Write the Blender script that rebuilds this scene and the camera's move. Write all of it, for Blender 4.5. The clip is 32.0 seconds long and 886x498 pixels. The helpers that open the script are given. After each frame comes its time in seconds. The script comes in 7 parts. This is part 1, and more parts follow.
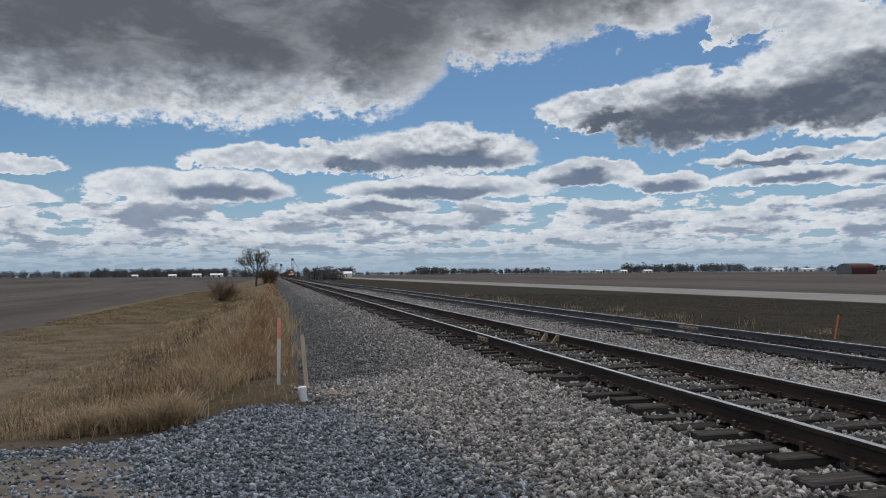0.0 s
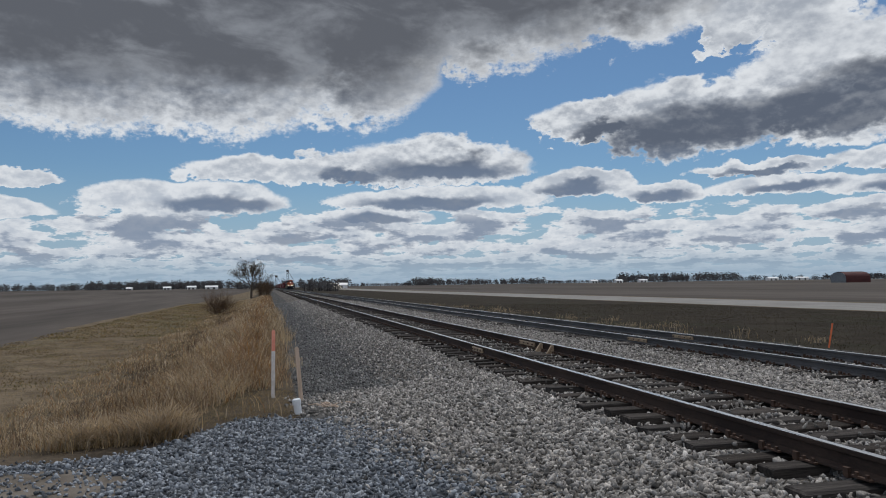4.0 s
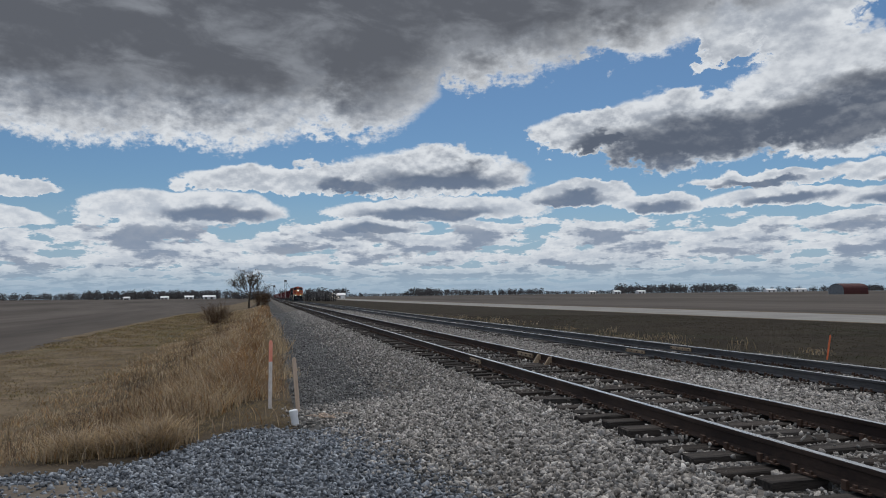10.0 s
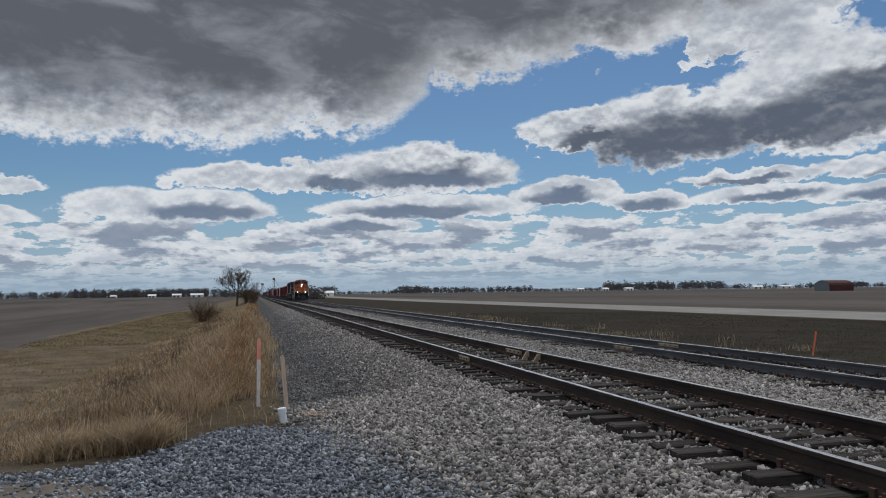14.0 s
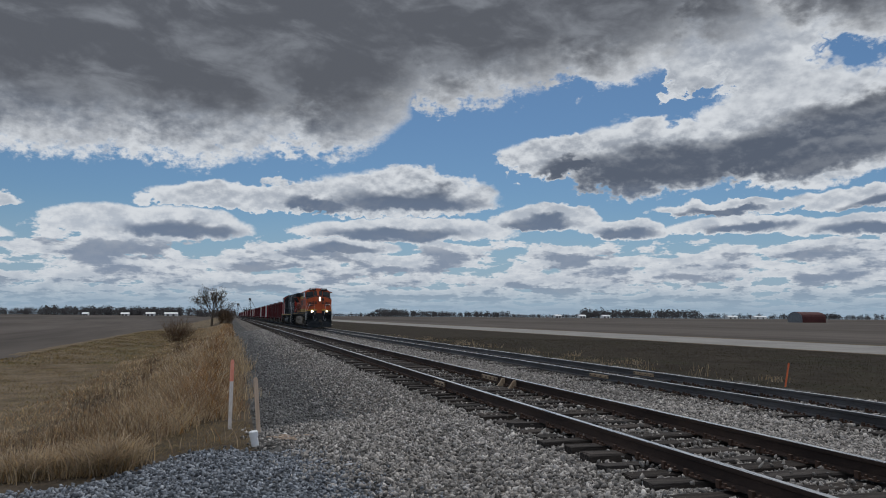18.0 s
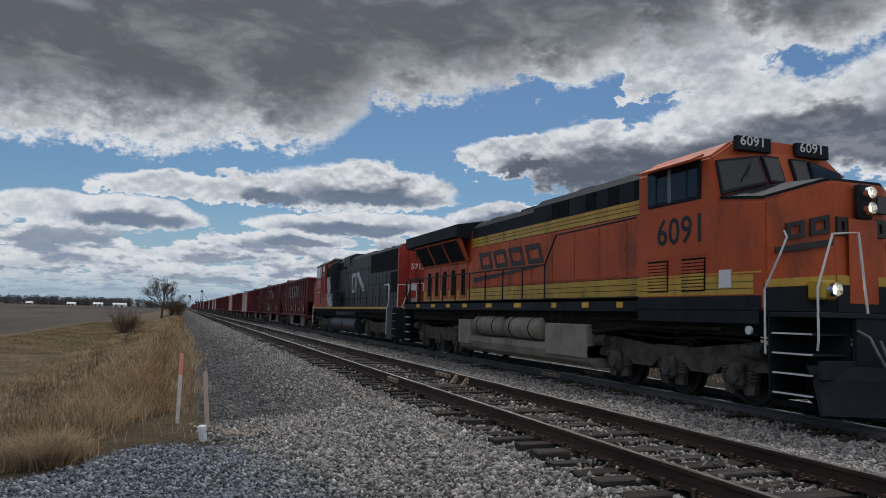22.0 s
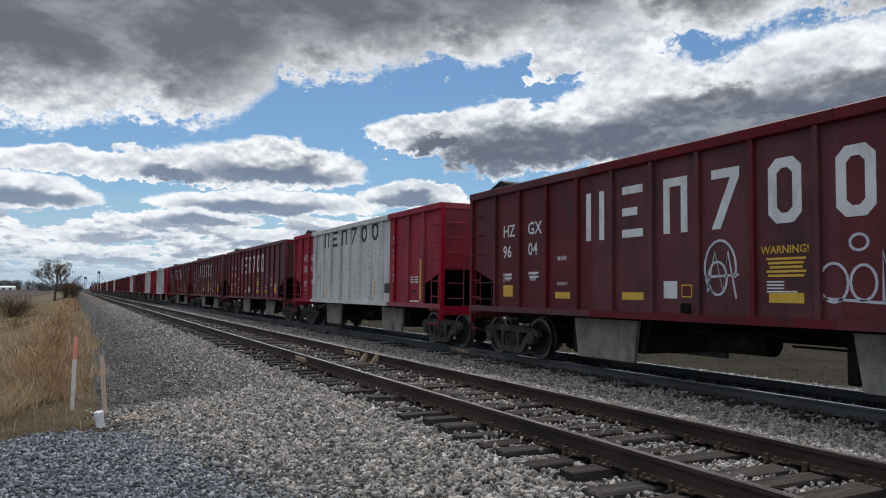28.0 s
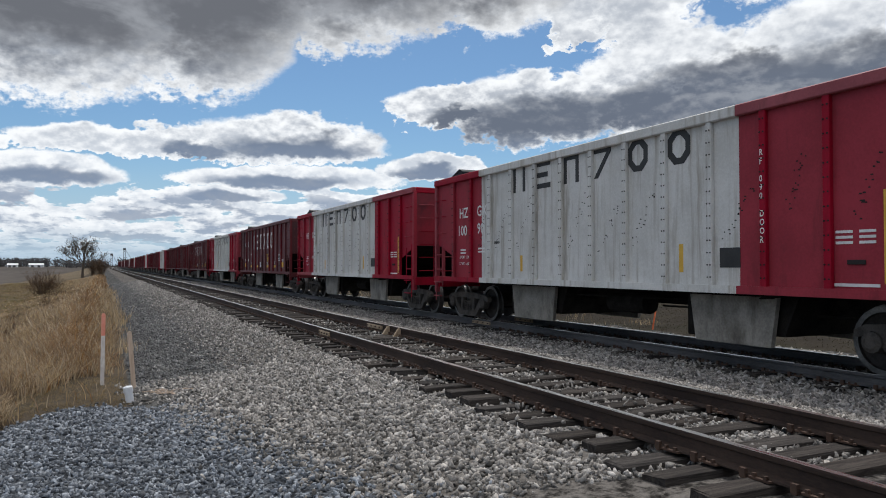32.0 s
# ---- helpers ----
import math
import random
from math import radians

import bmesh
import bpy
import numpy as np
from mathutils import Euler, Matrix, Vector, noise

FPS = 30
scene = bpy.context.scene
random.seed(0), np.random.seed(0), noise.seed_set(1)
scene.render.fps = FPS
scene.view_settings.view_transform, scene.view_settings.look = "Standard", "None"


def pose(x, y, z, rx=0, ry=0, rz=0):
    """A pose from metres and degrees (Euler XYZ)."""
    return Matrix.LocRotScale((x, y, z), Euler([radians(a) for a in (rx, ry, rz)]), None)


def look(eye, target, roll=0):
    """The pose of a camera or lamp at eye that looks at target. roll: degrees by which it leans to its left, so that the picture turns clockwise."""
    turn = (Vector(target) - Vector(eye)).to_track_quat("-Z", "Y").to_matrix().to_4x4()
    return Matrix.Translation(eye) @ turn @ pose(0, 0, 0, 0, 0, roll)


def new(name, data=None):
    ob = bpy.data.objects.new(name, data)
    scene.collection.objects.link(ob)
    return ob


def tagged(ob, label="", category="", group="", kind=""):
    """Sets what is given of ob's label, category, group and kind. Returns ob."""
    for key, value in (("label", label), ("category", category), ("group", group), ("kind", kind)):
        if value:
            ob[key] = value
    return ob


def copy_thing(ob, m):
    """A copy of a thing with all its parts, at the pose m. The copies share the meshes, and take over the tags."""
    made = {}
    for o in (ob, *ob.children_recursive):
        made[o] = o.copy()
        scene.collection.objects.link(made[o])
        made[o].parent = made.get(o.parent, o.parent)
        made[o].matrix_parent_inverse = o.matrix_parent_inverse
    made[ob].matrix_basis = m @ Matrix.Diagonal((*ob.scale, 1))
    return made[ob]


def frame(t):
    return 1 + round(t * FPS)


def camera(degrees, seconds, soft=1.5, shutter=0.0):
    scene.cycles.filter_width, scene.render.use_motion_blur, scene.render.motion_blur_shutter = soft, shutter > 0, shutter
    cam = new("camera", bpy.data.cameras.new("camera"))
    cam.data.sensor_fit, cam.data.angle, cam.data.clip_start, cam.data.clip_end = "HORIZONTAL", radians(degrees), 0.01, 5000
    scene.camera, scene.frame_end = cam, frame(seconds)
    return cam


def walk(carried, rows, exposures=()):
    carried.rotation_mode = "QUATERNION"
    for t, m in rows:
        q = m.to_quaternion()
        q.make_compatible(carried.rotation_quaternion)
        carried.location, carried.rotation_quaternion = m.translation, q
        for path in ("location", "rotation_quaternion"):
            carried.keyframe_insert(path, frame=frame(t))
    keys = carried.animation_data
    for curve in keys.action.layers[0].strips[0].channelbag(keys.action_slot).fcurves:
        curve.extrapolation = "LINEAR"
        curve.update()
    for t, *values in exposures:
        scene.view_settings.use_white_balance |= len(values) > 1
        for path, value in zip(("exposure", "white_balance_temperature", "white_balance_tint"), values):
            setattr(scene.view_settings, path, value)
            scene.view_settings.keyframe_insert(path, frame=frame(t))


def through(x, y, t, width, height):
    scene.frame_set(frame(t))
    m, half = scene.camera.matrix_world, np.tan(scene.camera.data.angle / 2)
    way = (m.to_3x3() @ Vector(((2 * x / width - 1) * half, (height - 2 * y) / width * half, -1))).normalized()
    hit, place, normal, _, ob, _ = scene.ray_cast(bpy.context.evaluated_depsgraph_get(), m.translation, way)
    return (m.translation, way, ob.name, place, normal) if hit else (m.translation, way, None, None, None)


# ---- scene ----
cam = camera(61.76, 32.0, soft=1.0, shutter=0.0)
PATH = [
    (0, pose(-4.270, 0.032, 1.265, 91.93, 0.47, -12.87)),
    (0.5, pose(-4.268, 0.028, 1.267, 91.74, 0.47, -13.05)),
    (1, pose(-4.266, 0.022, 1.270, 91.82, 0.48, -13.24)),
    (1.5, pose(-4.263, 0.016, 1.271, 92.07, 0.61, -13.40)),
    (2, pose(-4.261, 0.011, 1.272, 92.24, 0.70, -13.49)),
    (2.5, pose(-4.258, 0.009, 1.272, 92.39, 0.80, -13.44)),
    (3, pose(-4.256, 0.008, 1.273, 92.49, 0.84, -13.35)),
    (3.5, pose(-4.254, 0.008, 1.273, 92.61, 0.82, -13.29)),
    (5.5, pose(-4.254, 0.004, 1.275, 93.18, 0.76, -12.90)),
    (6, pose(-4.255, 0.005, 1.275, 93.27, 0.61, -12.80)),
    (6.5, pose(-4.254, 0.005, 1.275, 93.25, 0.50, -12.75)),
    (7, pose(-4.253, 0.006, 1.275, 93.23, 0.51, -12.84)),
    (7.5, pose(-4.251, 0.006, 1.276, 93.20, 0.49, -13.00)),
    (8, pose(-4.250, 0.006, 1.277, 93.28, 0.56, -13.18)),
    (8.5, pose(-4.249, 0.007, 1.278, 93.42, 0.60, -13.31)),
    (9, pose(-4.250, 0.008, 1.279, 93.55, 0.61, -13.37)),
    (9.5, pose(-4.251, 0.008, 1.279, 93.59, 0.66, -13.37)),
    (10, pose(-4.252, 0.008, 1.278, 93.56, 0.64, -13.37)),
    (10.5, pose(-4.252, 0.008, 1.278, 93.49, 0.61, -13.32)),
    (11, pose(-4.252, 0.007, 1.277, 93.41, 0.64, -13.37)),
    (11.5, pose(-4.250, 0.007, 1.277, 93.32, 0.62, -13.53)),
    (12, pose(-4.249, 0.007, 1.276, 93.31, 0.66, -13.73)),
    (12.5, pose(-4.249, 0.007, 1.275, 93.31, 0.66, -13.94)),
    (13, pose(-4.249, 0.006, 1.275, 93.32, 0.69, -14.10)),
    (13.5, pose(-4.249, 0.005, 1.275, 93.32, 0.76, -14.16)),
    (14, pose(-4.249, 0.005, 1.275, 93.36, 0.77, -14.23)),
    (14.5, pose(-4.247, 0.006, 1.275, 93.42, 0.75, -14.41)),
    (16.5, pose(-4.242, 0.008, 1.277, 93.84, 0.08, -15.48)),
    (17, pose(-4.242, 0.008, 1.280, 94.25, -0.15, -15.59)),
    (17.5, pose(-4.241, 0.007, 1.282, 94.70, -0.34, -15.71)),
    (18, pose(-4.240, 0.005, 1.285, 95.21, -0.38, -15.97)),
    (18.5, pose(-4.239, 0.003, 1.288, 95.65, -0.43, -16.23)),
    (19, pose(-4.239, 0.003, 1.289, 96.04, -0.54, -16.46)),
    (19.5, pose(-4.240, 0.002, 1.290, 96.30, -0.61, -16.65)),
    (20, pose(-4.241, 0.002, 1.290, 96.29, -0.79, -16.85)),
    (20.5, pose(-4.242, 0.001, 1.289, 96.08, -1.03, -17.11)),
    (21, pose(-4.240, 0.001, 1.289, 95.80, -1.22, -17.60)),
    (21.5, pose(-4.236, 0.000, 1.290, 95.35, -1.36, -18.37)),
    (22, pose(-4.230, -0.001, 1.291, 94.99, -1.45, -19.42)),
    (22.5, pose(-4.222, -0.003, 1.292, 94.77, -1.50, -20.51)),
    (23, pose(-4.215, -0.006, 1.292, 94.73, -1.55, -21.56)),
    (23.5, pose(-4.210, -0.010, 1.293, 94.73, -1.51, -22.29)),
    (24, pose(-4.206, -0.015, 1.293, 94.83, -1.39, -22.80)),
    (24.5, pose(-4.203, -0.019, 1.293, 94.95, -1.22, -23.04)),
    (26.5, pose(-4.199, -0.019, 1.284, 94.31, -0.77, -24.03)),
    (27, pose(-4.199, -0.017, 1.283, 93.87, -0.72, -25.00)),
    (27.5, pose(-4.199, -0.016, 1.282, 93.56, -0.72, -25.92)),
    (28, pose(-4.201, -0.017, 1.282, 93.42, -0.63, -26.31)),
    (28.5, pose(-4.203, -0.019, 1.284, 93.38, -0.48, -26.19)),
    (29, pose(-4.205, -0.022, 1.286, 93.41, -0.32, -25.79)),
    (29.5, pose(-4.207, -0.024, 1.288, 93.37, -0.13, -25.42)),
    (30, pose(-4.207, -0.024, 1.288, 93.15, 0.01, -25.18)),
    (30.5, pose(-4.204, -0.023, 1.289, 92.73, 0.09, -25.00)),
    (31, pose(-4.200, -0.021, 1.291, 92.25, 0.07, -24.81)),
    (31.5, pose(-4.197, -0.020, 1.294, 91.75, 0.07, -24.65)),
    (32, pose(-4.194, -0.020, 1.299, 91.29, 0.03, -24.65)),
]
EXPOSURES = [(0, -0.25, 6180, 10), (14, -0.3, 6180, 10), (19, -0.38, 6150, 10), (21.5, -0.38, 6200, 10), (22.5, -0.06, 6300, 10), (24, 0.12, 6330, 10), (32, 0.18, 6330, 10)]
walk(cam, PATH, EXPOSURES)

# ---- sky and sun ----
SUN_AZ, SUN_EL = 22.0, 57.0      # degrees right of the track's line, degrees above the horizon


class Nodes:
    """Short hand for building a tree of math nodes."""

    def __init__(self, tree):
        self.tree = tree

    def add(self, kind, **values):
        node = self.tree.nodes.new(kind)
        for key, value in values.items():
            setattr(node, key, value)
        return node

    def put(self, socket, value):
        if isinstance(value, bpy.types.NodeSocket):
            self.tree.links.new(value, socket)
        else:
            socket.default_value = value

    def m(self, op, *args, clamp=False):
        node = self.add("ShaderNodeMath", operation=op, use_clamp=clamp)
        for socket, value in zip(node.inputs, args):
            self.put(socket, value)
        return node.outputs[0]

    def step(self, x, low, high, a=0.0, b=1.0):
        node = self.add("ShaderNodeMapRange", interpolation_type="SMOOTHSTEP")
        for key, value in (("Value", x), ("From Min", low), ("From Max", high), ("To Min", a), ("To Max", b)):
            self.put(node.inputs[key], value)
        return node.outputs["Result"]

    def xyz(self, x, y, z):
        node = self.add("ShaderNodeCombineXYZ")
        for socket, value in zip(node.inputs, (x, y, z)):
            self.put(socket, value)
        return node.outputs[0]

    def noise(self, vector, scale, detail=4.0, rough=0.55, distortion=0.0):
        node = self.add("ShaderNodeTexNoise")
        self.put(node.inputs["Vector"], vector)
        for key, value in (("Scale", scale), ("Detail", detail), ("Roughness", rough), ("Distortion", distortion)):
            node.inputs[key].default_value = value
        return node.outputs["Fac"]

    def mix(self, fac, a, b):
        node = self.add("ShaderNodeMix", data_type="RGBA")
        self.put(node.inputs[0], fac)
        self.put(node.inputs[6], a)
        self.put(node.inputs[7], b)
        return node.outputs[2]


# cumulus: azimuth and elevation of the thickest line, half width, reach above it, reach below it
BANKS = [
    (-15.0, 20.0, 17.0, 14.0, 9.5), (-4.0, 20.0, 14.0, 14.0, 9.1), (6.5, 20.0, 8.0, 13.0, 8.3), (17.0, 24.0, 12.0, 12.0, 8.2), (28.0, 25.0, 10.0, 12.0, 8.0),
    (36.0, 24.5, 6.5, 9.0, 8.4), (39.5, 18.4, 4.2, 4.0, 3.4), (34.5, 17.6, 2.2, 2.5, 1.5), (47.0, 26.0, 10.0, 9.0, 8.2), (60.0, 26.0, 12.0, 9.0, 8.0),
    (26.0, 12.1, 6.4, 2.0, 1.7), (32.0, 12.0, 7.5, 2.9, 3.1), (42.0, 12.2, 8.0, 5.2, 3.1), (54.0, 13.0, 9.5, 6.0, 3.8),
    (12.0, 8.5, 8.4, 3.0, 1.0), (1.5, 8.5, 8.5, 1.6, 0.8), (-6.0, 6.2, 7.8, 1.8, 0.9), (-17.0, 7.4, 3.0, 0.9, 0.4),
    (13.0, 6.4, 9.0, 1.2, 0.8), (23.8, 7.2, 4.8, 1.3, 0.7), (29.8, 6.4, 3.8, 1.0, 0.6), (37.0, 7.9, 5.5, 0.8, 0.5), (47.0, 8.0, 7.0, 1.1, 0.6),
    (38.0, 6.6, 5.0, 0.9, 0.6), (46.0, 6.1, 5.5, 1.0, 0.6), (8.0, 5.1, 4.8, 0.8, 0.5), (-20.0, 5.4, 6.0, 1.1, 0.6), (56.0, 7.5, 7.0, 1.6, 0.9),
]
# their shaded undersides
BASES = [
    (-15.0, 22.0, 18.0, 14.0, 9.4), (-4.0, 22.0, 15.0, 14.0, 9.2), (7.0, 22.0, 8.5, 13.0, 8.4), (18.0, 25.5, 12.5, 12.0, 8.4), (28.0, 27.0, 10.0, 12.0, 8.4), (37.0, 28.0, 6.0, 9.0, 8.0), (47.0, 28.0, 10.0, 9.0, 8.4), (60.0, 27.0, 12.0, 9.0, 7.8),
    (32.0, 10.6, 7.4, 2.2, 1.5), (25.6, 11.2, 2.6, 0.7, 0.5), (41.5, 11.2, 7.5, 2.2, 1.3), (46.0, 13.2, 5.5, 2.0, 1.6), (54.0, 12.0, 9.0, 3.0, 2.0),
    (13.2, 8.6, 6.6, 1.5, 0.8), (6.0, 8.3, 3.0, 0.8, 0.5), (-4.0, 6.0, 5.0, 0.9, 0.55), (12.0, 6.2, 6.5, 0.8, 0.5), (23.5, 7.0, 3.4, 0.65, 0.4), (29.8, 6.3, 2.8, 0.5, 0.4),
    (36.5, 7.8, 3.4, 0.35, 0.3), (38.5, 6.5, 3.6, 0.5, 0.4), (46.0, 6.0, 4.0, 0.55, 0.4), (7.8, 5.0, 3.6, 0.45, 0.35), (48.0, 7.8, 4.0, 0.5, 0.4), (56.0, 7.2, 5.0, 0.9, 0.6),
]


def build_world():
    world = bpy.data.worlds.new("sky")
    world.use_nodes = True
    scene.world = world
    tree = world.node_tree
    tree.nodes.clear()
    n = Nodes(tree)
    sky = n.add("ShaderNodeTexSky", sky_type="NISHITA", sun_disc=False, sun_elevation=radians(SUN_EL), sun_rotation=radians(SUN_AZ))
    sky.air_density, sky.dust_density, sky.ozone_density = 1.0, 0.4, 3.0
    way = n.add("ShaderNodeTexCoord").outputs["Generated"]
    split = n.add("ShaderNodeSeparateXYZ")
    n.put(split.inputs[0], way)
    x, y, z = split.outputs
    az = n.m("MULTIPLY", n.m("ARCTAN2", x, y), 57.2958)
    el = n.m("MULTIPLY", n.m("ARCSINE", z), 57.2958)
    low = n.m("LOGARITHM", n.m("ADD", n.m("MAXIMUM", el, 0.0), 0.9), 2.71828)

    def grain(sx, sy, seed, detail=5, rough=0.6, v=None, distortion=0.0):
        at = n.xyz(n.m("MULTIPLY", az, sx), n.m("MULTIPLY", v or el, sy), seed)
        return n.m("SUBTRACT", n.noise(at, 1.0, detail, rough, distortion), 0.5)

    def weigh(*terms):
        total = None
        for value, weight in terms:
            term = n.m("MULTIPLY", value, weight)
            total = term if total is None else n.m("ADD", total, term)
        return total
    broad, puff = grain(0.16, 0.3, 0.0, 3, 0.5), grain(0.45, 0.7, 7.3, 3, 0.5)
    fine, crisp = grain(1.3, 1.9, 13.0, 4, 0.55), grain(3.6, 5.0, 19.0, 4, 0.6)
    billow = grain(0.8, 1.2, 17.0, 6, 0.56)
    relief = n.m("SUBTRACT", billow, grain(0.8, 1.2, 17.0, 6, 0.56, n.m("ADD", el, 0.35)))
    near = n.step(el, 4.4, 7.0)
    blend = n.step(el, 2.0, 4.0)

    def rows_at(shift):
        """Rows of small flat-based clouds that crowd towards the horizon."""
        v = n.m("ADD", low, shift)
        a, b = grain(0.34, 3.8, 21.0, 5, 0.6, v), grain(0.17, 3.0, 27.0, 5, 0.6, v)
        return n.m("MULTIPLY", n.m("ADD", n.m("MULTIPLY", a, n.m("SUBTRACT", 1.0, blend)), n.m("MULTIPLY", b, blend)), 5.5)

    def union(rows, az, el):
        total = None
        for a0, base, half, above_, below_ in rows:
            u = n.m("DIVIDE", n.m("SUBTRACT", az, a0), half)
            v = n.m("SUBTRACT", el, base)
            down = n.m("DIVIDE", n.m("MINIMUM", v, 0.0), below_)
            up = n.m("DIVIDE", n.m("MAXIMUM", v, 0.0), above_)
            d = n.m("SUBTRACT", 1.0, n.m("ADD", n.m("MULTIPLY", u, u), n.m("ADD", n.m("MULTIPLY", up, up), n.m("MULTIPLY", down, down))))
            total = d if total is None else n.m("SMOOTH_MAX", total, d, 0.12)
        return n.m("MAXIMUM", total, -1.0)

    size = n.step(el, 1.0, 15.0, 0.1, 1.0)
    lift = n.m("MULTIPLY", size, weigh((broad, 2.0), (puff, 2.6), (fine, 1.6), (crisp, 0.35)))
    drift = n.m("MULTIPLY", size, weigh((puff, 6.0), (fine, 2.8), (crisp, 0.8)))
    a2, e2 = n.m("ADD", az, drift), n.m("ADD", el, lift)
    banks = union(BANKS, a2, e2)
    rows, rows_up = (n.m("SUBTRACT", n.m("ADD", rows_at(d), 0.5), n.m("MULTIPLY", near, 1.5)) for d in (0.0, 0.09))
    high = n.m("SUBTRACT", n.m("MULTIPLY", broad, 5.0), n.step(el, 26.0, 36.0, 3.0, -0.3))
    here = n.m("MAXIMUM", n.m("MAXIMUM", banks, rows), high)
    ragged = weigh((fine, 0.5), (crisp, 0.3), (puff, 0.3))
    cover = n.step(n.m("ADD", here, n.m("MULTIPLY", ragged, n.step(el, 4.0, 16.0, 0.9, 0.6))), -0.03, n.step(el, 5.0, 16.0, 0.2, 0.24))
    # undersides: softer edged than the tops, broken by the same billows
    soft_a, soft_e = n.m("ADD", az, n.m("MULTIPLY", drift, 0.9)), n.m("ADD", el, n.m("MULTIPLY", size, weigh((broad, 3.0), (puff, 2.8), (fine, 1.2), (billow, 1.0))))
    shade = union(BASES, soft_a, soft_e)
    slant = n.xyz(n.m("ADD", n.m("MULTIPLY", az, 0.13), n.m("MULTIPLY", el, -0.14)), n.m("ADD", n.m("MULTIPLY", el, 0.34), n.m("MULTIPLY", az, 0.07)), 31.0)
    mottle = n.m("SUBTRACT", n.noise(slant, 1.0, 5, 0.55, 0.5), 0.5)
    row_shade = n.m("ADD", n.m("SUBTRACT", rows_up, 0.1), weigh((fine, 0.8), (puff, 0.8)))
    thick = n.m("MAXIMUM", n.step(n.m("ADD", shade, weigh((fine, n.step(el, 12.5, 15.5, 0.35, 0.1)), (billow, n.step(el, 12.5, 15.5, 0.9, 0.25)), (puff, n.step(el, 12.5, 15.5, 0.0, 0.5)), (mottle, 0.75))), n.step(el, 9.0, 12.5, -0.12, -0.42), n.step(el, 8.0, 15.0, 0.75, 0.62)), n.m("MULTIPLY", n.step(row_shade, 0.3, 0.85), n.step(el, 4.6, 6.4, 0.85, 0.0)))
    dark = n.mix(n.step(el, 3.0, 9.0), (2.4, 3.0, 4.0, 1), (1.75, 2.2, 3.0, 1))
    dark = n.mix(n.step(el, 8.5, 10.5), dark, (1.3, 1.52, 1.95, 1))
    dark = n.mix(n.step(el, 13.0, 16.0), dark, (1.36, 1.43, 1.6, 1))
    dark = n.mix(n.m("MULTIPLY", n.step(n.m("ADD", mottle, n.m("MULTIPLY", relief, n.step(el, 12.5, 15.5, 0.5, 0.15))), -0.06, 0.24), n.step(el, 8.0, 14.0, 0.3, 0.62)), dark, (3.7, 3.85, 4.1, 1))
    rim = n.step(n.m("ADD", here, weigh((fine, 0.5), (billow, 0.6))), 0.75, 0.0)
    sunny = n.step(n.m("ADD", weigh((puff, 0.9), (relief, n.step(el, 12.5, 15.5, 1.1, 0.5)), (billow, n.step(el, 12.5, 15.5, 0.5, 0.25))), n.m("MULTIPLY", rim, 0.34)), -0.3, 0.42)
    bright = n.mix(sunny, n.mix(n.step(el, 6.0, 12.0), (5.9, 6.3, 6.8, 1), (4.3, 4.6, 5.05, 1)), (8.7, 8.8, 8.8, 1))
    bright = n.mix(n.step(el, 0.5, 6.0), n.mix(0.25, bright, (6.0, 6.5, 7.0, 1)), bright)
    cloud = n.mix(thick, bright, dark)
    haze = n.step(el, 0.0, 9.0, 1.0, 0.0)
    deep = n.add("ShaderNodeMix", data_type="RGBA", blend_type="MULTIPLY")
    deep.inputs[0].default_value = 1.0
    n.put(deep.inputs[6], sky.outputs[0])
    deep.inputs[7].default_value = (0.56, 0.68, 0.74, 1)
    blue = n.mix(n.m("MULTIPLY", haze, 0.85), deep.outputs[2], (3.75, 5.0, 6.35, 1))
    cover = n.m("MULTIPLY", cover, n.step(el, 0.4, 3.0, 0.12, 1.0))
    colour = n.mix(cover, blue, cloud)
    # sunlit cumulus added over the unseen sky behind the eye, brightened to fill the train's near side
    behind = n.step(n.m("ABSOLUTE", az), 62.0, 85.0)
    drifts = n.step(n.noise(way, 3.2, 6, 0.6), 0.44, 0.56)
    drifts = n.m("MULTIPLY", drifts, n.step(el, 3.0, 9.0))
    colour = n.mix(n.m("MULTIPLY", behind, drifts), colour, (9.6, 9.6, 9.7, 1))
    colour = n.mix(n.step(el, -0.6, -0.1), (0.6, 0.6, 0.55, 1), colour)
    back = n.add("ShaderNodeBackground")
    n.put(back.inputs[0], colour)
    back.inputs[1].default_value = 0.1
    out = n.add("ShaderNodeOutputWorld")
    tree.links.new(back.outputs[0], out.inputs[0])


build_world()
sun_light = new("sun", bpy.data.lights.new("sun", "SUN"))
sun_light.data.energy, sun_light.data.angle, sun_light.data.color = 2.3, radians(2.5), (1.0, 0.96, 0.9)
e_, a_ = radians(SUN_EL), radians(SUN_AZ)
sun_light.matrix_basis = look((0, 0, 60), (-math.sin(a_) * math.cos(e_), -math.cos(a_) * math.cos(e_), 60 - math.sin(e_)))

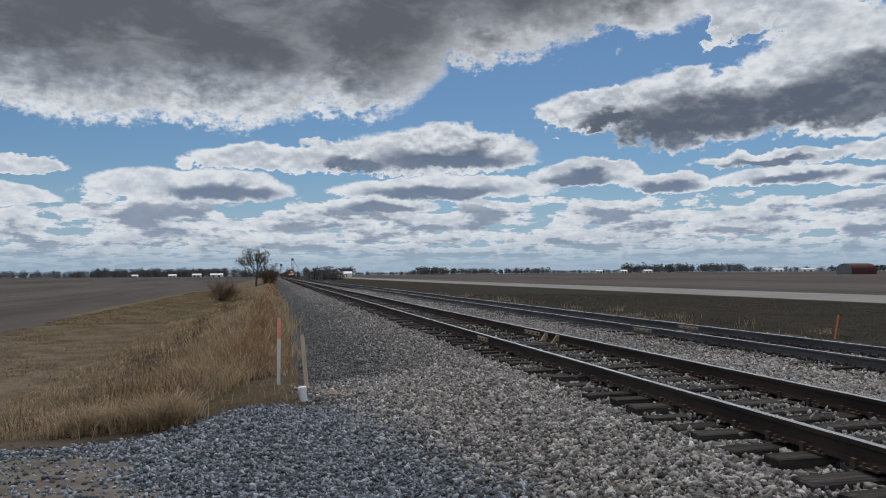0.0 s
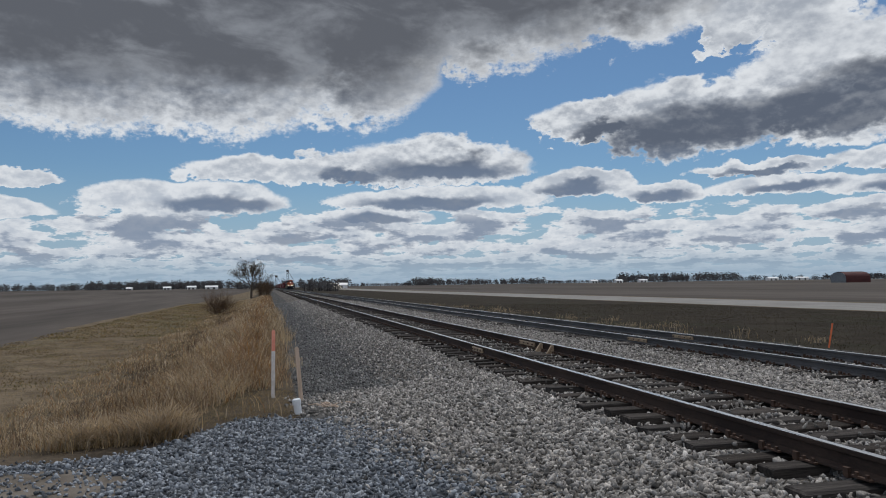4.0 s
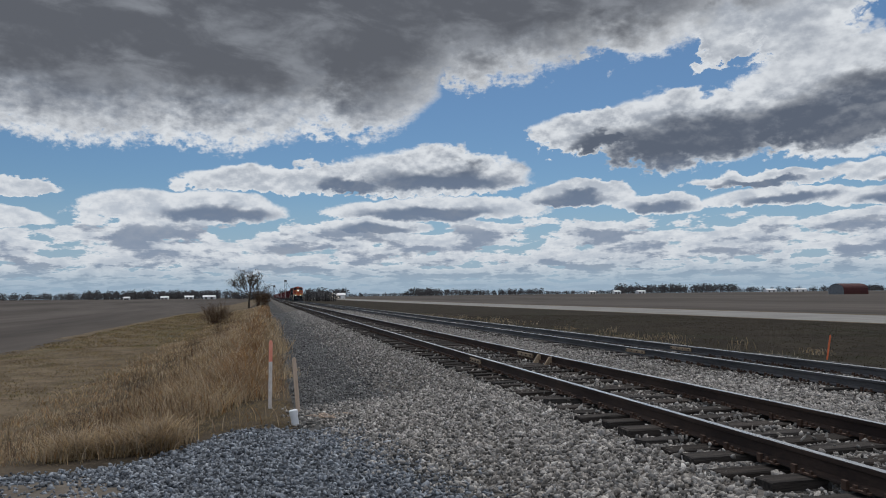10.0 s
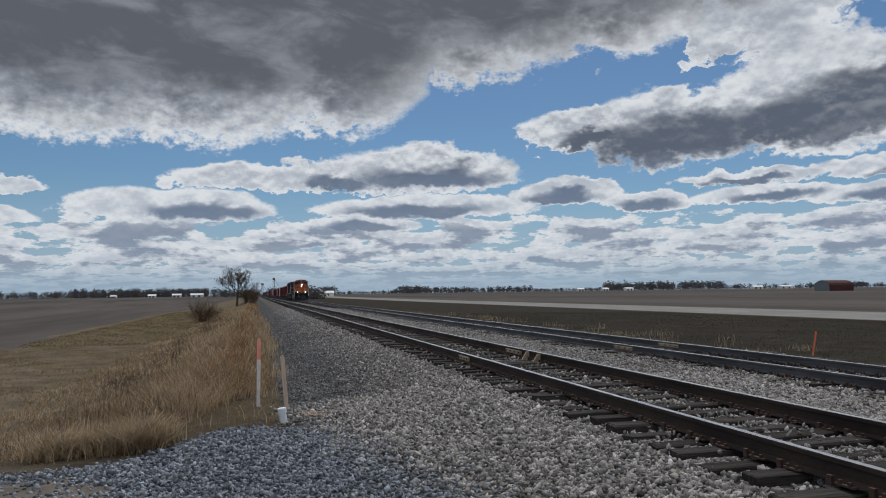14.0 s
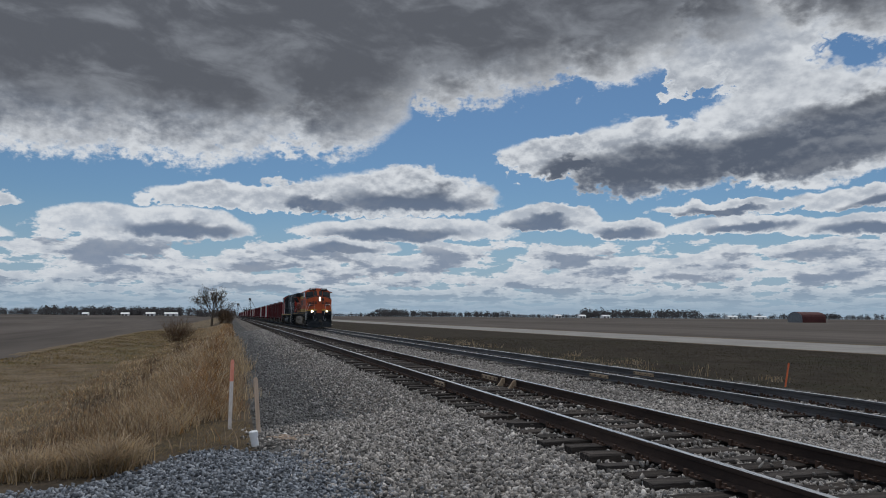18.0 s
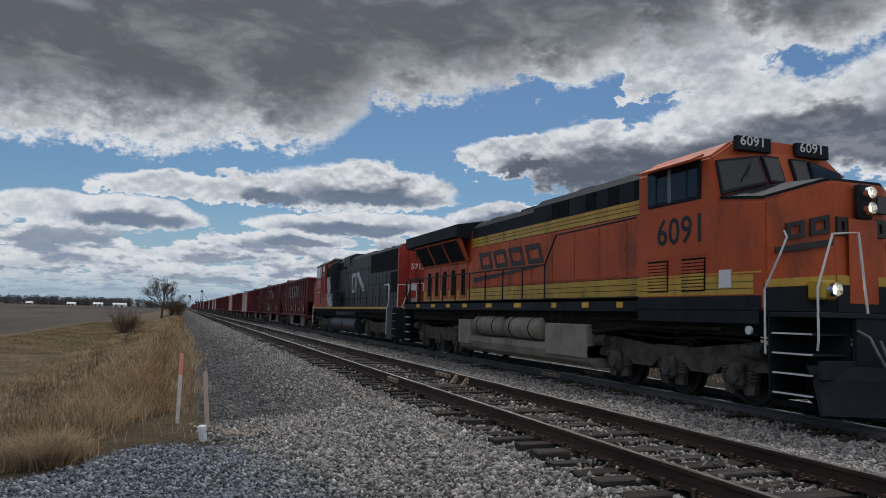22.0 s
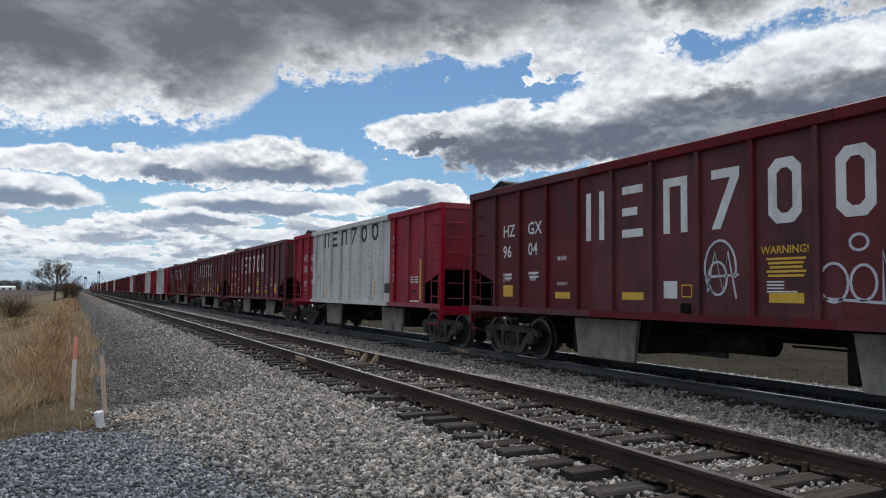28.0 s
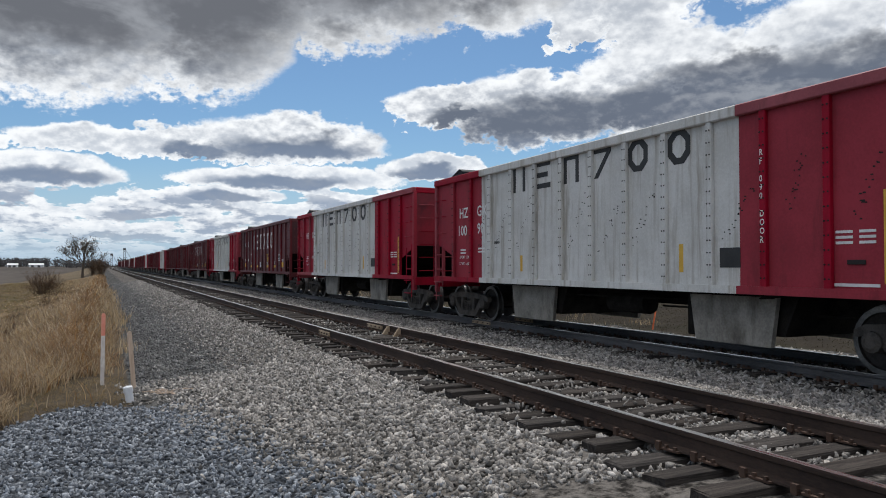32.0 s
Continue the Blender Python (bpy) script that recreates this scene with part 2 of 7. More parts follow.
# ---- materials ----
def surface(name, c1, c2, rough=0.8, metal=0.0, scale=2.0, fine=30.0, bump=0.3, depth=0.01, stain=None, island=0.0, each=0.0,
            stretch=(1, 1, 1), gloss=0.5, contrast=(0.35, 0.65), rough_spread=0.1, through=0.0):
    """Two base colours mixed by a broad and a fine noise; stain: colour, amount, size and stretch of the dirt; island, each: how far the pieces of a mesh,
    or objects, differ in lightness."""
    mat = bpy.data.materials.new(name)
    mat.use_nodes = True
    n = Nodes(mat.node_tree)
    bsdf = mat.node_tree.nodes["Principled BSDF"]
    at = n.add("ShaderNodeTexCoord").outputs["Object"]
    fit = n.add("ShaderNodeMapping")
    n.put(fit.inputs["Vector"], at)
    fit.inputs["Scale"].default_value = stretch
    at2 = fit.outputs[0]
    broad, grain = n.noise(at2, scale, 5, 0.6), n.noise(at2, fine, 4, 0.6)
    fac = n.step(n.m("ADD", n.m("MULTIPLY", broad, 0.62), n.m("MULTIPLY", grain, 0.38)), *contrast)
    colour = n.mix(fac, (*c1, 1), (*c2, 1))
    if stain:
        dirt, amount, size, dirt_stretch = stain
        fit2 = n.add("ShaderNodeMapping")
        n.put(fit2.inputs["Vector"], at)
        fit2.inputs["Scale"].default_value = dirt_stretch
        where = n.noise(fit2.outputs[0], size, 6, 0.65, 0.4)
        colour = n.mix(n.m("MULTIPLY", n.step(where, 0.48, 0.72), amount), colour, (*dirt, 1))
    for amount, kind, out in ((island, "ShaderNodeNewGeometry", "Random Per Island"), (each, "ShaderNodeObjectInfo", "Random")):
        if amount:
            value = n.add(kind).outputs[out]
            hsv = n.add("ShaderNodeHueSaturation")
            n.put(hsv.inputs["Color"], colour)
            n.put(hsv.inputs["Value"], n.m("ADD", 1.0 - amount, n.m("MULTIPLY", value, 2 * amount)))
            n.put(hsv.inputs["Saturation"], n.m("ADD", 0.75, n.m("MULTIPLY", n.m("FRACT", n.m("MULTIPLY", value, 7.31)), 0.5)))
            colour = hsv.outputs[0]
    n.put(bsdf.inputs["Base Color"], colour)
    n.put(bsdf.inputs["Roughness"], n.m("ADD", rough - rough_spread, n.m("MULTIPLY", grain, 2 * rough_spread), clamp=True))
    bsdf.inputs["Metallic"].default_value = metal
    bsdf.inputs["Specular IOR Level"].default_value = gloss
    if bump:
        node = n.add("ShaderNodeBump")
        node.inputs["Strength"].default_value, node.inputs["Distance"].default_value = bump, depth
        n.put(node.inputs["Height"], n.m("ADD", n.m("MULTIPLY", grain, 0.6), n.m("MULTIPLY", broad, 0.4)))
        n.put(bsdf.inputs["Normal"], node.outputs[0])
    if through:
        thin, mix, out = n.add("ShaderNodeBsdfTranslucent"), n.add("ShaderNodeMixShader"), mat.node_tree.nodes["Material Output"]
        n.put(thin.inputs["Color"], colour)
        mix.inputs[0].default_value = through
        mat.node_tree.links.new(bsdf.outputs[0], mix.inputs[1]), mat.node_tree.links.new(thin.outputs[0], mix.inputs[2])
        mat.node_tree.links.new(mix.outputs[0], out.inputs["Surface"])
    return mat


def glow(name, colour, strength):
    mat = bpy.data.materials.new(name)
    mat.use_nodes = True
    bsdf = mat.node_tree.nodes["Principled BSDF"]
    bsdf.inputs["Base Color"].default_value = (0.8, 0.8, 0.75, 1)
    bsdf.inputs["Emission Color"].default_value, bsdf.inputs["Emission Strength"].default_value = (*colour, 1), strength
    return mat


def pane(name, colour=(0.03, 0.04, 0.045), rough=0.04):
    mat = bpy.data.materials.new(name)
    mat.use_nodes = True
    bsdf = mat.node_tree.nodes["Principled BSDF"]
    bsdf.inputs["Base Color"].default_value, bsdf.inputs["Roughness"].default_value = (*colour, 1), rough
    bsdf.inputs["IOR"].default_value, bsdf.inputs["Specular IOR Level"].default_value = 1.5, 0.7
    return mat


STONE_LIGHT = surface("ballast_stone", (0.122, 0.113, 0.103), (0.38, 0.355, 0.328), 0.9, scale=9, fine=90, island=0.62, bump=0.4, depth=0.004, gloss=0.2)
STONE_GREY = surface("crushed_grey_stone", (0.1, 0.11, 0.127), (0.27, 0.287, 0.31), 0.9, scale=9, fine=90, island=0.62, bump=0.4, depth=0.004, gloss=0.2)
STONE_DUSTY = surface("shoulder_stone", (0.07, 0.07, 0.072), (0.2, 0.196, 0.19), 0.9, scale=3, fine=60, island=0.5, bump=0.4, depth=0.004, gloss=0.2)
# beds are coloured darker than their stones to paint in shadow between them
BED_LIGHT = surface("ballast_bed_gap_shade", (0.022, 0.02, 0.018), (0.165, 0.15, 0.136), 0.95, scale=6, fine=22, bump=1.0, depth=0.05, contrast=(0.38, 0.58), gloss=0.04)
BED_GREY = surface("grey_stone_bed_gap_shade", (0.02, 0.022, 0.026), (0.1, 0.108, 0.12), 0.95, scale=6, fine=24, bump=1.0, depth=0.05, contrast=(0.38, 0.6), gloss=0.04)
BED_DUSTY = surface("shoulder_bed_gap_shade", (0.02, 0.02, 0.02), (0.11, 0.107, 0.102), 0.95, scale=6, fine=22, bump=1.0, depth=0.05, contrast=(0.38, 0.6), gloss=0.04)
DIRT = surface("bare_dirt", (0.1, 0.085, 0.07), (0.17, 0.148, 0.125), 0.95, scale=3, fine=70, bump=0.5, depth=0.01, gloss=0.04)
GRASS_DRY = surface("dry_turf", (0.042, 0.034, 0.026), (0.105, 0.083, 0.06), 0.95, scale=0.9, fine=14, bump=0.8, depth=0.06, stain=((0.055, 0.056, 0.03), 0.35, 0.35, (1, 0.4, 1)), gloss=0.04)
GRASS_MOWN = surface("mown_grass", (0.095, 0.073, 0.05), (0.18, 0.14, 0.095), 0.95, scale=0.8, fine=5, bump=1.0, depth=0.16, contrast=(0.38, 0.62), stain=((0.07, 0.07, 0.034), 0.5, 0.16, (1, 0.35, 1)), gloss=0.04)
DARK_BLADES = surface("dark_grass_blades", (0.026, 0.023, 0.014), (0.055, 0.046, 0.028), 0.9, scale=0.4, fine=3, bump=0, island=0.3, through=0.3, gloss=0.04)
GRASS_DARK = surface("dark_turf", (0.022, 0.018, 0.014), (0.046, 0.038, 0.028), 0.95, scale=0.6, fine=7, bump=1.0, depth=0.08, stain=((0.03, 0.033, 0.018), 0.55, 0.3, (1, 0.3, 1)), gloss=0.04)
FIELD = surface("tilled_field", (0.06, 0.052, 0.046), (0.115, 0.1, 0.088), 0.95, scale=0.02, fine=0.35, bump=0.6, depth=0.1, stretch=(1, 0.12, 1), stain=((0.038, 0.033, 0.03), 0.8, 0.03, (1, 0.12, 1)), gloss=0.04)
ROAD = surface("gravel_road", (0.19, 0.182, 0.17), (0.26, 0.25, 0.235), 0.95, scale=0.3, fine=6, bump=0.3, depth=0.02, gloss=0.04)
STRAW = surface("dry_grass_blades", (0.235, 0.172, 0.108), (0.5, 0.392, 0.258), 0.85, scale=0.5, fine=3, bump=0, island=0.5, through=0.45, gloss=0.04)
STRAW_RED = surface("russet_grass_blades", (0.15, 0.085, 0.045), (0.33, 0.2, 0.105), 0.85, scale=0.5, fine=3, bump=0, island=0.5, through=0.45, gloss=0.04)
STRAW_SHORT = surface("short_grass_blades", (0.13, 0.095, 0.05), (0.3, 0.23, 0.13), 0.85, scale=0.5, fine=8, bump=0, island=0.3, stain=((0.13, 0.14, 0.055), 0.7, 0.4, (1, 1, 1)), through=0.45, gloss=0.04)
WEED = surface("dead_weed_stem", (0.07, 0.04, 0.022), (0.14, 0.085, 0.045), 0.9, bump=0, island=0.3)
BARK = surface("bare_bark", (0.05, 0.038, 0.028), (0.1, 0.08, 0.062), 0.95, scale=6, fine=40)
LEAF_DEAD = surface("clinging_dead_leaves", (0.045, 0.036, 0.022), (0.085, 0.066, 0.04), 0.9, bump=0, island=0.4)
WOODS = surface("far_bare_woods", (0.016, 0.016, 0.018), (0.036, 0.034, 0.036), 0.95, scale=0.1, fine=1, bump=0, island=0.5)
RAIL_TOP = surface("polished_rail_head", (0.5, 0.49, 0.48), (0.62, 0.61, 0.6), 0.28, metal=1.0, scale=1, fine=30, bump=0.1, depth=0.001, stretch=(1, 0.05, 1))
RAIL_SIDE = surface("rusty_rail", (0.035, 0.024, 0.02), (0.075, 0.05, 0.038), 0.75, metal=0.1, scale=3, fine=60, bump=0.3, depth=0.003, stretch=(1, 0.3, 1), gloss=0.2)
RAIL_GREY = surface("dusty_grey_rail", (0.05, 0.047, 0.047), (0.12, 0.115, 0.116), 0.75, metal=0.1, scale=3, fine=60, bump=0.3, depth=0.003, stretch=(1, 0.2, 1))
TIE = surface("weathered_tie", (0.017, 0.015, 0.014), (0.066, 0.057, 0.051), 0.92, scale=4, fine=25, bump=0.8, depth=0.012, stretch=(0.35, 6, 6), each=0.3, gloss=0.12)
RUST = surface("rusted_steel", (0.04, 0.022, 0.015), (0.09, 0.05, 0.032), 0.85, metal=0.1, scale=8, fine=70)
JOINT = surface("joint_paint", (0.34, 0.24, 0.15), (0.46, 0.36, 0.25), 0.8, scale=10, fine=60, stain=((0.1, 0.05, 0.03), 0.8, 12, (1, 1, 1)))
WHITE_PAINT = surface("weathered_white_paint", (0.6, 0.54, 0.51), (0.8, 0.76, 0.73), 0.7, scale=6, fine=50, stain=((0.35, 0.3, 0.24), 0.5, 9, (4, 4, 0.6)))
PINK = surface("fluorescent_orange_paint", (0.75, 0.25, 0.17), (0.85, 0.38, 0.28), 0.7, scale=8, fine=50)
ORANGE = surface("orange_stake_paint", (0.72, 0.13, 0.04), (0.8, 0.2, 0.07), 0.7, scale=8, fine=50)
LATH = surface("raw_lath", (0.5, 0.37, 0.27), (0.64, 0.5, 0.39), 0.85, scale=6, fine=40, stretch=(6, 6, 0.5))
PVC = surface("white_plastic", (0.72, 0.74, 0.77), (0.8, 0.81, 0.83), 0.45, scale=5, fine=60, bump=0.05, stain=((0.4, 0.36, 0.3), 0.5, 8, (1, 1, 1)))
BARN_RED = surface("faded_barn_red", (0.05, 0.011, 0.011), (0.08, 0.02, 0.018), 0.85, scale=0.5, fine=6)
BARN_ROOF = surface("dark_roof", (0.05, 0.045, 0.045), (0.09, 0.08, 0.08), 0.8, scale=0.5, fine=5)
SHED_WHITE = surface("white_siding", (0.7, 0.7, 0.7), (0.8, 0.8, 0.79), 0.7, scale=0.5, fine=6, bump=0)
GREY_STEEL = surface("galvanised_steel", (0.14, 0.15, 0.16), (0.25, 0.26, 0.27), 0.55, metal=0.4, scale=1, fine=12)
TAN_PILE = surface("tan_tarpaulin", (0.4, 0.35, 0.27), (0.52, 0.46, 0.37), 0.9, scale=0.3, fine=4)

# ---- lettering, drawn once for each text ----
LETTERING = {}


def prepare(*texts):
    depsgraph = bpy.context.evaluated_depsgraph_get
    for text in texts:
        cu = bpy.data.curves.new("words", "FONT")
        cu.body, cu.size, cu.align_x, cu.align_y, cu.extrude, cu.resolution_u, cu.offset = text, 1.0, "LEFT", "BOTTOM", 0.0, 2, 0.014
        ob = bpy.data.objects.new("words", cu)
        scene.collection.objects.link(ob)
        LETTERING[text] = bpy.data.meshes.new_from_object(ob.evaluated_get(depsgraph()))
        bpy.data.objects.remove(ob)


prepare("HZ", "GX", "DOOR 4", "RF-600", "DOOR 3", "LT WT", "74000", "LD LMT", "189000", "MWB", "WARNING!", "LD LMT  224200", "LT WT  61800", "95", "02", "102", "77", "96", "04", "103", "40", "00", "03", "100", "90", "6091", "5713", *"RFDO0123456789")

# ---- ground ----
def smooth(a, b, x):
    t = np.clip((x - a) / (b - a), 0, 1)
    return t * t * (3 - 2 * t)


def patch_edge(x):
    """How far along the track the crushed stone in the foreground reaches, by x."""
    return 9.15 + 1.9 * smooth(-5.7, -4.2, x) + 0.25 * np.sin(x * 2.1) - 0.15


def bare_patch(x, y):
    """Where the trodden dirt shows through the stone."""
    return (x < -5.5 - 0.3 * (y - 7.2) + 0.15 * np.sin(y * 5)) & (y < 8.5 + 0.1 * (x + 6) + 0.1 * np.sin(x * 4)) & (y > 3)


def ground_height(x, y):
    """The lie of the land: the ballast's crown under the two tracks, its shoulders, the ditch and the flat fields."""
    x, y = np.asarray(x, float), np.asarray(y, float)
    z = -0.62 + 0.12 * smooth(-3.9, -2.0, x) + 0.215 * smooth(-2.3, -0.9, x)
    z = z + 0.045 * smooth(-0.2, 0.12, x) - 0.015 * smooth(1.4, 1.65, x)
    z = z + (0.035 + 0.015 * np.sin(y * 2.3)) * smooth(-0.85, -0.5, x) * (1 - smooth(-0.2, 0.0, x))
    z = z - 0.115 * smooth(2.2, 3.4, x) - 0.4 * smooth(8.0, 10.4, x) - 0.25 * smooth(16, 34, x)
    left = -0.62 - 0.75 * smooth(-4.2, -10.5, x)
    stand = -0.55 - 0.05 * smooth(-3.5, -9, x)
    k = smooth(patch_edge(x) - 0.3, patch_edge(x) + 4.0, y)
    b = smooth(-4.6, -3.3, x)
    z = z * b + (left * k + stand * (1 - k)) * (1 - b)
    far = np.hypot(x, y)
    z = z + 1.7 * smooth(150, 1100, far) * smooth(12, 60, np.abs(x))
    return z + 0.02 * np.sin(x * 1.7 + y * 0.9) * smooth(-3, -6, x)


def mesh_of(name, verts, faces, mats, indices=None, shade=False):
    me = bpy.data.meshes.new(name)
    me.from_pydata([tuple(v) for v in verts], [], [tuple(f) for f in faces])
    for m in mats:
        me.materials.append(m)
    if indices is not None:
        me.polygons.foreach_set("material_index", np.asarray(indices, np.int32))
    if shade:
        me.polygons.foreach_set("use_smooth", np.ones(len(me.polygons), bool))
    me.update()
    return me


def fast_mesh(name, verts, polys, mat):
    """A mesh from arrays of corners and of polygons with equal numbers of corners."""
    me = bpy.data.meshes.new(name)
    count, k = polys.shape
    me.vertices.add(len(verts))
    me.vertices.foreach_set("co", verts.astype(np.float32).ravel())
    me.loops.add(count * k)
    me.loops.foreach_set("vertex_index", polys.astype(np.int32).ravel())
    me.polygons.add(count)
    me.polygons.foreach_set("loop_start", np.arange(0, count * k, k, dtype=np.int32))
    me.materials.append(mat)
    me.update(calc_edges=True)
    return me


GROUND_MATS = [GRASS_MOWN, BED_LIGHT, BED_GREY, BED_DUSTY, DIRT, GRASS_DRY, GRASS_DARK, FIELD, ROAD]


def ground_kind(x, y):
    e = patch_edge(x)
    wob = 0.25 * np.sin(y * 0.7) + 0.15 * np.sin(y * 1.9 + x)
    kind = np.zeros_like(x, int)
    kind[x < -17.5 + 0.6 * np.sin(y * 0.05)] = 7
    kind[(x > -8.2 + wob) & (x <= -3.7)] = 5
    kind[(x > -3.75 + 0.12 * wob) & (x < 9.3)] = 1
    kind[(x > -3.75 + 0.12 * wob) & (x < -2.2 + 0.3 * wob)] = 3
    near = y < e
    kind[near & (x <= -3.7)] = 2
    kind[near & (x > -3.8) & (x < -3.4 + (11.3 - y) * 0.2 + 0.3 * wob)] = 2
    kind[near & bare_patch(x, y)] = 4
    kind[(x >= 8.6 + 0.4 * wob) & (x < 11.6 + wob)] = 3
    kind[(x >= 11.6 + wob) & (x < 36.6)] = 6
    kind[(x >= 37.3) & (x < 50.5)] = 8
    kind[x >= 52] = 7
    kind[(x >= 50.5) & (x < 52)] = 0
    return kind


def spaced(*stretches):
    out = []
    for a, b, step in stretches:
        out += list(np.arange(a, b, step))
    return np.array(out + [stretches[-1][1]])


def build_ground():
    xs = np.r_[-4600, -3000, -1800, -1000, -600, -350, -200, -120, -70, -45, spaced((-30, -10, 1.5), (-10, 12, 0.2), (12, 53, 0.75)), 70, 110, 180, 300, 500, 800, 1300, 2000, 3200, 4600]
    ys = np.r_[-1500, -600, -250, -100, -40, -15, -6, spaced((0, 22, 0.2), (22, 60, 1.0), (60, 200, 5)), 260, 340, 450, 600, 800, 1050, 1400, 1900, 2600, 3500, 4700]
    gx, gy = np.meshgrid(xs, ys)
    verts = np.stack([gx, gy, ground_height(gx, gy)], -1).reshape(-1, 3)
    nx, ny = len(xs), len(ys)
    i = np.arange(nx * ny).reshape(ny, nx)
    quads = np.stack([i[:-1, :-1], i[:-1, 1:], i[1:, 1:], i[1:, :-1]], -1).reshape(-1, 4)
    cx, cy = verts[quads].mean(1)[:, 0], verts[quads].mean(1)[:, 1]
    me = fast_mesh("ground", verts, quads, GROUND_MATS[0])
    for m in GROUND_MATS[1:]:
        me.materials.append(m)
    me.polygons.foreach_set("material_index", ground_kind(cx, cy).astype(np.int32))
    me.polygons.foreach_set("use_smooth", np.ones(len(quads), bool))
    tagged(new("ground", me), "flat farmland with ballast shoulder, dry turf, tilled fields and gravel road", "ground", kind="structure")


build_ground()
rng = np.random.default_rng(7)
bm_ = bmesh.new()
bmesh.ops.create_icosphere(bm_, subdivisions=1, radius=1)
bm_.verts.ensure_lookup_table()
ICO_V = np.array([v.co[:] for v in bm_.verts])
ICO_F = np.array([[v.index for v in f.verts] for f in bm_.faces])
bm_.free()
OCT_V = np.array([(1, 0, 0), (-1, 0, 0), (0, 1, 0), (0, -1, 0), (0, 0, 1), (0, 0, -1)], float)
OCT_F = np.array([(0, 2, 4), (2, 1, 4), (1, 3, 4), (3, 0, 4), (2, 0, 5), (1, 2, 5), (3, 1, 5), (0, 3, 5)])


def stones(name, x, y, z, size, mat, label, base=(ICO_V, ICO_F), jag=0.42):
    """Loose stones as one mesh: each a lumpy, flattened body turned at random."""
    bv, bf = base
    count = len(x)
    v = bv[None] * (1 + jag * rng.standard_normal((count, len(bv), 1)))
    v = v * (np.array([1.0, 0.78, 0.62]) * (1 + 0.22 * rng.standard_normal((count, 1, 3))))
    q = rng.standard_normal((count, 4))
    q /= np.linalg.norm(q, axis=1)[:, None]
    w, a, b, c = q.T
    rot = np.stack([1 - 2 * (b * b + c * c), 2 * (a * b - c * w), 2 * (a * c + b * w), 2 * (a * b + c * w), 1 - 2 * (a * a + c * c), 2 * (b * c - a * w),
                    2 * (a * c - b * w), 2 * (b * c + a * w), 1 - 2 * (a * a + b * b)], -1).reshape(-1, 3, 3)
    v = np.einsum("nij,nkj->nki", rot, v) * size[:, None, None]
    v += np.stack([x, y, z], -1)[:, None]
    f = bf[None] + (np.arange(count) * len(bv))[:, None, None]
    ob = new(name, fast_mesh(name, v.reshape(-1, 3), f.reshape(-1, 3), mat))
    return tagged(ob, label, "gravel", kind="stuff")


def scatter(count, x0, x1, y0, y1):
    return rng.uniform(x0, x1, count), rng.uniform(y0, y1, count)


def seat(x, y, size):
    """Stones rest half sunk among their neighbours; over the ties there are few."""
    return ground_height(x, y) + size * rng.uniform(-0.25, 0.55, len(x))


def off_ties(x, y, first=2.33, left=0.0):
    """False for most of the stones that would lie on the wooden ties of a track."""
    k = np.abs((y - first + 0.231) % 0.462 - 0.231) < 0.12
    return ~(k & (x > left - 0.6) & (x < left + 2.1) & (rng.random(len(x)) < np.where(x < left, 0.88, 0.5)))


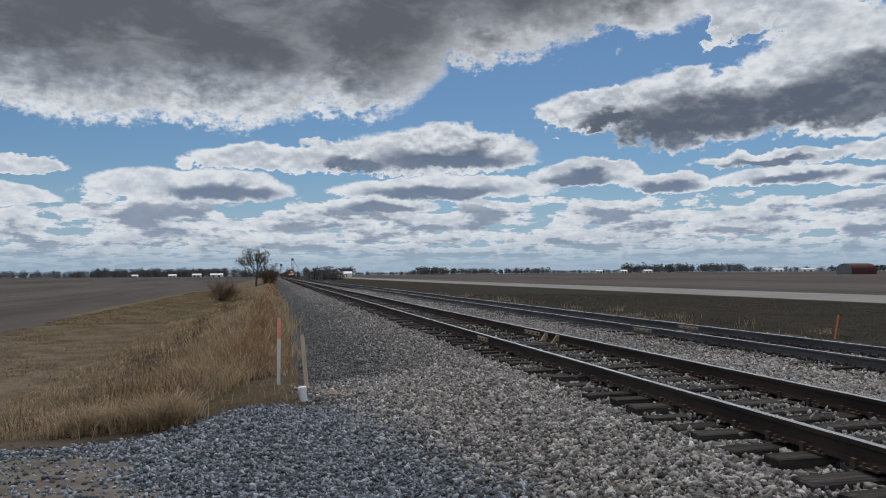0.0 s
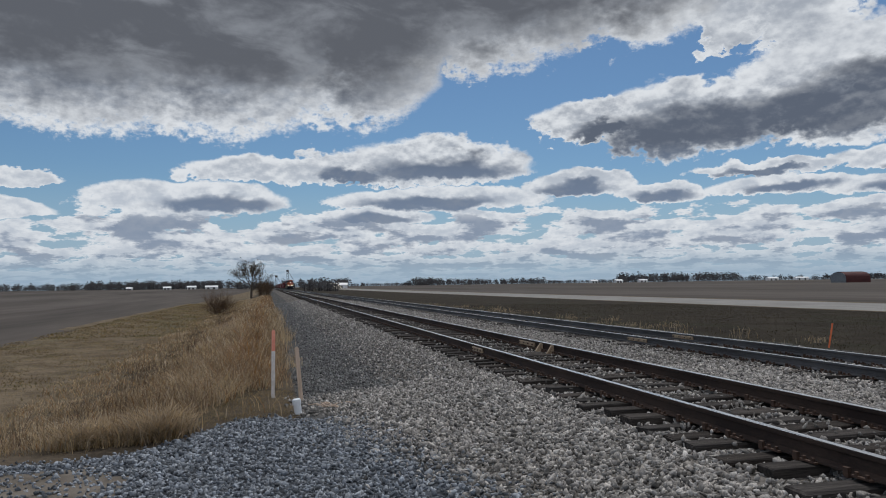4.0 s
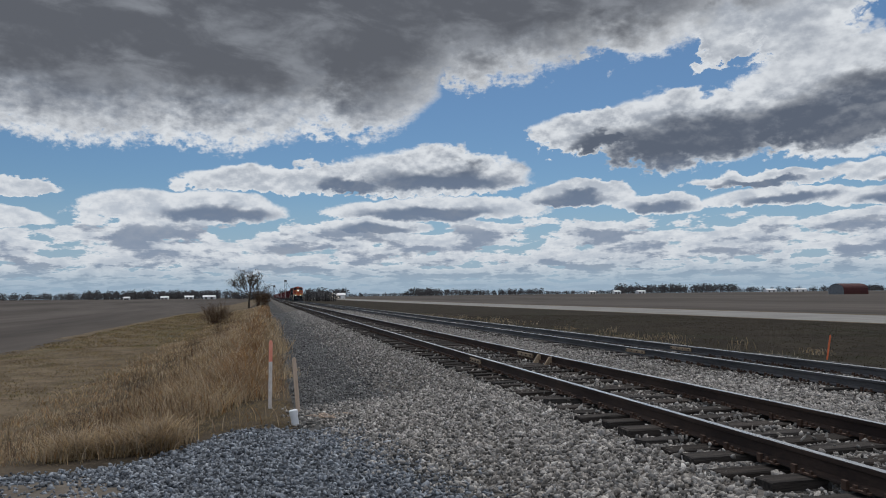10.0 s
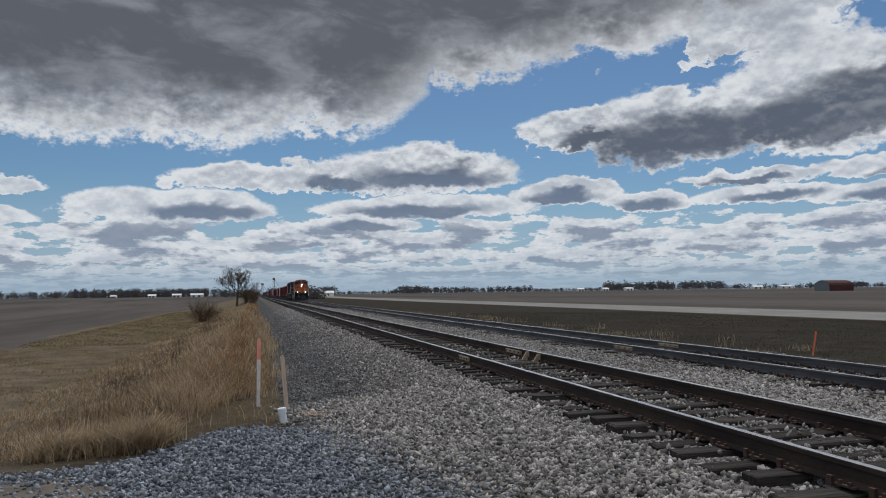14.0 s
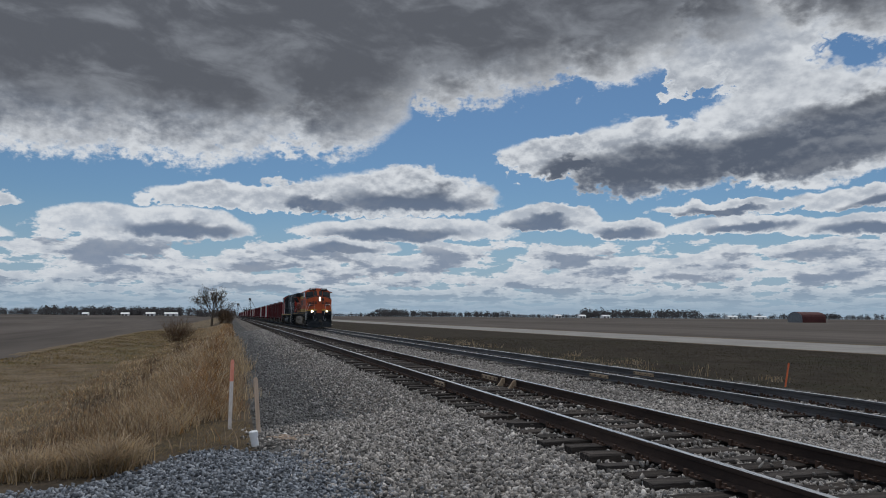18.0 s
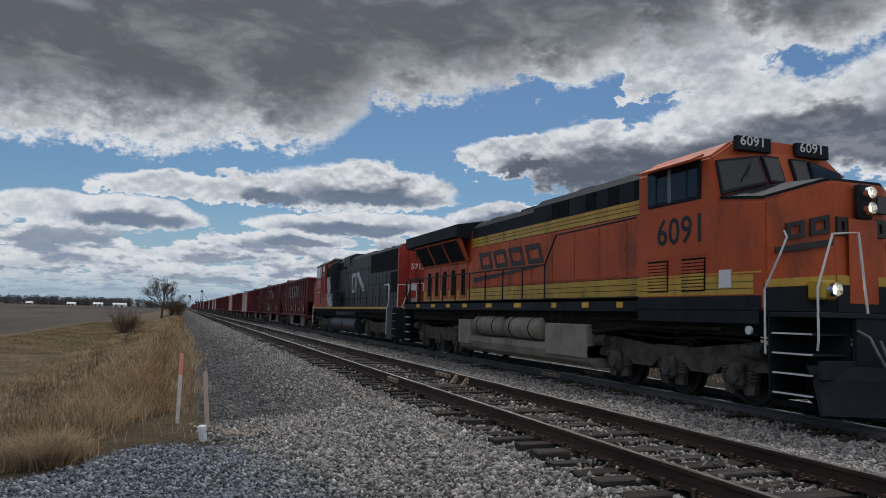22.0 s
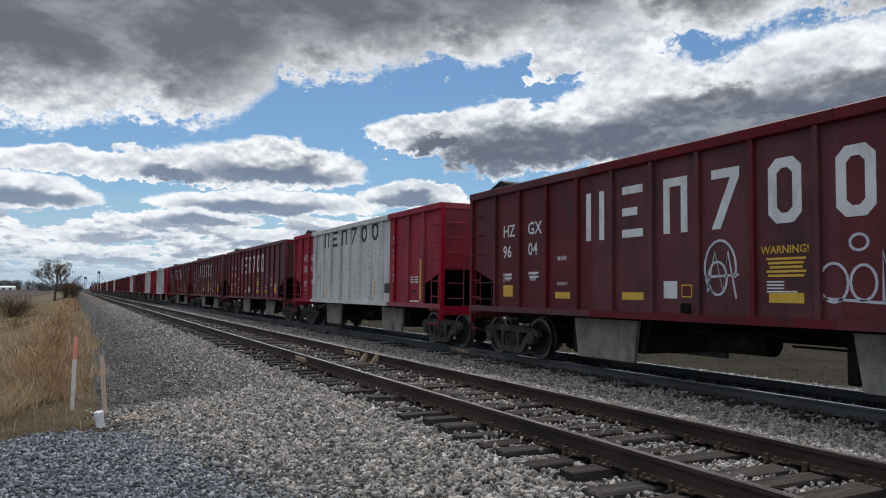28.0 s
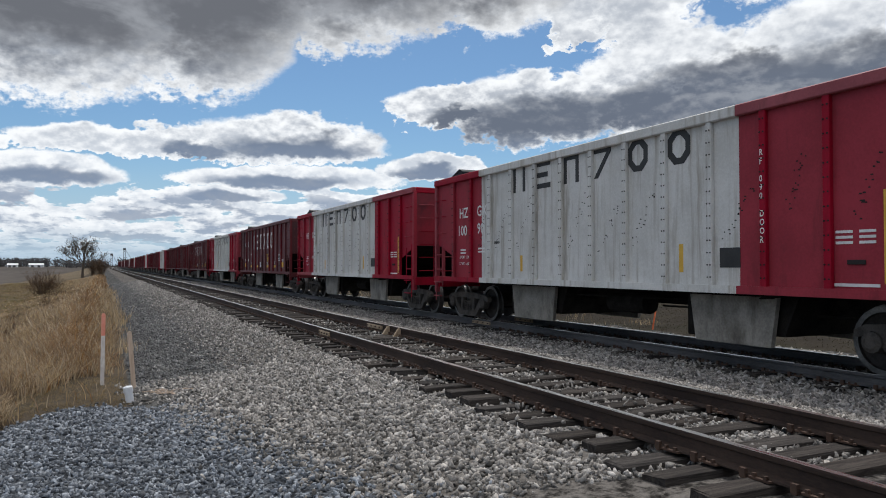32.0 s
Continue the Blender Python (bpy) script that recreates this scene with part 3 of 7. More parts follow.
def lay_stones():
    # crushed grey stone where the camera stands
    x, y = scatter(38000, -8.2, -1.2, 3.2, 11.6)
    keep = (y < patch_edge(x) + 0.12 * rng.standard_normal(len(x))) & (x < -3.4 + (11.3 - y) * 0.2 + 0.3 * rng.standard_normal(len(x)))
    keep &= ~(bare_patch(x + 0.12 * rng.standard_normal(len(x)), y + 0.12 * rng.standard_normal(len(x))) & (rng.random(len(x)) < 0.75))
    x, y = x[keep], y[keep]
    s = rng.uniform(0.014, 0.031, len(x))
    stones("crushed_stone", x, y, seat(x, y, s), s, STONE_GREY, "loose blue-grey crushed stone spread over the standing place")
    # clean ballast of the first track
    x, y = scatter(70000, -4.0, 4.4, 3.0, 13.0)
    inside = (x > -0.45) & (x < 1.6)
    keep = ~(inside & (rng.random(len(x)) < 0.3)) & (x > -3.3 + (11.3 - y) * 0.2 + 0.35 * rng.standard_normal(len(x))) & (y > 4.2 - 0.3 * x)
    keep &= off_ties(x, y)
    x, y = x[keep], y[keep]
    s = rng.uniform(0.017, 0.036, len(x))
    stones("ballast", x, y, seat(x, y, s), s, STONE_LIGHT, "pale tan crushed ballast heaped round the wooden ties")
    x, y = scatter(52000, -3.75, 9.2, 12.5, 27.0)
    keep = off_ties(x, y)
    x, y = x[keep], y[keep]
    s = rng.uniform(0.02, 0.04, len(x))
    dusty = x < -1.9 + 0.5 * rng.standard_normal(len(x))
    for mask, mat, label in ((dusty, STONE_DUSTY, "dusty grey stones on the ballast shoulder"), (~dusty, STONE_LIGHT, "pale ballast stones between the two tracks")):
        stones("ballast", x[mask], y[mask], seat(x[mask], y[mask], s[mask]), s[mask], mat, label, (OCT_V, OCT_F), 0.3)
    x, y = scatter(60000, -3.75, 9.0, 27.0, 85.0)
    s = rng.uniform(0.026, 0.055, len(x))
    dusty = x < -1.9 + 0.5 * rng.standard_normal(len(x))
    for mask, mat, label in ((dusty, STONE_DUSTY, "dusty grey stones on the ballast shoulder"), (~dusty, STONE_LIGHT, "pale ballast stones between the two tracks")):
        stones("ballast", x[mask], y[mask], seat(x[mask], y[mask], s[mask]), s[mask], mat, label, (OCT_V, OCT_F), 0.2)
    x, y = scatter(700, -0.3, 2.0, 5.5, 20)
    s = rng.uniform(0.018, 0.034, len(x))
    stones("ballast", x, y, -0.178 + s * rng.uniform(-0.2, 0.4, len(x)), s, STONE_LIGHT, "stray stones lying on the ties")
    x, y = scatter(9000, 3.6, 9.2, 5.0, 12.8)
    s = rng.uniform(0.024, 0.046, len(x))
    stones("ballast", x, y, seat(x, y, s), s, STONE_LIGHT, "pale ballast stones round the second track")


lay_stones()


# ---- tracks ----
GAUGE, TIE_STEP = 1.505, 0.462
RAIL_SHAPE = [(-0.035, 0.0), (-0.037, -0.012), (-0.035, -0.038), (-0.009, -0.05), (-0.008, -0.135), (-0.068, -0.155), (-0.07, -0.168),
              (0.07, -0.168), (0.068, -0.155), (0.008, -0.135), (0.009, -0.05), (0.035, -0.038), (0.037, -0.012), (0.035, 0.0)]


def part(name, bm, material, parent, label="", at=None, smooth_faces=False):
    """One mesh object under a thing or a part."""
    me = bpy.data.meshes.new(name)
    bm.to_mesh(me)
    bm.free()
    for m in material if isinstance(material, (list, tuple)) else [material]:
        me.materials.append(m)
    if smooth_faces:
        me.polygons.foreach_set("use_smooth", np.ones(len(me.polygons), bool))
    return link(name, me, parent, label, at)


def link(name, me, parent, label="", at=None):
    ob = new(name, me)
    ob.parent = parent
    if at is not None:
        ob.matrix_basis = at
    return tagged(ob, label)


def boxes(*items, bevel=0.0):
    """A bmesh of boxes x0, x1, y0, y1, z0, z1."""
    bm = bmesh.new()
    for x0, x1, y0, y1, z0, z1 in items:
        c = [bm.verts.new(p) for p in ((x0, y0, z0), (x1, y0, z0), (x1, y1, z0), (x0, y1, z0), (x0, y0, z1), (x1, y0, z1), (x1, y1, z1), (x0, y1, z1))]
        for f in ((0, 3, 2, 1), (4, 5, 6, 7), (0, 1, 5, 4), (1, 2, 6, 5), (2, 3, 7, 6), (3, 0, 4, 7)):
            bm.faces.new([c[i] for i in f])
    if bevel:
        bmesh.ops.bevel(bm, geom=bm.edges[:], offset=bevel, segments=1, affect="EDGES")
    return bm


def extrude_x(points, x0, x1, bm=None):
    """A bmesh of the outline (y, z) drawn from x0 to x1."""
    bm = bm or bmesh.new()
    a = [bm.verts.new((x0, y, z)) for y, z in points]
    b = [bm.verts.new((x1, y, z)) for y, z in points]
    caps = [bm.faces.new(a[::-1]), bm.faces.new(b)]
    for i in range(len(points)):
        j = (i + 1) % len(points)
        bm.faces.new((a[i], a[j], b[j], b[i]))
    bmesh.ops.recalc_face_normals(bm, faces=bm.faces[:])
    return bm


def extrude_y(points, y0, y1, bm=None):
    """A bmesh of the outline (x, z) drawn from y0 to y1."""
    bm = bm or bmesh.new()
    a = [bm.verts.new((x, y0, z)) for x, z in points]
    b = [bm.verts.new((x, y1, z)) for x, z in points]
    bm.faces.new(a), bm.faces.new(b[::-1])
    for i in range(len(points)):
        j = (i + 1) % len(points)
        bm.faces.new((a[j], a[i], b[i], b[j]))
    bmesh.ops.recalc_face_normals(bm, faces=bm.faces[:])
    return bm


def rods(paths, radius, sides=6):
    """A bmesh of round bars that follow the paths."""
    bm = bmesh.new()
    for path in paths:
        path = [Vector(p) for p in path]
        rings = []
        for i, p in enumerate(path):
            d = (path[min(i + 1, len(path) - 1)] - path[max(i - 1, 0)]).normalized()
            u = d.orthogonal().normalized() if not rings else (last - d * last.dot(d)).normalized()
            last, w = u, d.cross(u)
            rings.append([bm.verts.new(p + radius * (u * math.cos(2 * math.pi * k / sides) + w * math.sin(2 * math.pi * k / sides))) for k in range(sides)])
        for a, b in zip(rings, rings[1:]):
            for k in range(sides):
                bm.faces.new((a[k], a[(k + 1) % sides], b[(k + 1) % sides], b[k]))
        bm.faces.new(rings[0][::-1]), bm.faces.new(rings[-1])
    return bm


def disc(radius, half, axis="X", sides=24, at=(0, 0, 0), profile=None, bm=None):
    """A bmesh of a turned body: profile is a list of (distance along the axis, radius)."""
    bm = bm or bmesh.new()
    profile = profile or [(-half, radius), (half, radius)]
    rings = []
    for d, r in profile:
        ring = []
        for k in range(sides):
            c, s = r * math.cos(2 * math.pi * k / sides), r * math.sin(2 * math.pi * k / sides)
            p = {"X": (d, c, s), "Y": (c, d, s), "Z": (c, s, d)}[axis]
            ring.append(bm.verts.new((at[0] + p[0], at[1] + p[1], at[2] + p[2])))
        rings.append(ring)
    for a, b in zip(rings, rings[1:]):
        for k in range(sides):
            bm.faces.new((a[k], a[(k + 1) % sides], b[(k + 1) % sides], b[k]))
    bm.faces.new(rings[0][::-1]), bm.faces.new(rings[-1])
    bmesh.ops.recalc_face_normals(bm, faces=bm.faces[:])
    return bm


def rail_mesh(name, side):
    bm = extrude_y(RAIL_SHAPE, -60, 12)
    for a, b in ((12, 60), (60, 400), (400, 2600)):
        extrude_y(RAIL_SHAPE, a, b, bm)
    bm.normal_update()
    for f in bm.faces:
        if f.normal.z > 0.9 and f.calc_center_median().z > -0.02:
            f.material_index = 1
    me = bpy.data.meshes.new(name)
    bm.to_mesh(me)
    bm.free()
    me.materials.append(side), me.materials.append(RAIL_TOP)
    return me


def tie_mesh(seed):
    r = random.Random(seed)
    bm = boxes((-0.548, 2.053, -0.112, 0.112, -0.18, 0.0), bevel=0.012)
    for v in bm.verts:
        v.co += Vector((r.uniform(-0.02, 0.02), r.uniform(-0.008, 0.008), r.uniform(-0.008, 0.004) if v.co.z > -0.1 else 0))
    me = bpy.data.meshes.new("tie")
    bm.to_mesh(me)
    bm.free()
    me.materials.append(TIE)
    return me


def build_track(name, x, z, first, count, label, side, plates):
    thing = tagged(new(name), label, "railway track", "railway tracks")
    thing.matrix_basis = pose(x, 0, z)
    rail = rail_mesh("rail", side)
    for k in (0, GAUGE):
        link("rail", rail, thing, at=pose(k, 0, 0))
    meshes = [tie_mesh(s) for s in range(6)]
    r = random.Random(5)
    plate = boxes((-0.1, 0.1, -0.09, 0.09, -0.182, -0.166))
    for px, py in ((-0.085, 0.05), (-0.085, -0.05), (0.085, 0.05), (0.085, -0.05)):
        for items in ((px - 0.012, px + 0.012, py - 0.012, py + 0.012, -0.17, -0.14),):
            extra = boxes(items)
            me = bpy.data.meshes.new("spike")
            extra.to_mesh(me)
            extra.free()
            plate.from_mesh(me)
    plate_me = bpy.data.meshes.new("tie_plate")
    plate.to_mesh(plate_me)
    plate.free()
    plate_me.materials.append(RUST)
    anchor_me = bpy.data.meshes.new("rail_anchor")
    anchor = boxes((-0.085, 0.085, -0.02, 0.02, -0.2, -0.15), (-0.09, -0.06, -0.025, 0.025, -0.19, -0.125), (0.06, 0.09, -0.025, 0.025, -0.19, -0.125))
    anchor.to_mesh(anchor_me)
    anchor.free()
    anchor_me.materials.append(RUST)
    for i in range(count):
        y = first + i * TIE_STEP + r.uniform(-0.05, 0.05)
        link("tie", meshes[i % 6], thing, at=pose(r.uniform(-0.09, 0.09), y, -0.172 - r.uniform(0.0, 0.035), 0, r.uniform(-0.6, 0.6), r.uniform(-2.2, 2.2)))
        if i < plates:
            for k in (0, GAUGE):
                link("tie_plate", plate_me, thing, at=pose(k, y, 0.006))
                link("rail_anchor", anchor_me, thing, at=pose(k, y + 0.155, 0))
    last = first + count * TIE_STEP
    verts, faces = [], []
    for i in range(500):
        y = last + i * 2 * TIE_STEP
        b = len(verts)
        for dz in (-0.36, -0.185):
            verts += [(-0.55, y - 0.11, dz), (2.05, y - 0.11, dz), (2.05, y + 0.11, dz), (-0.55, y + 0.11, dz)]
        faces += [(b + 4, b + 5, b + 6, b + 7), (b, b + 1, b + 5, b + 4), (b + 3, b, b + 4, b + 7)]
    link("tie_run", mesh_of("tie_run", verts, faces, [TIE]), thing)["kind"] = "stuff"
    return thing


track_near = build_track("railway_track", 0, 0, 2.33, 150, "clear railway track with rusty rails on weathered wooden ties", RAIL_SIDE, 62)
track_far = build_track("railway_track", 5.15, -0.15, 3.1, 110, "dust-grey railway track with ties sunk in ballast", RAIL_GREY, 30)


def joint(track, x, y, long, label):
    bar = part("joint_bar", boxes((x - 0.05, x - 0.012, y, y + long, -0.13, -0.045), (x + 0.012, x + 0.05, y, y + long, -0.13, -0.045), bevel=0.006), JOINT, track, label)
    for k in range(4):
        part("bolt", boxes((x - 0.075, x - 0.05, y + 0.08 + k * (long - 0.16) / 3 - 0.015, y + 0.08 + k * (long - 0.16) / 3 + 0.015, -0.1, -0.07)), RUST, bar)


joint(track_near, 0, 14.55, 0.75, "paint-flecked joint bar")
joint(track_near, GAUGE, 15.6, 1.0, "paint-flecked joint bar")
for y in (14.45, 15.1):
    part("rail_brace", extrude_y([(GAUGE - 0.2, -0.19), (GAUGE - 0.03, -0.19), (GAUGE - 0.03, -0.02), (GAUGE - 0.09, -0.02)], y, y + 0.05), JOINT, track_near, "tan rail brace")
joint(track_far, 0, 17.3, 1.0, "dusty joint bar")
joint(track_far, GAUGE, 17.6, 1.0, "dusty joint bar")


# ---- grass and weeds ----
def blades(name, x, y, height, width, lean, mat, label, z=None):
    """Grass as one mesh: each blade a bent, tapering strip of three pieces."""
    count = len(x)
    z = ground_height(x, y) - 0.02 if z is None else z
    a = rng.uniform(0, 2 * np.pi, count)
    dx, dy = np.cos(a), np.sin(a)
    b = a + rng.uniform(0.6, 2.5, count)
    bend = height * lean * rng.uniform(0.3, 1.3, count)
    rows = []
    for s, w in ((0.0, 1.0), (0.4, 0.85), (0.75, 0.55), (1.0, 0.06)):
        cx, cy, cz = x + np.cos(b) * bend * s * s, y + np.sin(b) * bend * s * s, z + height * s * (1 - 0.25 * lean * s)
        rows.append(np.stack([cx - dx * width * w, cy - dy * width * w, cz], -1))
        rows.append(np.stack([cx + dx * width * w, cy + dy * width * w, cz], -1))
    v = np.stack(rows, 1)
    quads = np.array([(0, 1, 3, 2), (2, 3, 5, 4), (4, 5, 7, 6)])
    f = quads[None] + (np.arange(count) * 8)[:, None, None]
    return tagged(new(name, fast_mesh(name, v.reshape(-1, 3), f.reshape(-1, 4), mat)), label, "grass", kind="stuff")


def clumped(count, x0, x1, y0, y1, clumps, spread):
    """Places gathered in clumps, and for each a height that its clump shares."""
    cx, cy, ch = rng.uniform(x0, x1, clumps), rng.uniform(y0, y1, clumps), rng.uniform(0.45, 1.3, clumps)
    i = rng.integers(0, clumps, count)
    return cx[i] + spread * rng.standard_normal(count), cy[i] + spread * rng.standard_normal(count), ch[i]


def grow_grass():
    # tall dry grass on the bank beside the ballast
    for count, y0, y1, clumps, width, spread in ((26000, 9.4, 20, 460, 0.0055, 0.17), (20000, 19, 45, 620, 0.011, 0.28), (16000, 44, 150, 1100, 0.03, 0.4)):
        x, y, tall = clumped(count, -9.6, -4.1, y0, y1, clumps, spread)
        keep = (x < -3.75) & (y > patch_edge(x) + 0.25) & ~((x > -5.1 + 0.25 * (y - 12)) & (y < 14.2) & (rng.random(count) < 0.97)) & ~((x < -6.8) & (rng.random(count) < 0.35))
        x, y, tall = x[keep], y[keep], tall[keep]
        ridge = np.exp(-((x + 5.1) / 1.4) ** 2)
        h = (0.17 + 0.42 * ridge) * tall * rng.uniform(0.5, 1.2, len(x)) * np.where(y < 12.2, 0.8, 1.0)
        russet = (rng.random(len(x)) < np.where((x > -5.3) & (y > 15), 0.6, 0.2))
        for mask, mat, label in ((~russet, STRAW, "tall tan dry grass on the bank"), (russet, STRAW_RED, "russet stems among the dry grass on the bank")):
            blades("dry_grass", x[mask], y[mask], h[mask], np.full(mask.sum(), width), 0.85, mat, label)
    # thin, sparse stems that lean out over the shoulder
    x, y, tall = clumped(2400, -4.3, -3.6, 17.5, 60, 200, 0.12)
    blades("dry_grass", x, y, tall * rng.uniform(0.25, 0.6, len(x)), np.where(y < 25, 0.005, 0.012), 0.5, STRAW, "sparse dry stems at the edge of the ballast")
    # a thick tuft at the edge of the stone
    x, y, tall = clumped(3600, -6.7, -5.3, 9.75, 10.5, 24, 0.14)
    keep = y > patch_edge(x) + 0.05
    x, y, tall = x[keep], y[keep], tall[keep]
    blades("dry_grass", x, y, tall * rng.uniform(0.25, 0.5, len(x)), np.full(len(x), 0.0055), 1.1, STRAW, "matted tuft of tan dry grass at the edge of the stone")
    # short turf
    x, y = scatter(36000, -17, -6.2, 9.3, 45)
    keep = y > patch_edge(x) + 0.1
    x, y = x[keep], y[keep]
    blades("short_grass", x, y, rng.uniform(0.03, 0.1, len(x)), np.where(y < 22, 0.006, 0.012), 1.1, STRAW_SHORT, "short brown and green turf of the ditch")
    x, y = scatter(26000, -17, -7, 44, 130)
    blades("short_grass", x, y, rng.uniform(0.05, 0.16, len(x)), np.full(len(x), 0.03), 1.1, STRAW_SHORT, "short brown and green turf of the ditch")
    x, y = scatter(9000, -6.0, -3.85, 10.3, 14)
    keep = y > patch_edge(x) + 0.05
    x, y = x[keep], y[keep]
    blades("short_grass", x, y, rng.uniform(0.02, 0.1, len(x)), np.full(len(x), 0.003), 1.3, STRAW_SHORT, "trampled short dry grass round the stakes")
    x, y = scatter(40000, 11.0, 36.5, 8, 70)
    blades("short_grass", x, y, rng.uniform(0.03, 0.11, len(x)), np.full(len(x), 0.01), 1.0, DARK_BLADES, "dark olive turf between the second track and the road")
    x, y, tall = clumped(1500, 9.6, 13.5, 20, 75, 60, 0.3)
    blades("dry_grass", x, y, tall * rng.uniform(0.15, 0.4, len(x)), np.full(len(x), 0.006), 0.6, STRAW, "sparse dry weeds beside the second track")
    # brown weed stems among the grass
    for count, y0, y1, clumps, width in ((1500, 10.5, 24, 70, 0.004), (1500, 24, 70, 90, 0.006)):
        x, y, tall = clumped(count, -8.0, -4.9, y0, y1, clumps, 0.25)
        keep = (y > patch_edge(x) + 0.3) & ~((x > -5.2) & (y < 14))
        x, y, tall = x[keep], y[keep], tall[keep]
        blades("dead_weeds", x, y, tall * rng.uniform(0.25, 0.6, len(x)), np.full(len(x), width), 0.4, WEED, "dark brown dead weed stems standing in the grass")


grow_grass()


# ---- woody plants ----
def twig_tube(verts, faces, a, b, r0, r1, sides=4):
    d = (b - a)
    if d.length < 1e-6:
        return
    u = d.normalized().orthogonal().normalized()
    w = d.normalized().cross(u)
    base = len(verts)
    for p, r in ((a, r0), (b, r1)):
        for k in range(sides):
            t = 2 * math.pi * k / sides
            verts.append(tuple(p + r * (u * math.cos(t) + w * math.sin(t))))
    for k in range(sides):
        faces.append((base + k, base + (k + 1) % sides, base + sides + (k + 1) % sides, base + sides + k))


def branch(r, verts, faces, tips, a, d, length, radius, depth, spread, lift):
    """A limb that bends as it goes and forks into thinner ones."""
    p, pieces = a.copy(), 4
    for i in range(pieces):
        d = (d + Vector((r.uniform(-1, 1), r.uniform(-1, 1), r.uniform(-1, 1) + lift)) * 0.22).normalized()
        q = p + d * length / pieces
        twig_tube(verts, faces, p, q, radius * (1 - 0.5 * i / pieces), radius * (1 - 0.5 * (i + 1) / pieces), 5 if radius > 0.04 else 3)
        if depth > 0 and i > 0:
            for _ in range(2 if i < pieces - 1 else 3):
                e = (d + Vector((r.uniform(-1, 1), r.uniform(-1, 1), r.uniform(-0.5, 1))) * spread).normalized()
                branch(r, verts, faces, tips, q, e, length * r.uniform(0.5, 0.72), radius * 0.5, depth - 1, spread, lift)
        p = q
    if depth == 0:
        tips.append(p)


def leaf_cloud(tips, r, size, each, spread):
    verts, faces = [], []
    for p in tips:
        for _ in range(each):
            c = p + Vector((r.gauss(0, spread), r.gauss(0, spread), r.gauss(0, spread)))
            u = Vector((r.uniform(-1, 1), r.uniform(-1, 1), r.uniform(-1, 1))).normalized()
            w = u.orthogonal().normalized()
            b = len(verts)
            s = size * r.uniform(0.6, 1.4)
            verts += [tuple(c + u * s), tuple(c + w * s * 0.5), tuple(c - u * s), tuple(c - w * s * 0.5)]
            faces.append((b, b + 1, b + 2, b + 3))
    return verts, faces


def lone_tree():
    r = random.Random(11)
    thing = tagged(new("tree"), "lone bare tree with clinging dead leaves at the field's edge", "tree")
    thing.matrix_basis = pose(-8.05, 170, float(ground_height(-8.05, 170))) @ Matrix.Scale(1.15, 4)
    verts, faces, tips = [], [], []
    top = Vector((0.25, 0, 3.0))
    for a, b, r0, r1 in ((Vector((0, 0, -0.1)), Vector((0.05, 0, 1.3)), 0.24, 0.19), (Vector((0.05, 0, 1.3)), top, 0.19, 0.15)):
        twig_tube(verts, faces, a, b, r0, r1, 8)
    limbs_v, limbs_f = [], []
    for i in range(8):
        a = 2 * math.pi * i / 8 + r.uniform(-0.3, 0.3)
        start = Vector((0.08 + 0.17 * i / 7, 0, 1.5 + 1.5 * i / 7))
        branch(r, limbs_v, limbs_f, tips, start, Vector((math.cos(a), math.sin(a), 0.55 + 0.5 * i / 7)).normalized(), r.uniform(2.0, 2.7), 0.085, 2, 0.85, 0.35)
    link("trunk", mesh_of("trunk", verts, faces, [BARK]), thing)
    link("branchwork", mesh_of("branchwork", limbs_v, limbs_f, [BARK]), thing)
    lv, lf = leaf_cloud([t for t in tips if r.random() < 0.9], r, 0.13, 5, 0.26)
    link("crown", mesh_of("crown", lv, lf, [LEAF_DEAD]), thing, "sparse dark dead leaves")


def bush(x, y, wide, high, seed, label):
    r = random.Random(seed)
    thing = tagged(new("bush"), label, "bush", "bare bushes on the bank")
    z = float(ground_height(x, y))
    thing.matrix_basis = pose(x, y, z)
    verts, faces, tips = [], [], []
    for i in range(90):
        a = r.uniform(0, 2 * math.pi)
        tilt = r.uniform(0.1, 1.0) * wide / high
        branch(r, verts, faces, tips, Vector((r.gauss(0, 0.25), r.gauss(0, 0.25), -0.05)), Vector((math.cos(a) * tilt, math.sin(a) * tilt, 1)).normalized(), high * r.uniform(0.6, 0.95), 0.018, 1, 0.6, 0.1)
    link("branchwork", mesh_of("branchwork", verts, faces, [WEED]), thing, "tangled reddish-brown stems")


lone_tree()
bush(-9.1, 75, 2.7, 1.75, 3, "bare reddish-brown bush on the grassy bank")
bush(-4.6, 150, 1.2, 2.6, 5, "dark bare bush near the lone tree")
bush(-6.0, 172, 1.6, 3.0, 8, "dark bare bush near the lone tree")


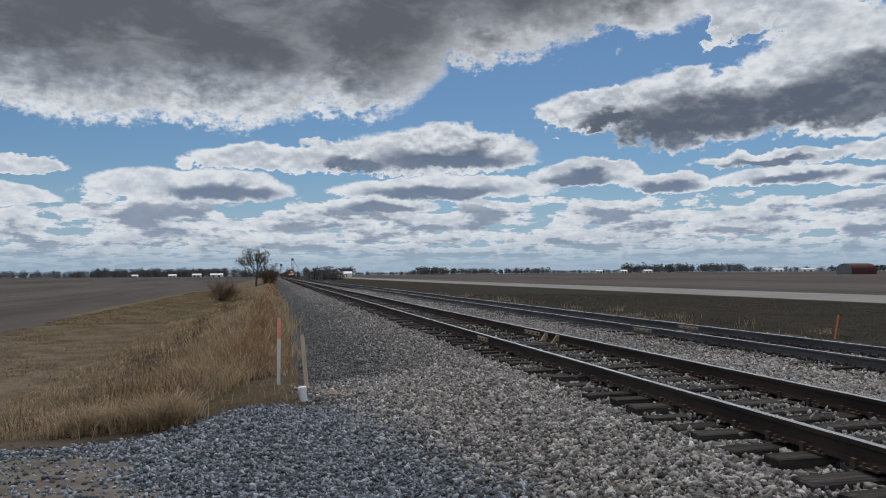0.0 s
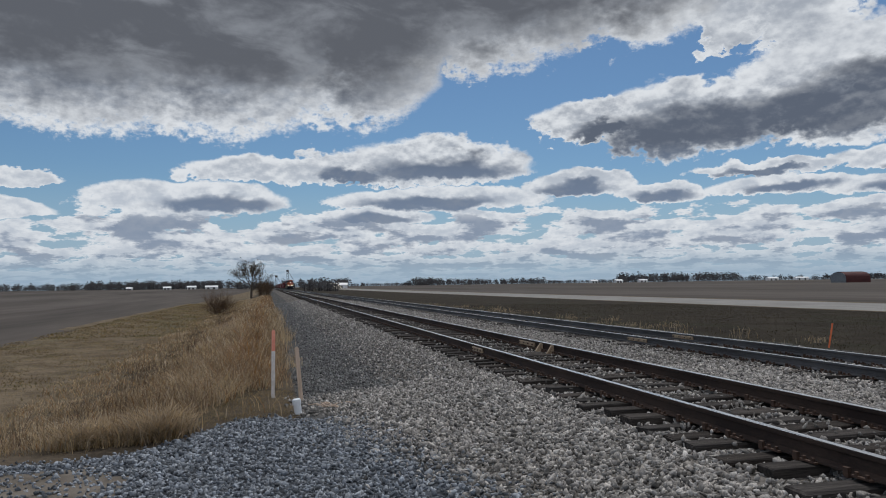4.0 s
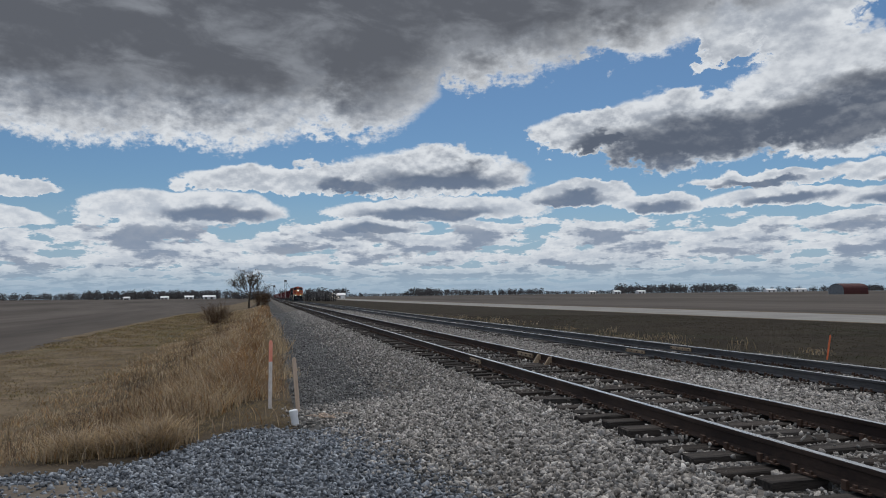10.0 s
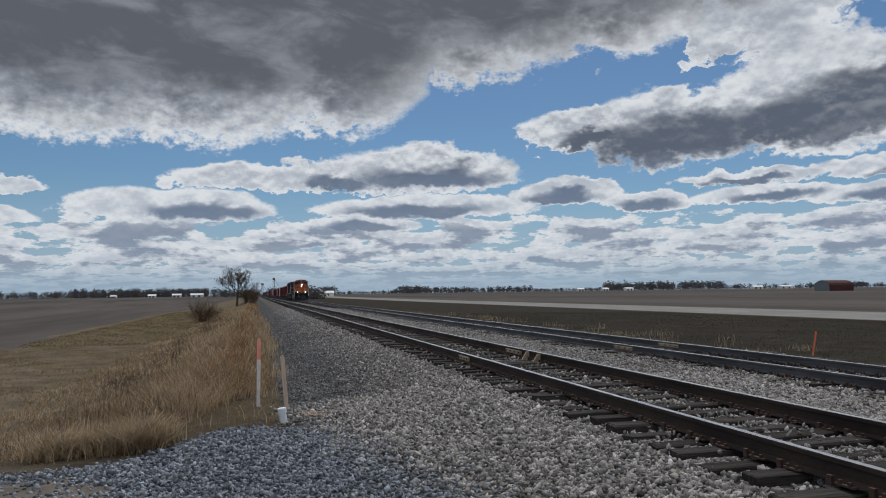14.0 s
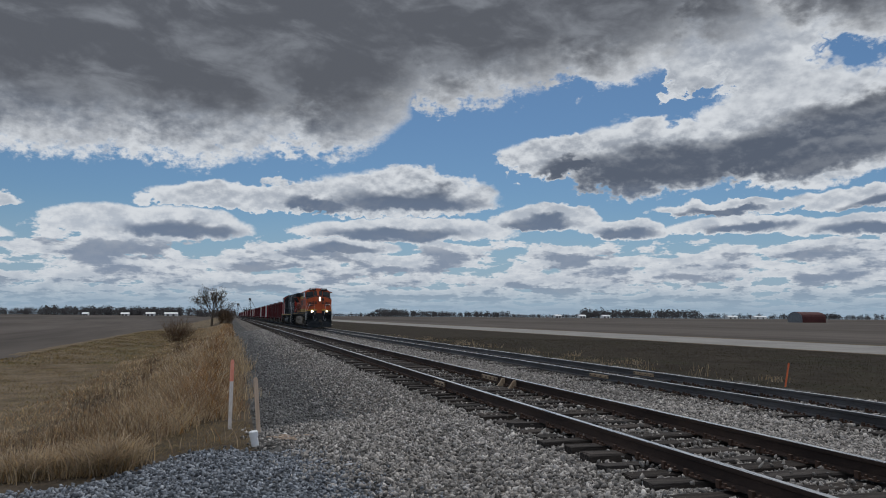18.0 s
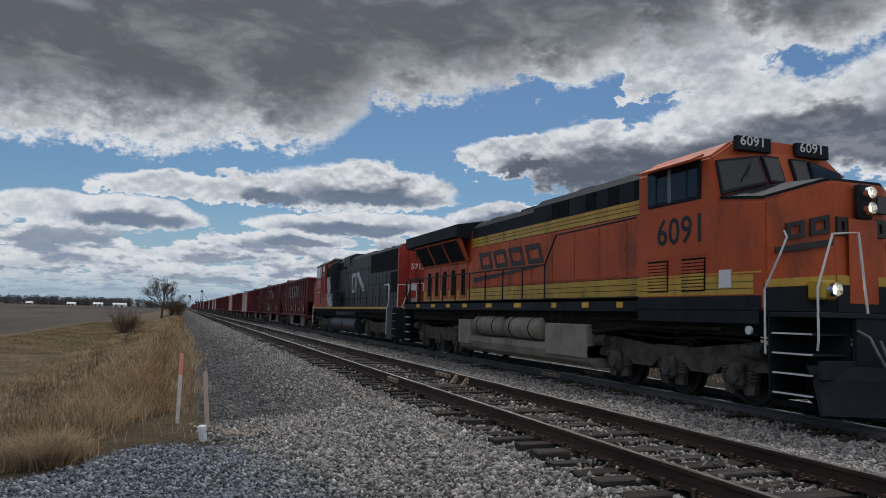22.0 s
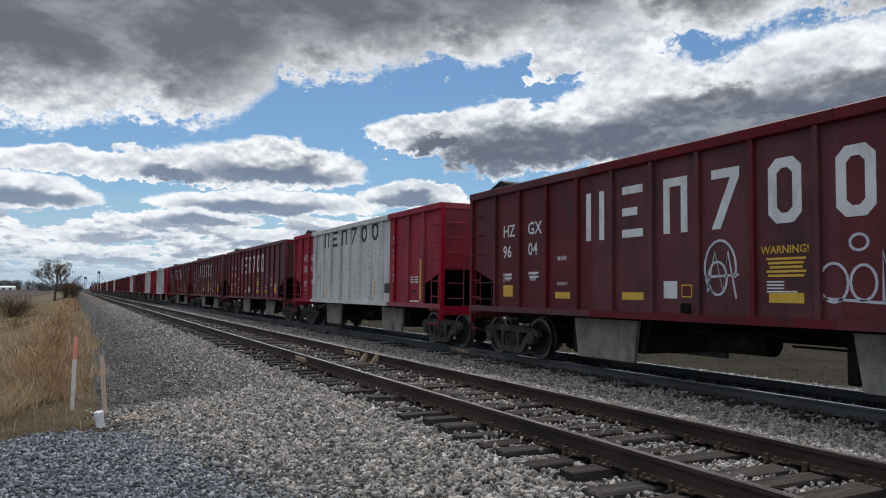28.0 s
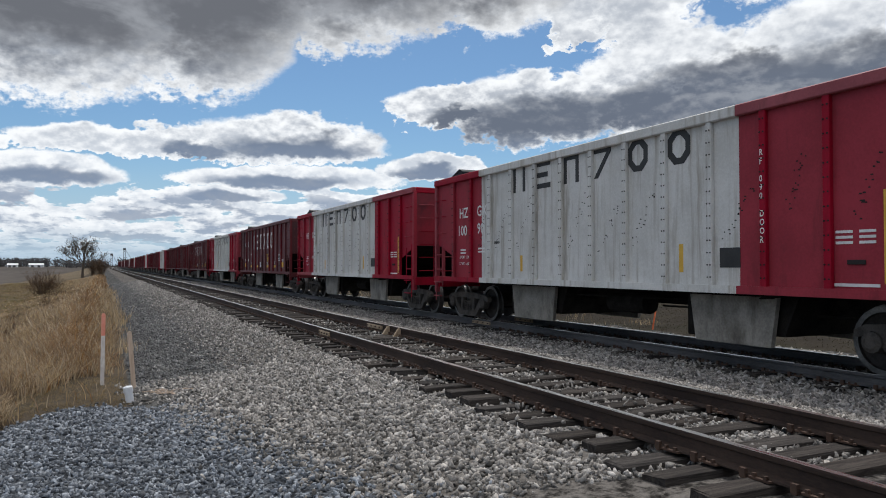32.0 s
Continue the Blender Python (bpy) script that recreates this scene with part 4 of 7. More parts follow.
def woods(name, label, spots, seed):
    """A far line of bare trees: trunks and a broken crown of small flakes, as one object."""
    g = np.random.default_rng(seed)
    verts, faces = [], []
    for x, y, h in spots:
        z = float(ground_height(x, y))
        b = len(verts)
        verts += [(x - 0.25, y, z - 0.5), (x + 0.25, y, z - 0.5), (x + 0.1, y, z + h * 0.7), (x - 0.1, y, z + h * 0.7)]
        faces.append((b, b + 1, b + 2, b + 3))
        n_ = 46
        u = g.standard_normal((n_, 3))
        u /= np.linalg.norm(u, axis=1)[:, None]
        c = np.array([x, y, z + h * 0.47]) + u * np.array([h * 0.45, h * 0.45, h * 0.5]) * g.uniform(0.3, 1.0, (n_, 1))
        for p in c:
            s = h * g.uniform(0.05, 0.13)
            a = g.uniform(0, math.pi)
            b = len(verts)
            verts += [(p[0] + s * math.cos(a), p[1], p[2] + s * 0.6 * math.sin(a)), (p[0] - s * 0.5, p[1] + s, p[2] + s * 0.7), (p[0] - s * math.cos(a), p[1] - s * 0.5, p[2] - s * 0.6)]
            faces.append((b, b + 1, b + 2))
    tagged(new(name, mesh_of(name, verts, faces, [WOODS])), label, "trees", kind="stuff")


def tree_lines():
    g = random.Random(9)
    spots = []
    for az0, az1, dist, low, high, count in ((-34, -12.5, 1150, 6, 12, 330), (-12.5, -3.4, 1000, 7, 13, 260), (-3.0, 0.3, 900, 6, 11, 60), (1.0, 6.0, 820, 6, 12, 60), (6, 12, 1200, 4, 7, 60), (10.5, 13.5, 1000, 7, 13, 50),
                                             (13.5, 21, 1250, 7, 12, 120), (21, 27, 1800, 7, 10, 70), (26.5, 35, 1250, 10, 17, 130), (35, 60, 1700, 7, 13, 200), (40, 44, 1300, 8, 12, 30), (-70, -34, 1200, 6, 11, 120), (60, 80, 1700, 8, 12, 80)):
        for _ in range(count):
            a, d = radians(g.uniform(az0, az1)), dist * g.uniform(0.93, 1.1)
            spots.append((d * math.sin(a) - 4, d * math.cos(a), g.uniform(low, high)))
    for i in range(1500):
        a, d = radians(-40 + i * 0.075 + g.uniform(-0.05, 0.05)), 1400 * g.uniform(0.97, 1.05)
        spots.append((d * math.sin(a) - 4, d * math.cos(a), g.uniform(3.0, 6.5)))
    woods("far_woods", "dark bare woods along the far edge of the fields", spots, 5)
    spots = []
    for _ in range(26):
        a = radians(g.uniform(2.6, 5.0))
        spots.append((330 * math.sin(a) - 4, 330 * math.cos(a) + g.uniform(-20, 20), g.uniform(3, 6)))
    woods("roadside_brush", "dark bare brush beside the railway", spots, 6)


tree_lines()


# ---- stakes and pipe beside the track ----
def stake(x, y, tilt, turn, long, mat, tip, tip_long, label, width=0.042, thick=0.02):
    thing = tagged(new("marker_stake"), label, "stake", "marker stakes beside the track")
    z = float(ground_height(x, y))
    thing.matrix_basis = pose(x, y, z, tilt, turn, 8)
    cut = long - tip_long
    part("shaft", boxes((-width / 2, width / 2, -thick / 2, thick / 2, -0.12, cut), bevel=0.003), mat, thing)
    w = width / 2
    part("tip", extrude_y([(-w, cut), (w, cut), (w, long - 0.03), (w * 0.5, long), (-w * 0.5, long), (-w, long - 0.03)], -thick / 2 - 0.001, thick / 2 + 0.001), tip, thing, "painted tip" if tip is not mat else "")
    return thing


stake(-4.19, 13.05, 0, 0.6, 1.15, WHITE_PAINT, PINK, 0.36, "white wooden marker stake with a fluorescent orange top", 0.06)
stake(-3.74, 12.5, 0, -4.8, 0.9, LATH, LATH, 0.05, "weathered bare wooden lath leaning beside the ballast", 0.068)
stake(12.0, 19.0, 0, 14, 0.74, ORANGE, ORANGE, 0.05, "orange wooden stake leaning beyond the second track", 0.055)


def pipe_marker():
    thing = tagged(new("pipe_marker"), "short white capped plastic pipe standing in the gravel", "pipe")
    thing.matrix_basis = pose(-3.83, 11.2, float(ground_height(-3.83, 11.2)) - 0.02, 0, -9, 0)
    part("pipe", disc(0, 0, "Z", 20, (0, 0, 0), [(-0.1, 0.055), (0.2, 0.055)]), PVC, thing, smooth_faces=False)
    part("cap", disc(0, 0, "Z", 20, (0, 0, 0), [(0.17, 0.064), (0.235, 0.064), (0.245, 0.055)]), PVC, thing, "greyish cap")


pipe_marker()
for i in range(9):
    r = random.Random(40 + i)
    x, y = -3.55 + r.uniform(-0.12, 0.35), 11.75 + r.uniform(-0.25, 0.3)
    z = float(ground_height(x, y)) + 0.035
    a, l = r.uniform(-0.9, 0.5), r.uniform(0.15, 0.42)
    me = rods([[(0, 0, 0), (l * 0.5, 0.02, 0.02), (l, 0, 0)]], 0.009, 5)
    ob = part("dry_stalk", me, LATH, None, at=Matrix.Translation((x, y, z)) @ Matrix.Rotation(a, 4, "Z"))
    tagged(ob, "broken pale dry stalk lying on the stones", "stalk", "dry stalks beside the pipe")


# ---- far buildings ----
def barn():
    thing = tagged(new("barn"), "dark red barn with a curved roof standing in the fields", "barn")
    x, y = 293, 330
    thing.matrix_basis = pose(x, y, float(ground_height(x, y)) - 0.1, 0, 0, -94)
    arch = [(6.0 * math.cos(math.pi * i / 12), 2.0 + 3.7 * math.sin(math.pi * i / 12) ** 0.8) for i in range(13)]
    part("roof", extrude_y(arch + [(-6.0, -0.2), (6.0, -0.2)], -7, 7), BARN_RED, thing, "curved red flanks")
    part("ridge", extrude_y([(2.6 * k, 5.25 + 0.55 * (1 - abs(k))) for k in (-1, -0.5, 0, 0.5, 1)] + [(0, 5.2)], -7.2, 7.2), BARN_ROOF, thing, "dark ridge sheets")
    part("end_wall", extrude_y([(a * 0.97, b * 0.97) for a, b in arch] + [(-5.8, -0.2), (5.8, -0.2)], -7.2, -7.0), GREY_STEEL, thing, "grey gable end")
    part("door", boxes((-1.6, 1.6, -7.3, -7.2, -0.2, 3.0)), GREY_STEEL, thing, "grey sliding door")


barn()


def shed(x, y, wide, deep, high, label, mat=SHED_WHITE, turn=0):
    thing = tagged(new("shed"), label, "building", "far farm buildings")
    thing.matrix_basis = pose(x, y, float(ground_height(x, y)) - 0.3, 0, 0, turn)
    part("wall", boxes((-wide / 2, wide / 2, -deep / 2, deep / 2, 0, high)), mat, thing)
    part("roof", extrude_x([(-deep / 2 - 0.4, high), (deep / 2 + 0.4, high), (0, high + deep * 0.22)], -wide / 2 - 0.4, wide / 2 + 0.4), mat, thing)
    for k in (-0.25, 0.2):
        part("door", boxes((wide * k - 1.2, wide * k + 1.2, -deep / 2 - 0.06, -deep / 2, 0.1, high * 0.8)), BARN_ROOF, thing)


for x, y, w, h, label in ((-87, 860, 9.0, 2.6, "white metal shed far across the fields"), (-66, 860, 13, 2.6, "long white metal shed far across the fields"), (-115, 880, 8, 2.2, "pale house far across the fields"), (-158, 900, 6, 2.0, "pale house far across the fields"),
                          (640, 850, 15, 3.0, "low white shed beside far trees"), (700, 870, 20, 3.2, "low white shed beside far trees"), (410, 900, 9, 3, "small white house beside far trees"), (445, 900, 9, 3, "small white house beside far trees"), (480, 900, 11, 3, "small white house beside far trees"),
                          (45, 560, 16, 3.0, "pale shed beside the railway")):
    shed(x, y, w, 7, h, label)


def grain_leg(x, y, high, label):
    thing = tagged(new("grain_elevator"), label, "grain elevator", "grain elevator legs")
    z = float(ground_height(x, y))
    thing.matrix_basis = pose(x, y, z)
    part("tower", rods([[(dx, dy, 0), (dx * 0.8, dy * 0.8, high)] for dx in (-1.1, 1.1) for dy in (-1.1, 1.1)] + [[(-1.1, -1.1, high * k / 6), (1.0, -1.1, high * (k + 1) / 6)] for k in range(6)], 0.22, 4), BARN_ROOF, thing, "lattice tower")
    part("head", boxes((-1.4, 1.4, -1.2, 1.2, high, high + 2.4), bevel=0.2), BARN_ROOF, thing)
    part("spout", rods([[(0.8, 0, high + 1), (high * 0.45, 0, high * 0.35)]], 0.25, 5), GREY_STEEL, thing)


grain_leg(17.5, 900, 19.5, "dark grain elevator leg rising far behind the train")
grain_leg(4.5, 905, 13.0, "lower dark grain elevator leg far behind the train")


def covered_pile():
    thing = tagged(new("covered_pile"), "tan tarpaulin-covered pile beside the railway", "pile")
    thing.matrix_basis = pose(37.5, 500, float(ground_height(37.5, 500)) - 0.2)
    part("cover", disc(0, 0, "Z", 24, (0, 0, 0), [(0, 6.2), (1.6, 5.6), (3.2, 4.0), (4.3, 1.6), (4.6, 0.4)]), TAN_PILE, thing, smooth_faces=True)
    part("skirt", disc(0, 0, "Z", 24, (0, 0, 0), [(-0.3, 6.4), (0.35, 6.35)]), SHED_WHITE, thing)


covered_pile()

# ---- train: materials ----
MAROON = surface("maroon_car_paint", (0.092, 0.0145, 0.018), (0.135, 0.0235, 0.027), 0.6, gloss=0.3, scale=1.1, fine=30, bump=0.15, depth=0.004, stain=((0.04, 0.022, 0.02), 0.75, 1.6, (1, 1.6, 0.35)), each=0.02)
CRIMSON = surface("crimson_car_paint", (0.25, 0.004, 0.018), (0.34, 0.007, 0.027), 0.6, gloss=0.22, scale=1.0, fine=30, bump=0.12, depth=0.004, stain=((0.1, 0.012, 0.015), 0.7, 1.5, (1, 1.6, 0.35)), each=0.02)
CAR_WHITE = surface("dirty_white_car_paint", (0.54, 0.53, 0.5), (0.68, 0.67, 0.645), 0.6, scale=1.0, fine=30, bump=0.12, depth=0.004, stain=((0.3, 0.265, 0.21), 0.8, 2.2, (1, 2.4, 0.22)), each=0.02)
STEEL_DARK = surface("grimy_undercarriage", (0.009, 0.008, 0.0075), (0.028, 0.025, 0.022), 0.9, scale=3, fine=40, bump=0.4, depth=0.006, gloss=0.08)
TRUCK_IRON = surface("dusty_cast_iron", (0.04, 0.036, 0.033), (0.105, 0.094, 0.083), 0.9, scale=4, fine=40, bump=0.5, depth=0.006, stain=((0.1, 0.085, 0.07), 0.5, 3, (1, 1, 1)), gloss=0.12)
WHEEL_IRON = surface("wheel_steel", (0.022, 0.019, 0.017), (0.055, 0.047, 0.042), 0.75, metal=0.2, scale=4, fine=40, gloss=0.2)
TREAD = surface("bright_wheel_rim", (0.09, 0.087, 0.084), (0.2, 0.195, 0.19), 0.42, metal=1.0, scale=4, fine=40, bump=0.05)
GATE_STEEL = surface("dust_coated_gate", (0.15, 0.135, 0.115), (0.33, 0.305, 0.265), 0.85, scale=2.5, fine=25, bump=0.3, depth=0.006, contrast=(0.3, 0.7), stain=((0.06, 0.048, 0.035), 0.85, 1.5, (1, 1, 0.5)))
LETTER_WHITE = surface("white_lettering", (0.66, 0.655, 0.64), (0.76, 0.755, 0.74), 0.6, scale=2, fine=30, bump=0, stain=((0.3, 0.2, 0.18), 0.35, 4, (1, 1, 0.4)))
LETTER_BLACK = surface("black_lettering", (0.018, 0.018, 0.018), (0.035, 0.034, 0.033), 0.6, scale=2, fine=30, bump=0)
LABEL_YELLOW = surface("yellow_decal", (0.62, 0.35, 0.03), (0.72, 0.44, 0.06), 0.6, scale=3, fine=40, bump=0)
SPRAY = surface("sprayed_paint", (0.45, 0.47, 0.52), (0.62, 0.63, 0.67), 0.7, scale=8, fine=60, bump=0)
SPRAY_BLUE = surface("faded_blue_spray", (0.05, 0.07, 0.11), (0.08, 0.11, 0.16), 0.7, scale=6, fine=50, bump=0)
LOCO_ORANGE = surface("orange_loco_paint", (0.43, 0.072, 0.018), (0.52, 0.1, 0.028), 0.55, gloss=0.35, scale=0.9, fine=30, bump=0.08, depth=0.003, stain=((0.17, 0.05, 0.026), 0.75, 1.5, (1, 1.4, 0.35)))
LOCO_YELLOW = surface("yellow_loco_paint", (0.47, 0.28, 0.025), (0.6, 0.37, 0.045), 0.5, scale=1.2, fine=30, bump=0.05, stain=((0.16, 0.095, 0.035), 0.75, 2, (1, 1.4, 0.4)))
LOCO_BLACK = surface("black_loco_paint", (0.011, 0.014, 0.018), (0.024, 0.028, 0.034), 0.62, scale=1.0, fine=30, bump=0.1, depth=0.003, gloss=0.12, stain=((0.04, 0.038, 0.036), 0.45, 1.5, (1, 1.2, 0.4)))
LOCO_RED = surface("red_orange_loco_paint", (0.31, 0.027, 0.016), (0.4, 0.043, 0.024), 0.55, gloss=0.35, scale=1.0, fine=30, bump=0.1, depth=0.003, stain=((0.09, 0.022, 0.018), 0.9, 1.3, (1, 1.4, 0.35)))
LOCO_CHARCOAL = surface("charcoal_loco_paint", (0.017, 0.021, 0.026), (0.034, 0.04, 0.046), 0.5, scale=1.0, fine=30, bump=0.1, depth=0.003, gloss=0.22, stain=((0.075, 0.078, 0.08), 0.55, 1.8, (1, 1.2, 0.3)))
LOCO_GREY = surface("pale_grey_stripe", (0.36, 0.37, 0.38), (0.46, 0.47, 0.48), 0.5, scale=1.0, fine=30, bump=0.05, stain=((0.2, 0.19, 0.18), 0.6, 1.8, (1, 1.4, 0.4)))
GRILLE = surface("black_radiator_mesh", (0.006, 0.006, 0.007), (0.016, 0.016, 0.017), 0.8, scale=4, fine=90, bump=0.8, depth=0.01, gloss=0.1)
TANK_TAN = surface("dusty_fuel_tank", (0.17, 0.145, 0.115), (0.3, 0.265, 0.22), 0.8, scale=1.2, fine=25, bump=0.2, depth=0.004, stain=((0.09, 0.075, 0.06), 0.6, 1.6, (1, 1, 0.5)))
MAROON_END = surface("sooty_maroon_end", (0.05, 0.012, 0.014), (0.085, 0.02, 0.022), 0.7, scale=0.8, fine=30, bump=0.15, depth=0.004, stain=((0.018, 0.012, 0.012), 0.9, 0.6, (1, 1, 0.6)))
CRIMSON_END = surface("sooty_crimson_end", (0.2, 0.008, 0.02), (0.28, 0.013, 0.03), 0.6, scale=0.8, fine=30, bump=0.15, depth=0.004, stain=((0.02, 0.012, 0.014), 0.92, 0.7, (1, 1, 0.6)))
SOOT = surface("soot_on_steel", (0.012, 0.011, 0.011), (0.026, 0.022, 0.021), 0.95, scale=2, fine=30, bump=0.1)
RAILING_WHITE = surface("white_handrail", (0.6, 0.6, 0.58), (0.74, 0.74, 0.72), 0.5, scale=6, fine=40, bump=0)
GLASS = pane("cab_glass", (0.012, 0.015, 0.017))
GLASS.node_tree.nodes["Principled BSDF"].inputs["Specular IOR Level"].default_value = 0.35
LAMP_ON = glow("lit_headlight", (1.0, 0.86, 0.62), 55.0)
REFLECTOR = surface("chrome_reflector", (0.75, 0.75, 0.72), (0.85, 0.85, 0.82), 0.2, metal=1.0, scale=4, fine=40, bump=0)
LENS_OFF = pane("clear_lens", (0.35, 0.36, 0.36), 0.1)


# ---- train: shared parts ----
def words(text, size, mat, parent, m, label="", name="lettering", wide=1.0):
    """Lettering as a flat mesh; m puts its own x, y plane where it stands."""
    me = LETTERING[text].copy()
    me.materials.clear()
    me.materials.append(mat)
    me.name = name
    me.transform(Matrix.Diagonal((size * wide, size, 1, 1)))
    return link(name, me, parent, label or f"lettering that reads {text}", m)


def on_left(x, y, z):
    """The pose of lettering on the side that faces the first track: it reads from the far end of the car to the near one."""
    return Matrix.Translation((x, y, z)) @ Matrix(((0, 0, -1, 0), (-1, 0, 0, 0), (0, 1, 0, 0), (0, 0, 0, 1)))


def on_front(x, y, z):
    """The pose of lettering that faces back along the train's way, towards the camera."""
    return Matrix.Translation((x, y, z)) @ Matrix(((1, 0, 0, 0), (0, 0, -1, 0), (0, 1, 0, 0), (0, 0, 0, 1)))


def slab(corners, thick, mat, parent, name, label="", inset=(0, 1, 0, 1)):
    """A thin plate on the four-cornered face corners (counter-clockwise from outside), over a share of its width and height."""
    p00, p10, p11, p01 = (Vector(c) for c in corners)

    def at(u, v):
        return p00.lerp(p10, u).lerp(p01.lerp(p11, u), v)
    u0, u1, v0, v1 = inset
    q = [at(u0, v0), at(u1, v0), at(u1, v1), at(u0, v1)]
    normal = (q[1] - q[0]).cross(q[3] - q[0]).normalized()
    bm = bmesh.new()
    a = [bm.verts.new(p) for p in q]
    b = [bm.verts.new(p + normal * thick) for p in q]
    bm.faces.new(b), bm.faces.new(a[::-1])
    for i in range(4):
        bm.faces.new((a[i], a[(i + 1) % 4], b[(i + 1) % 4], b[i]))
    return part(name, bm, mat, parent, label)


def ribbon(points, width, mat, parent, name, label="", x=0.0):
    """A flat painted stroke in the plane x, along points (y, z)."""
    bm = bmesh.new()
    pts = [Vector((0, y, z)) for y, z in points]
    rows = []
    for i, p in enumerate(pts):
        d = (pts[min(i + 1, len(pts) - 1)] - pts[max(i - 1, 0)]).normalized()
        s = Vector((0, -d.z, d.y)) * width / 2
        rows.append([bm.verts.new(p + s + Vector((x, 0, 0))), bm.verts.new(p - s + Vector((x, 0, 0))), bm.verts.new(p - s + Vector((x + 0.004, 0, 0))), bm.verts.new(p + s + Vector((x + 0.004, 0, 0)))])
    for a, b in zip(rows, rows[1:]):
        for k in range(4):
            bm.faces.new((a[k], a[(k + 1) % 4], b[(k + 1) % 4], b[k]))
    bmesh.ops.recalc_face_normals(bm, faces=bm.faces[:])
    return part(name, bm, mat, parent, label)


def wheelset_mesh(radius, bright):
    bm = bmesh.new()
    for s in (-1, 1):
        prof = [(-0.07, radius * 0.25), (-0.07, radius + 0.026), (-0.04, radius + 0.026), (-0.035, radius), (0.06, radius - 0.004), (0.06, radius - 0.075), (0.015, radius - 0.085),
                (0.0, radius * 0.42), (0.05, radius * 0.34), (0.075, radius * 0.24)]
        disc(0, 0, sides=28, at=(0, 0, 0), profile=[(s * (0.7525 + d), r) for d, r in prof], bm=bm)
    disc(0.085, 0.98, sides=10, bm=bm)
    bm.normal_update()
    for f in bm.faces:
        c = f.calc_center_median()
        r = math.hypot(c.y, c.z)
        if r > radius - 0.02 or (bright and radius - 0.05 < r and abs(f.normal.x) > 0.8):
            f.material_index = 1
    me = bpy.data.meshes.new("wheelset")
    bm.to_mesh(me)
    bm.free()
    me.materials.append(WHEEL_IRON), me.materials.append(TREAD)
    return me


CAR_WHEELS = wheelset_mesh(0.457, True)
LOCO_WHEELS = wheelset_mesh(0.533, False)


def spring_bm(x, y, z0, z1, r=0.07):
    n_ = 5
    prof = []
    for i in range(n_):
        a, b = z0 + (z1 - z0) * i / n_, z0 + (z1 - z0) * (i + 1) / n_
        prof += [(a, r * 0.75), (a * 0.6 + b * 0.4, r), (a * 0.3 + b * 0.7, r), (b - 0.002, r * 0.75)]
    return disc(0, 0, "Z", 10, (x, y, 0), prof)


def freight_truck(thing, y):
    """A three-piece truck at y along the car: bolster, two side frames, springs and two wheelsets."""
    truck = part("truck", boxes((-0.95, 0.95, -0.16, 0.16, 0.42, 0.66), (-0.3, 0.3, -0.3, 0.3, 0.62, 0.78), bevel=0.02), TRUCK_IRON, thing, "dusty cast-iron truck", pose(0, y, 0))
    for s in (-1, 1):
        x0, x1 = sorted((s * 0.93, s * 1.05))
        bm = bmesh.new()
        for outline in ([(-1.16, 0.6), (-1.0, 0.68), (-0.4, 0.72), (0.4, 0.72), (1.0, 0.68), (1.16, 0.6), (1.16, 0.5), (0.9, 0.55), (0.4, 0.58), (-0.4, 0.58), (-0.9, 0.55), (-1.16, 0.5)],
                        [(-0.92, 0.56), (-0.74, 0.57), (-0.36, 0.2), (-0.52, 0.14)], [(0.92, 0.56), (0.52, 0.14), (0.36, 0.2), (0.74, 0.57)],
                        [(-0.52, 0.14), (-0.36, 0.24), (0.36, 0.24), (0.52, 0.14), (0.4, 0.1), (-0.4, 0.1)],
                        [(-0.4, 0.2), (-0.27, 0.2), (-0.27, 0.6), (-0.4, 0.6)], [(0.27, 0.2), (0.4, 0.2), (0.4, 0.6), (0.27, 0.6)]):
            extrude_x(outline, x0, x1, bm)
        frame_ = part("side_frame", bm, TRUCK_IRON, truck)
        for w in (-0.89, 0.89):
            part("bearing_cap", disc(0, 0, "X", 14, (0, w, 0.457), [(s * 0.92, 0.15), (s * 1.09, 0.14), (s * 1.12, 0.085)]), TRUCK_IRON, truck)
        for dy in (-0.15, 0.0, 0.15):
            part("spring", spring_bm(s * 1.0, dy, 0.24, 0.5), TRUCK_IRON, truck)
    for w in (-0.89, 0.89):
        ws = link("wheelset", CAR_WHEELS, truck, "steel wheelset with bright worn rims", pose(0, w, 0.457))
    for w in (-0.4, 0.38):
        part("brake_beam", boxes((-0.7, 0.7, w, w + 0.05, 0.3, 0.38)), STEEL_DARK, truck)
    return truck


def coupler(thing, y, s, z=0.85):
    c = part("coupler", boxes((-0.08, 0.08, *sorted((y, y + s * 0.62)), z - 0.1, z + 0.1), (-0.15, 0.15, *sorted((y + s * 0.5, y + s * 0.82)), z - 0.16, z + 0.16), bevel=0.03), TRUCK_IRON, thing, "rusty knuckle coupler")
    part("air_hose", rods([[(0.3, y, z - 0.1), (0.32, y + s * 0.3, z - 0.35), (0.25, y + s * 0.6, z - 0.42), (0.12, y + s * 0.8, z - 0.3)]], 0.03), LOCO_BLACK, c)


# ---- ballast cars ----
CAR_LONG, CAR_HALF, CAR_TOP, CAR_SILL = 14.7, 1.56, 3.84, 1.12
RIBS = [7.35 + 1.03 * (i - 6) for i in range(13)]


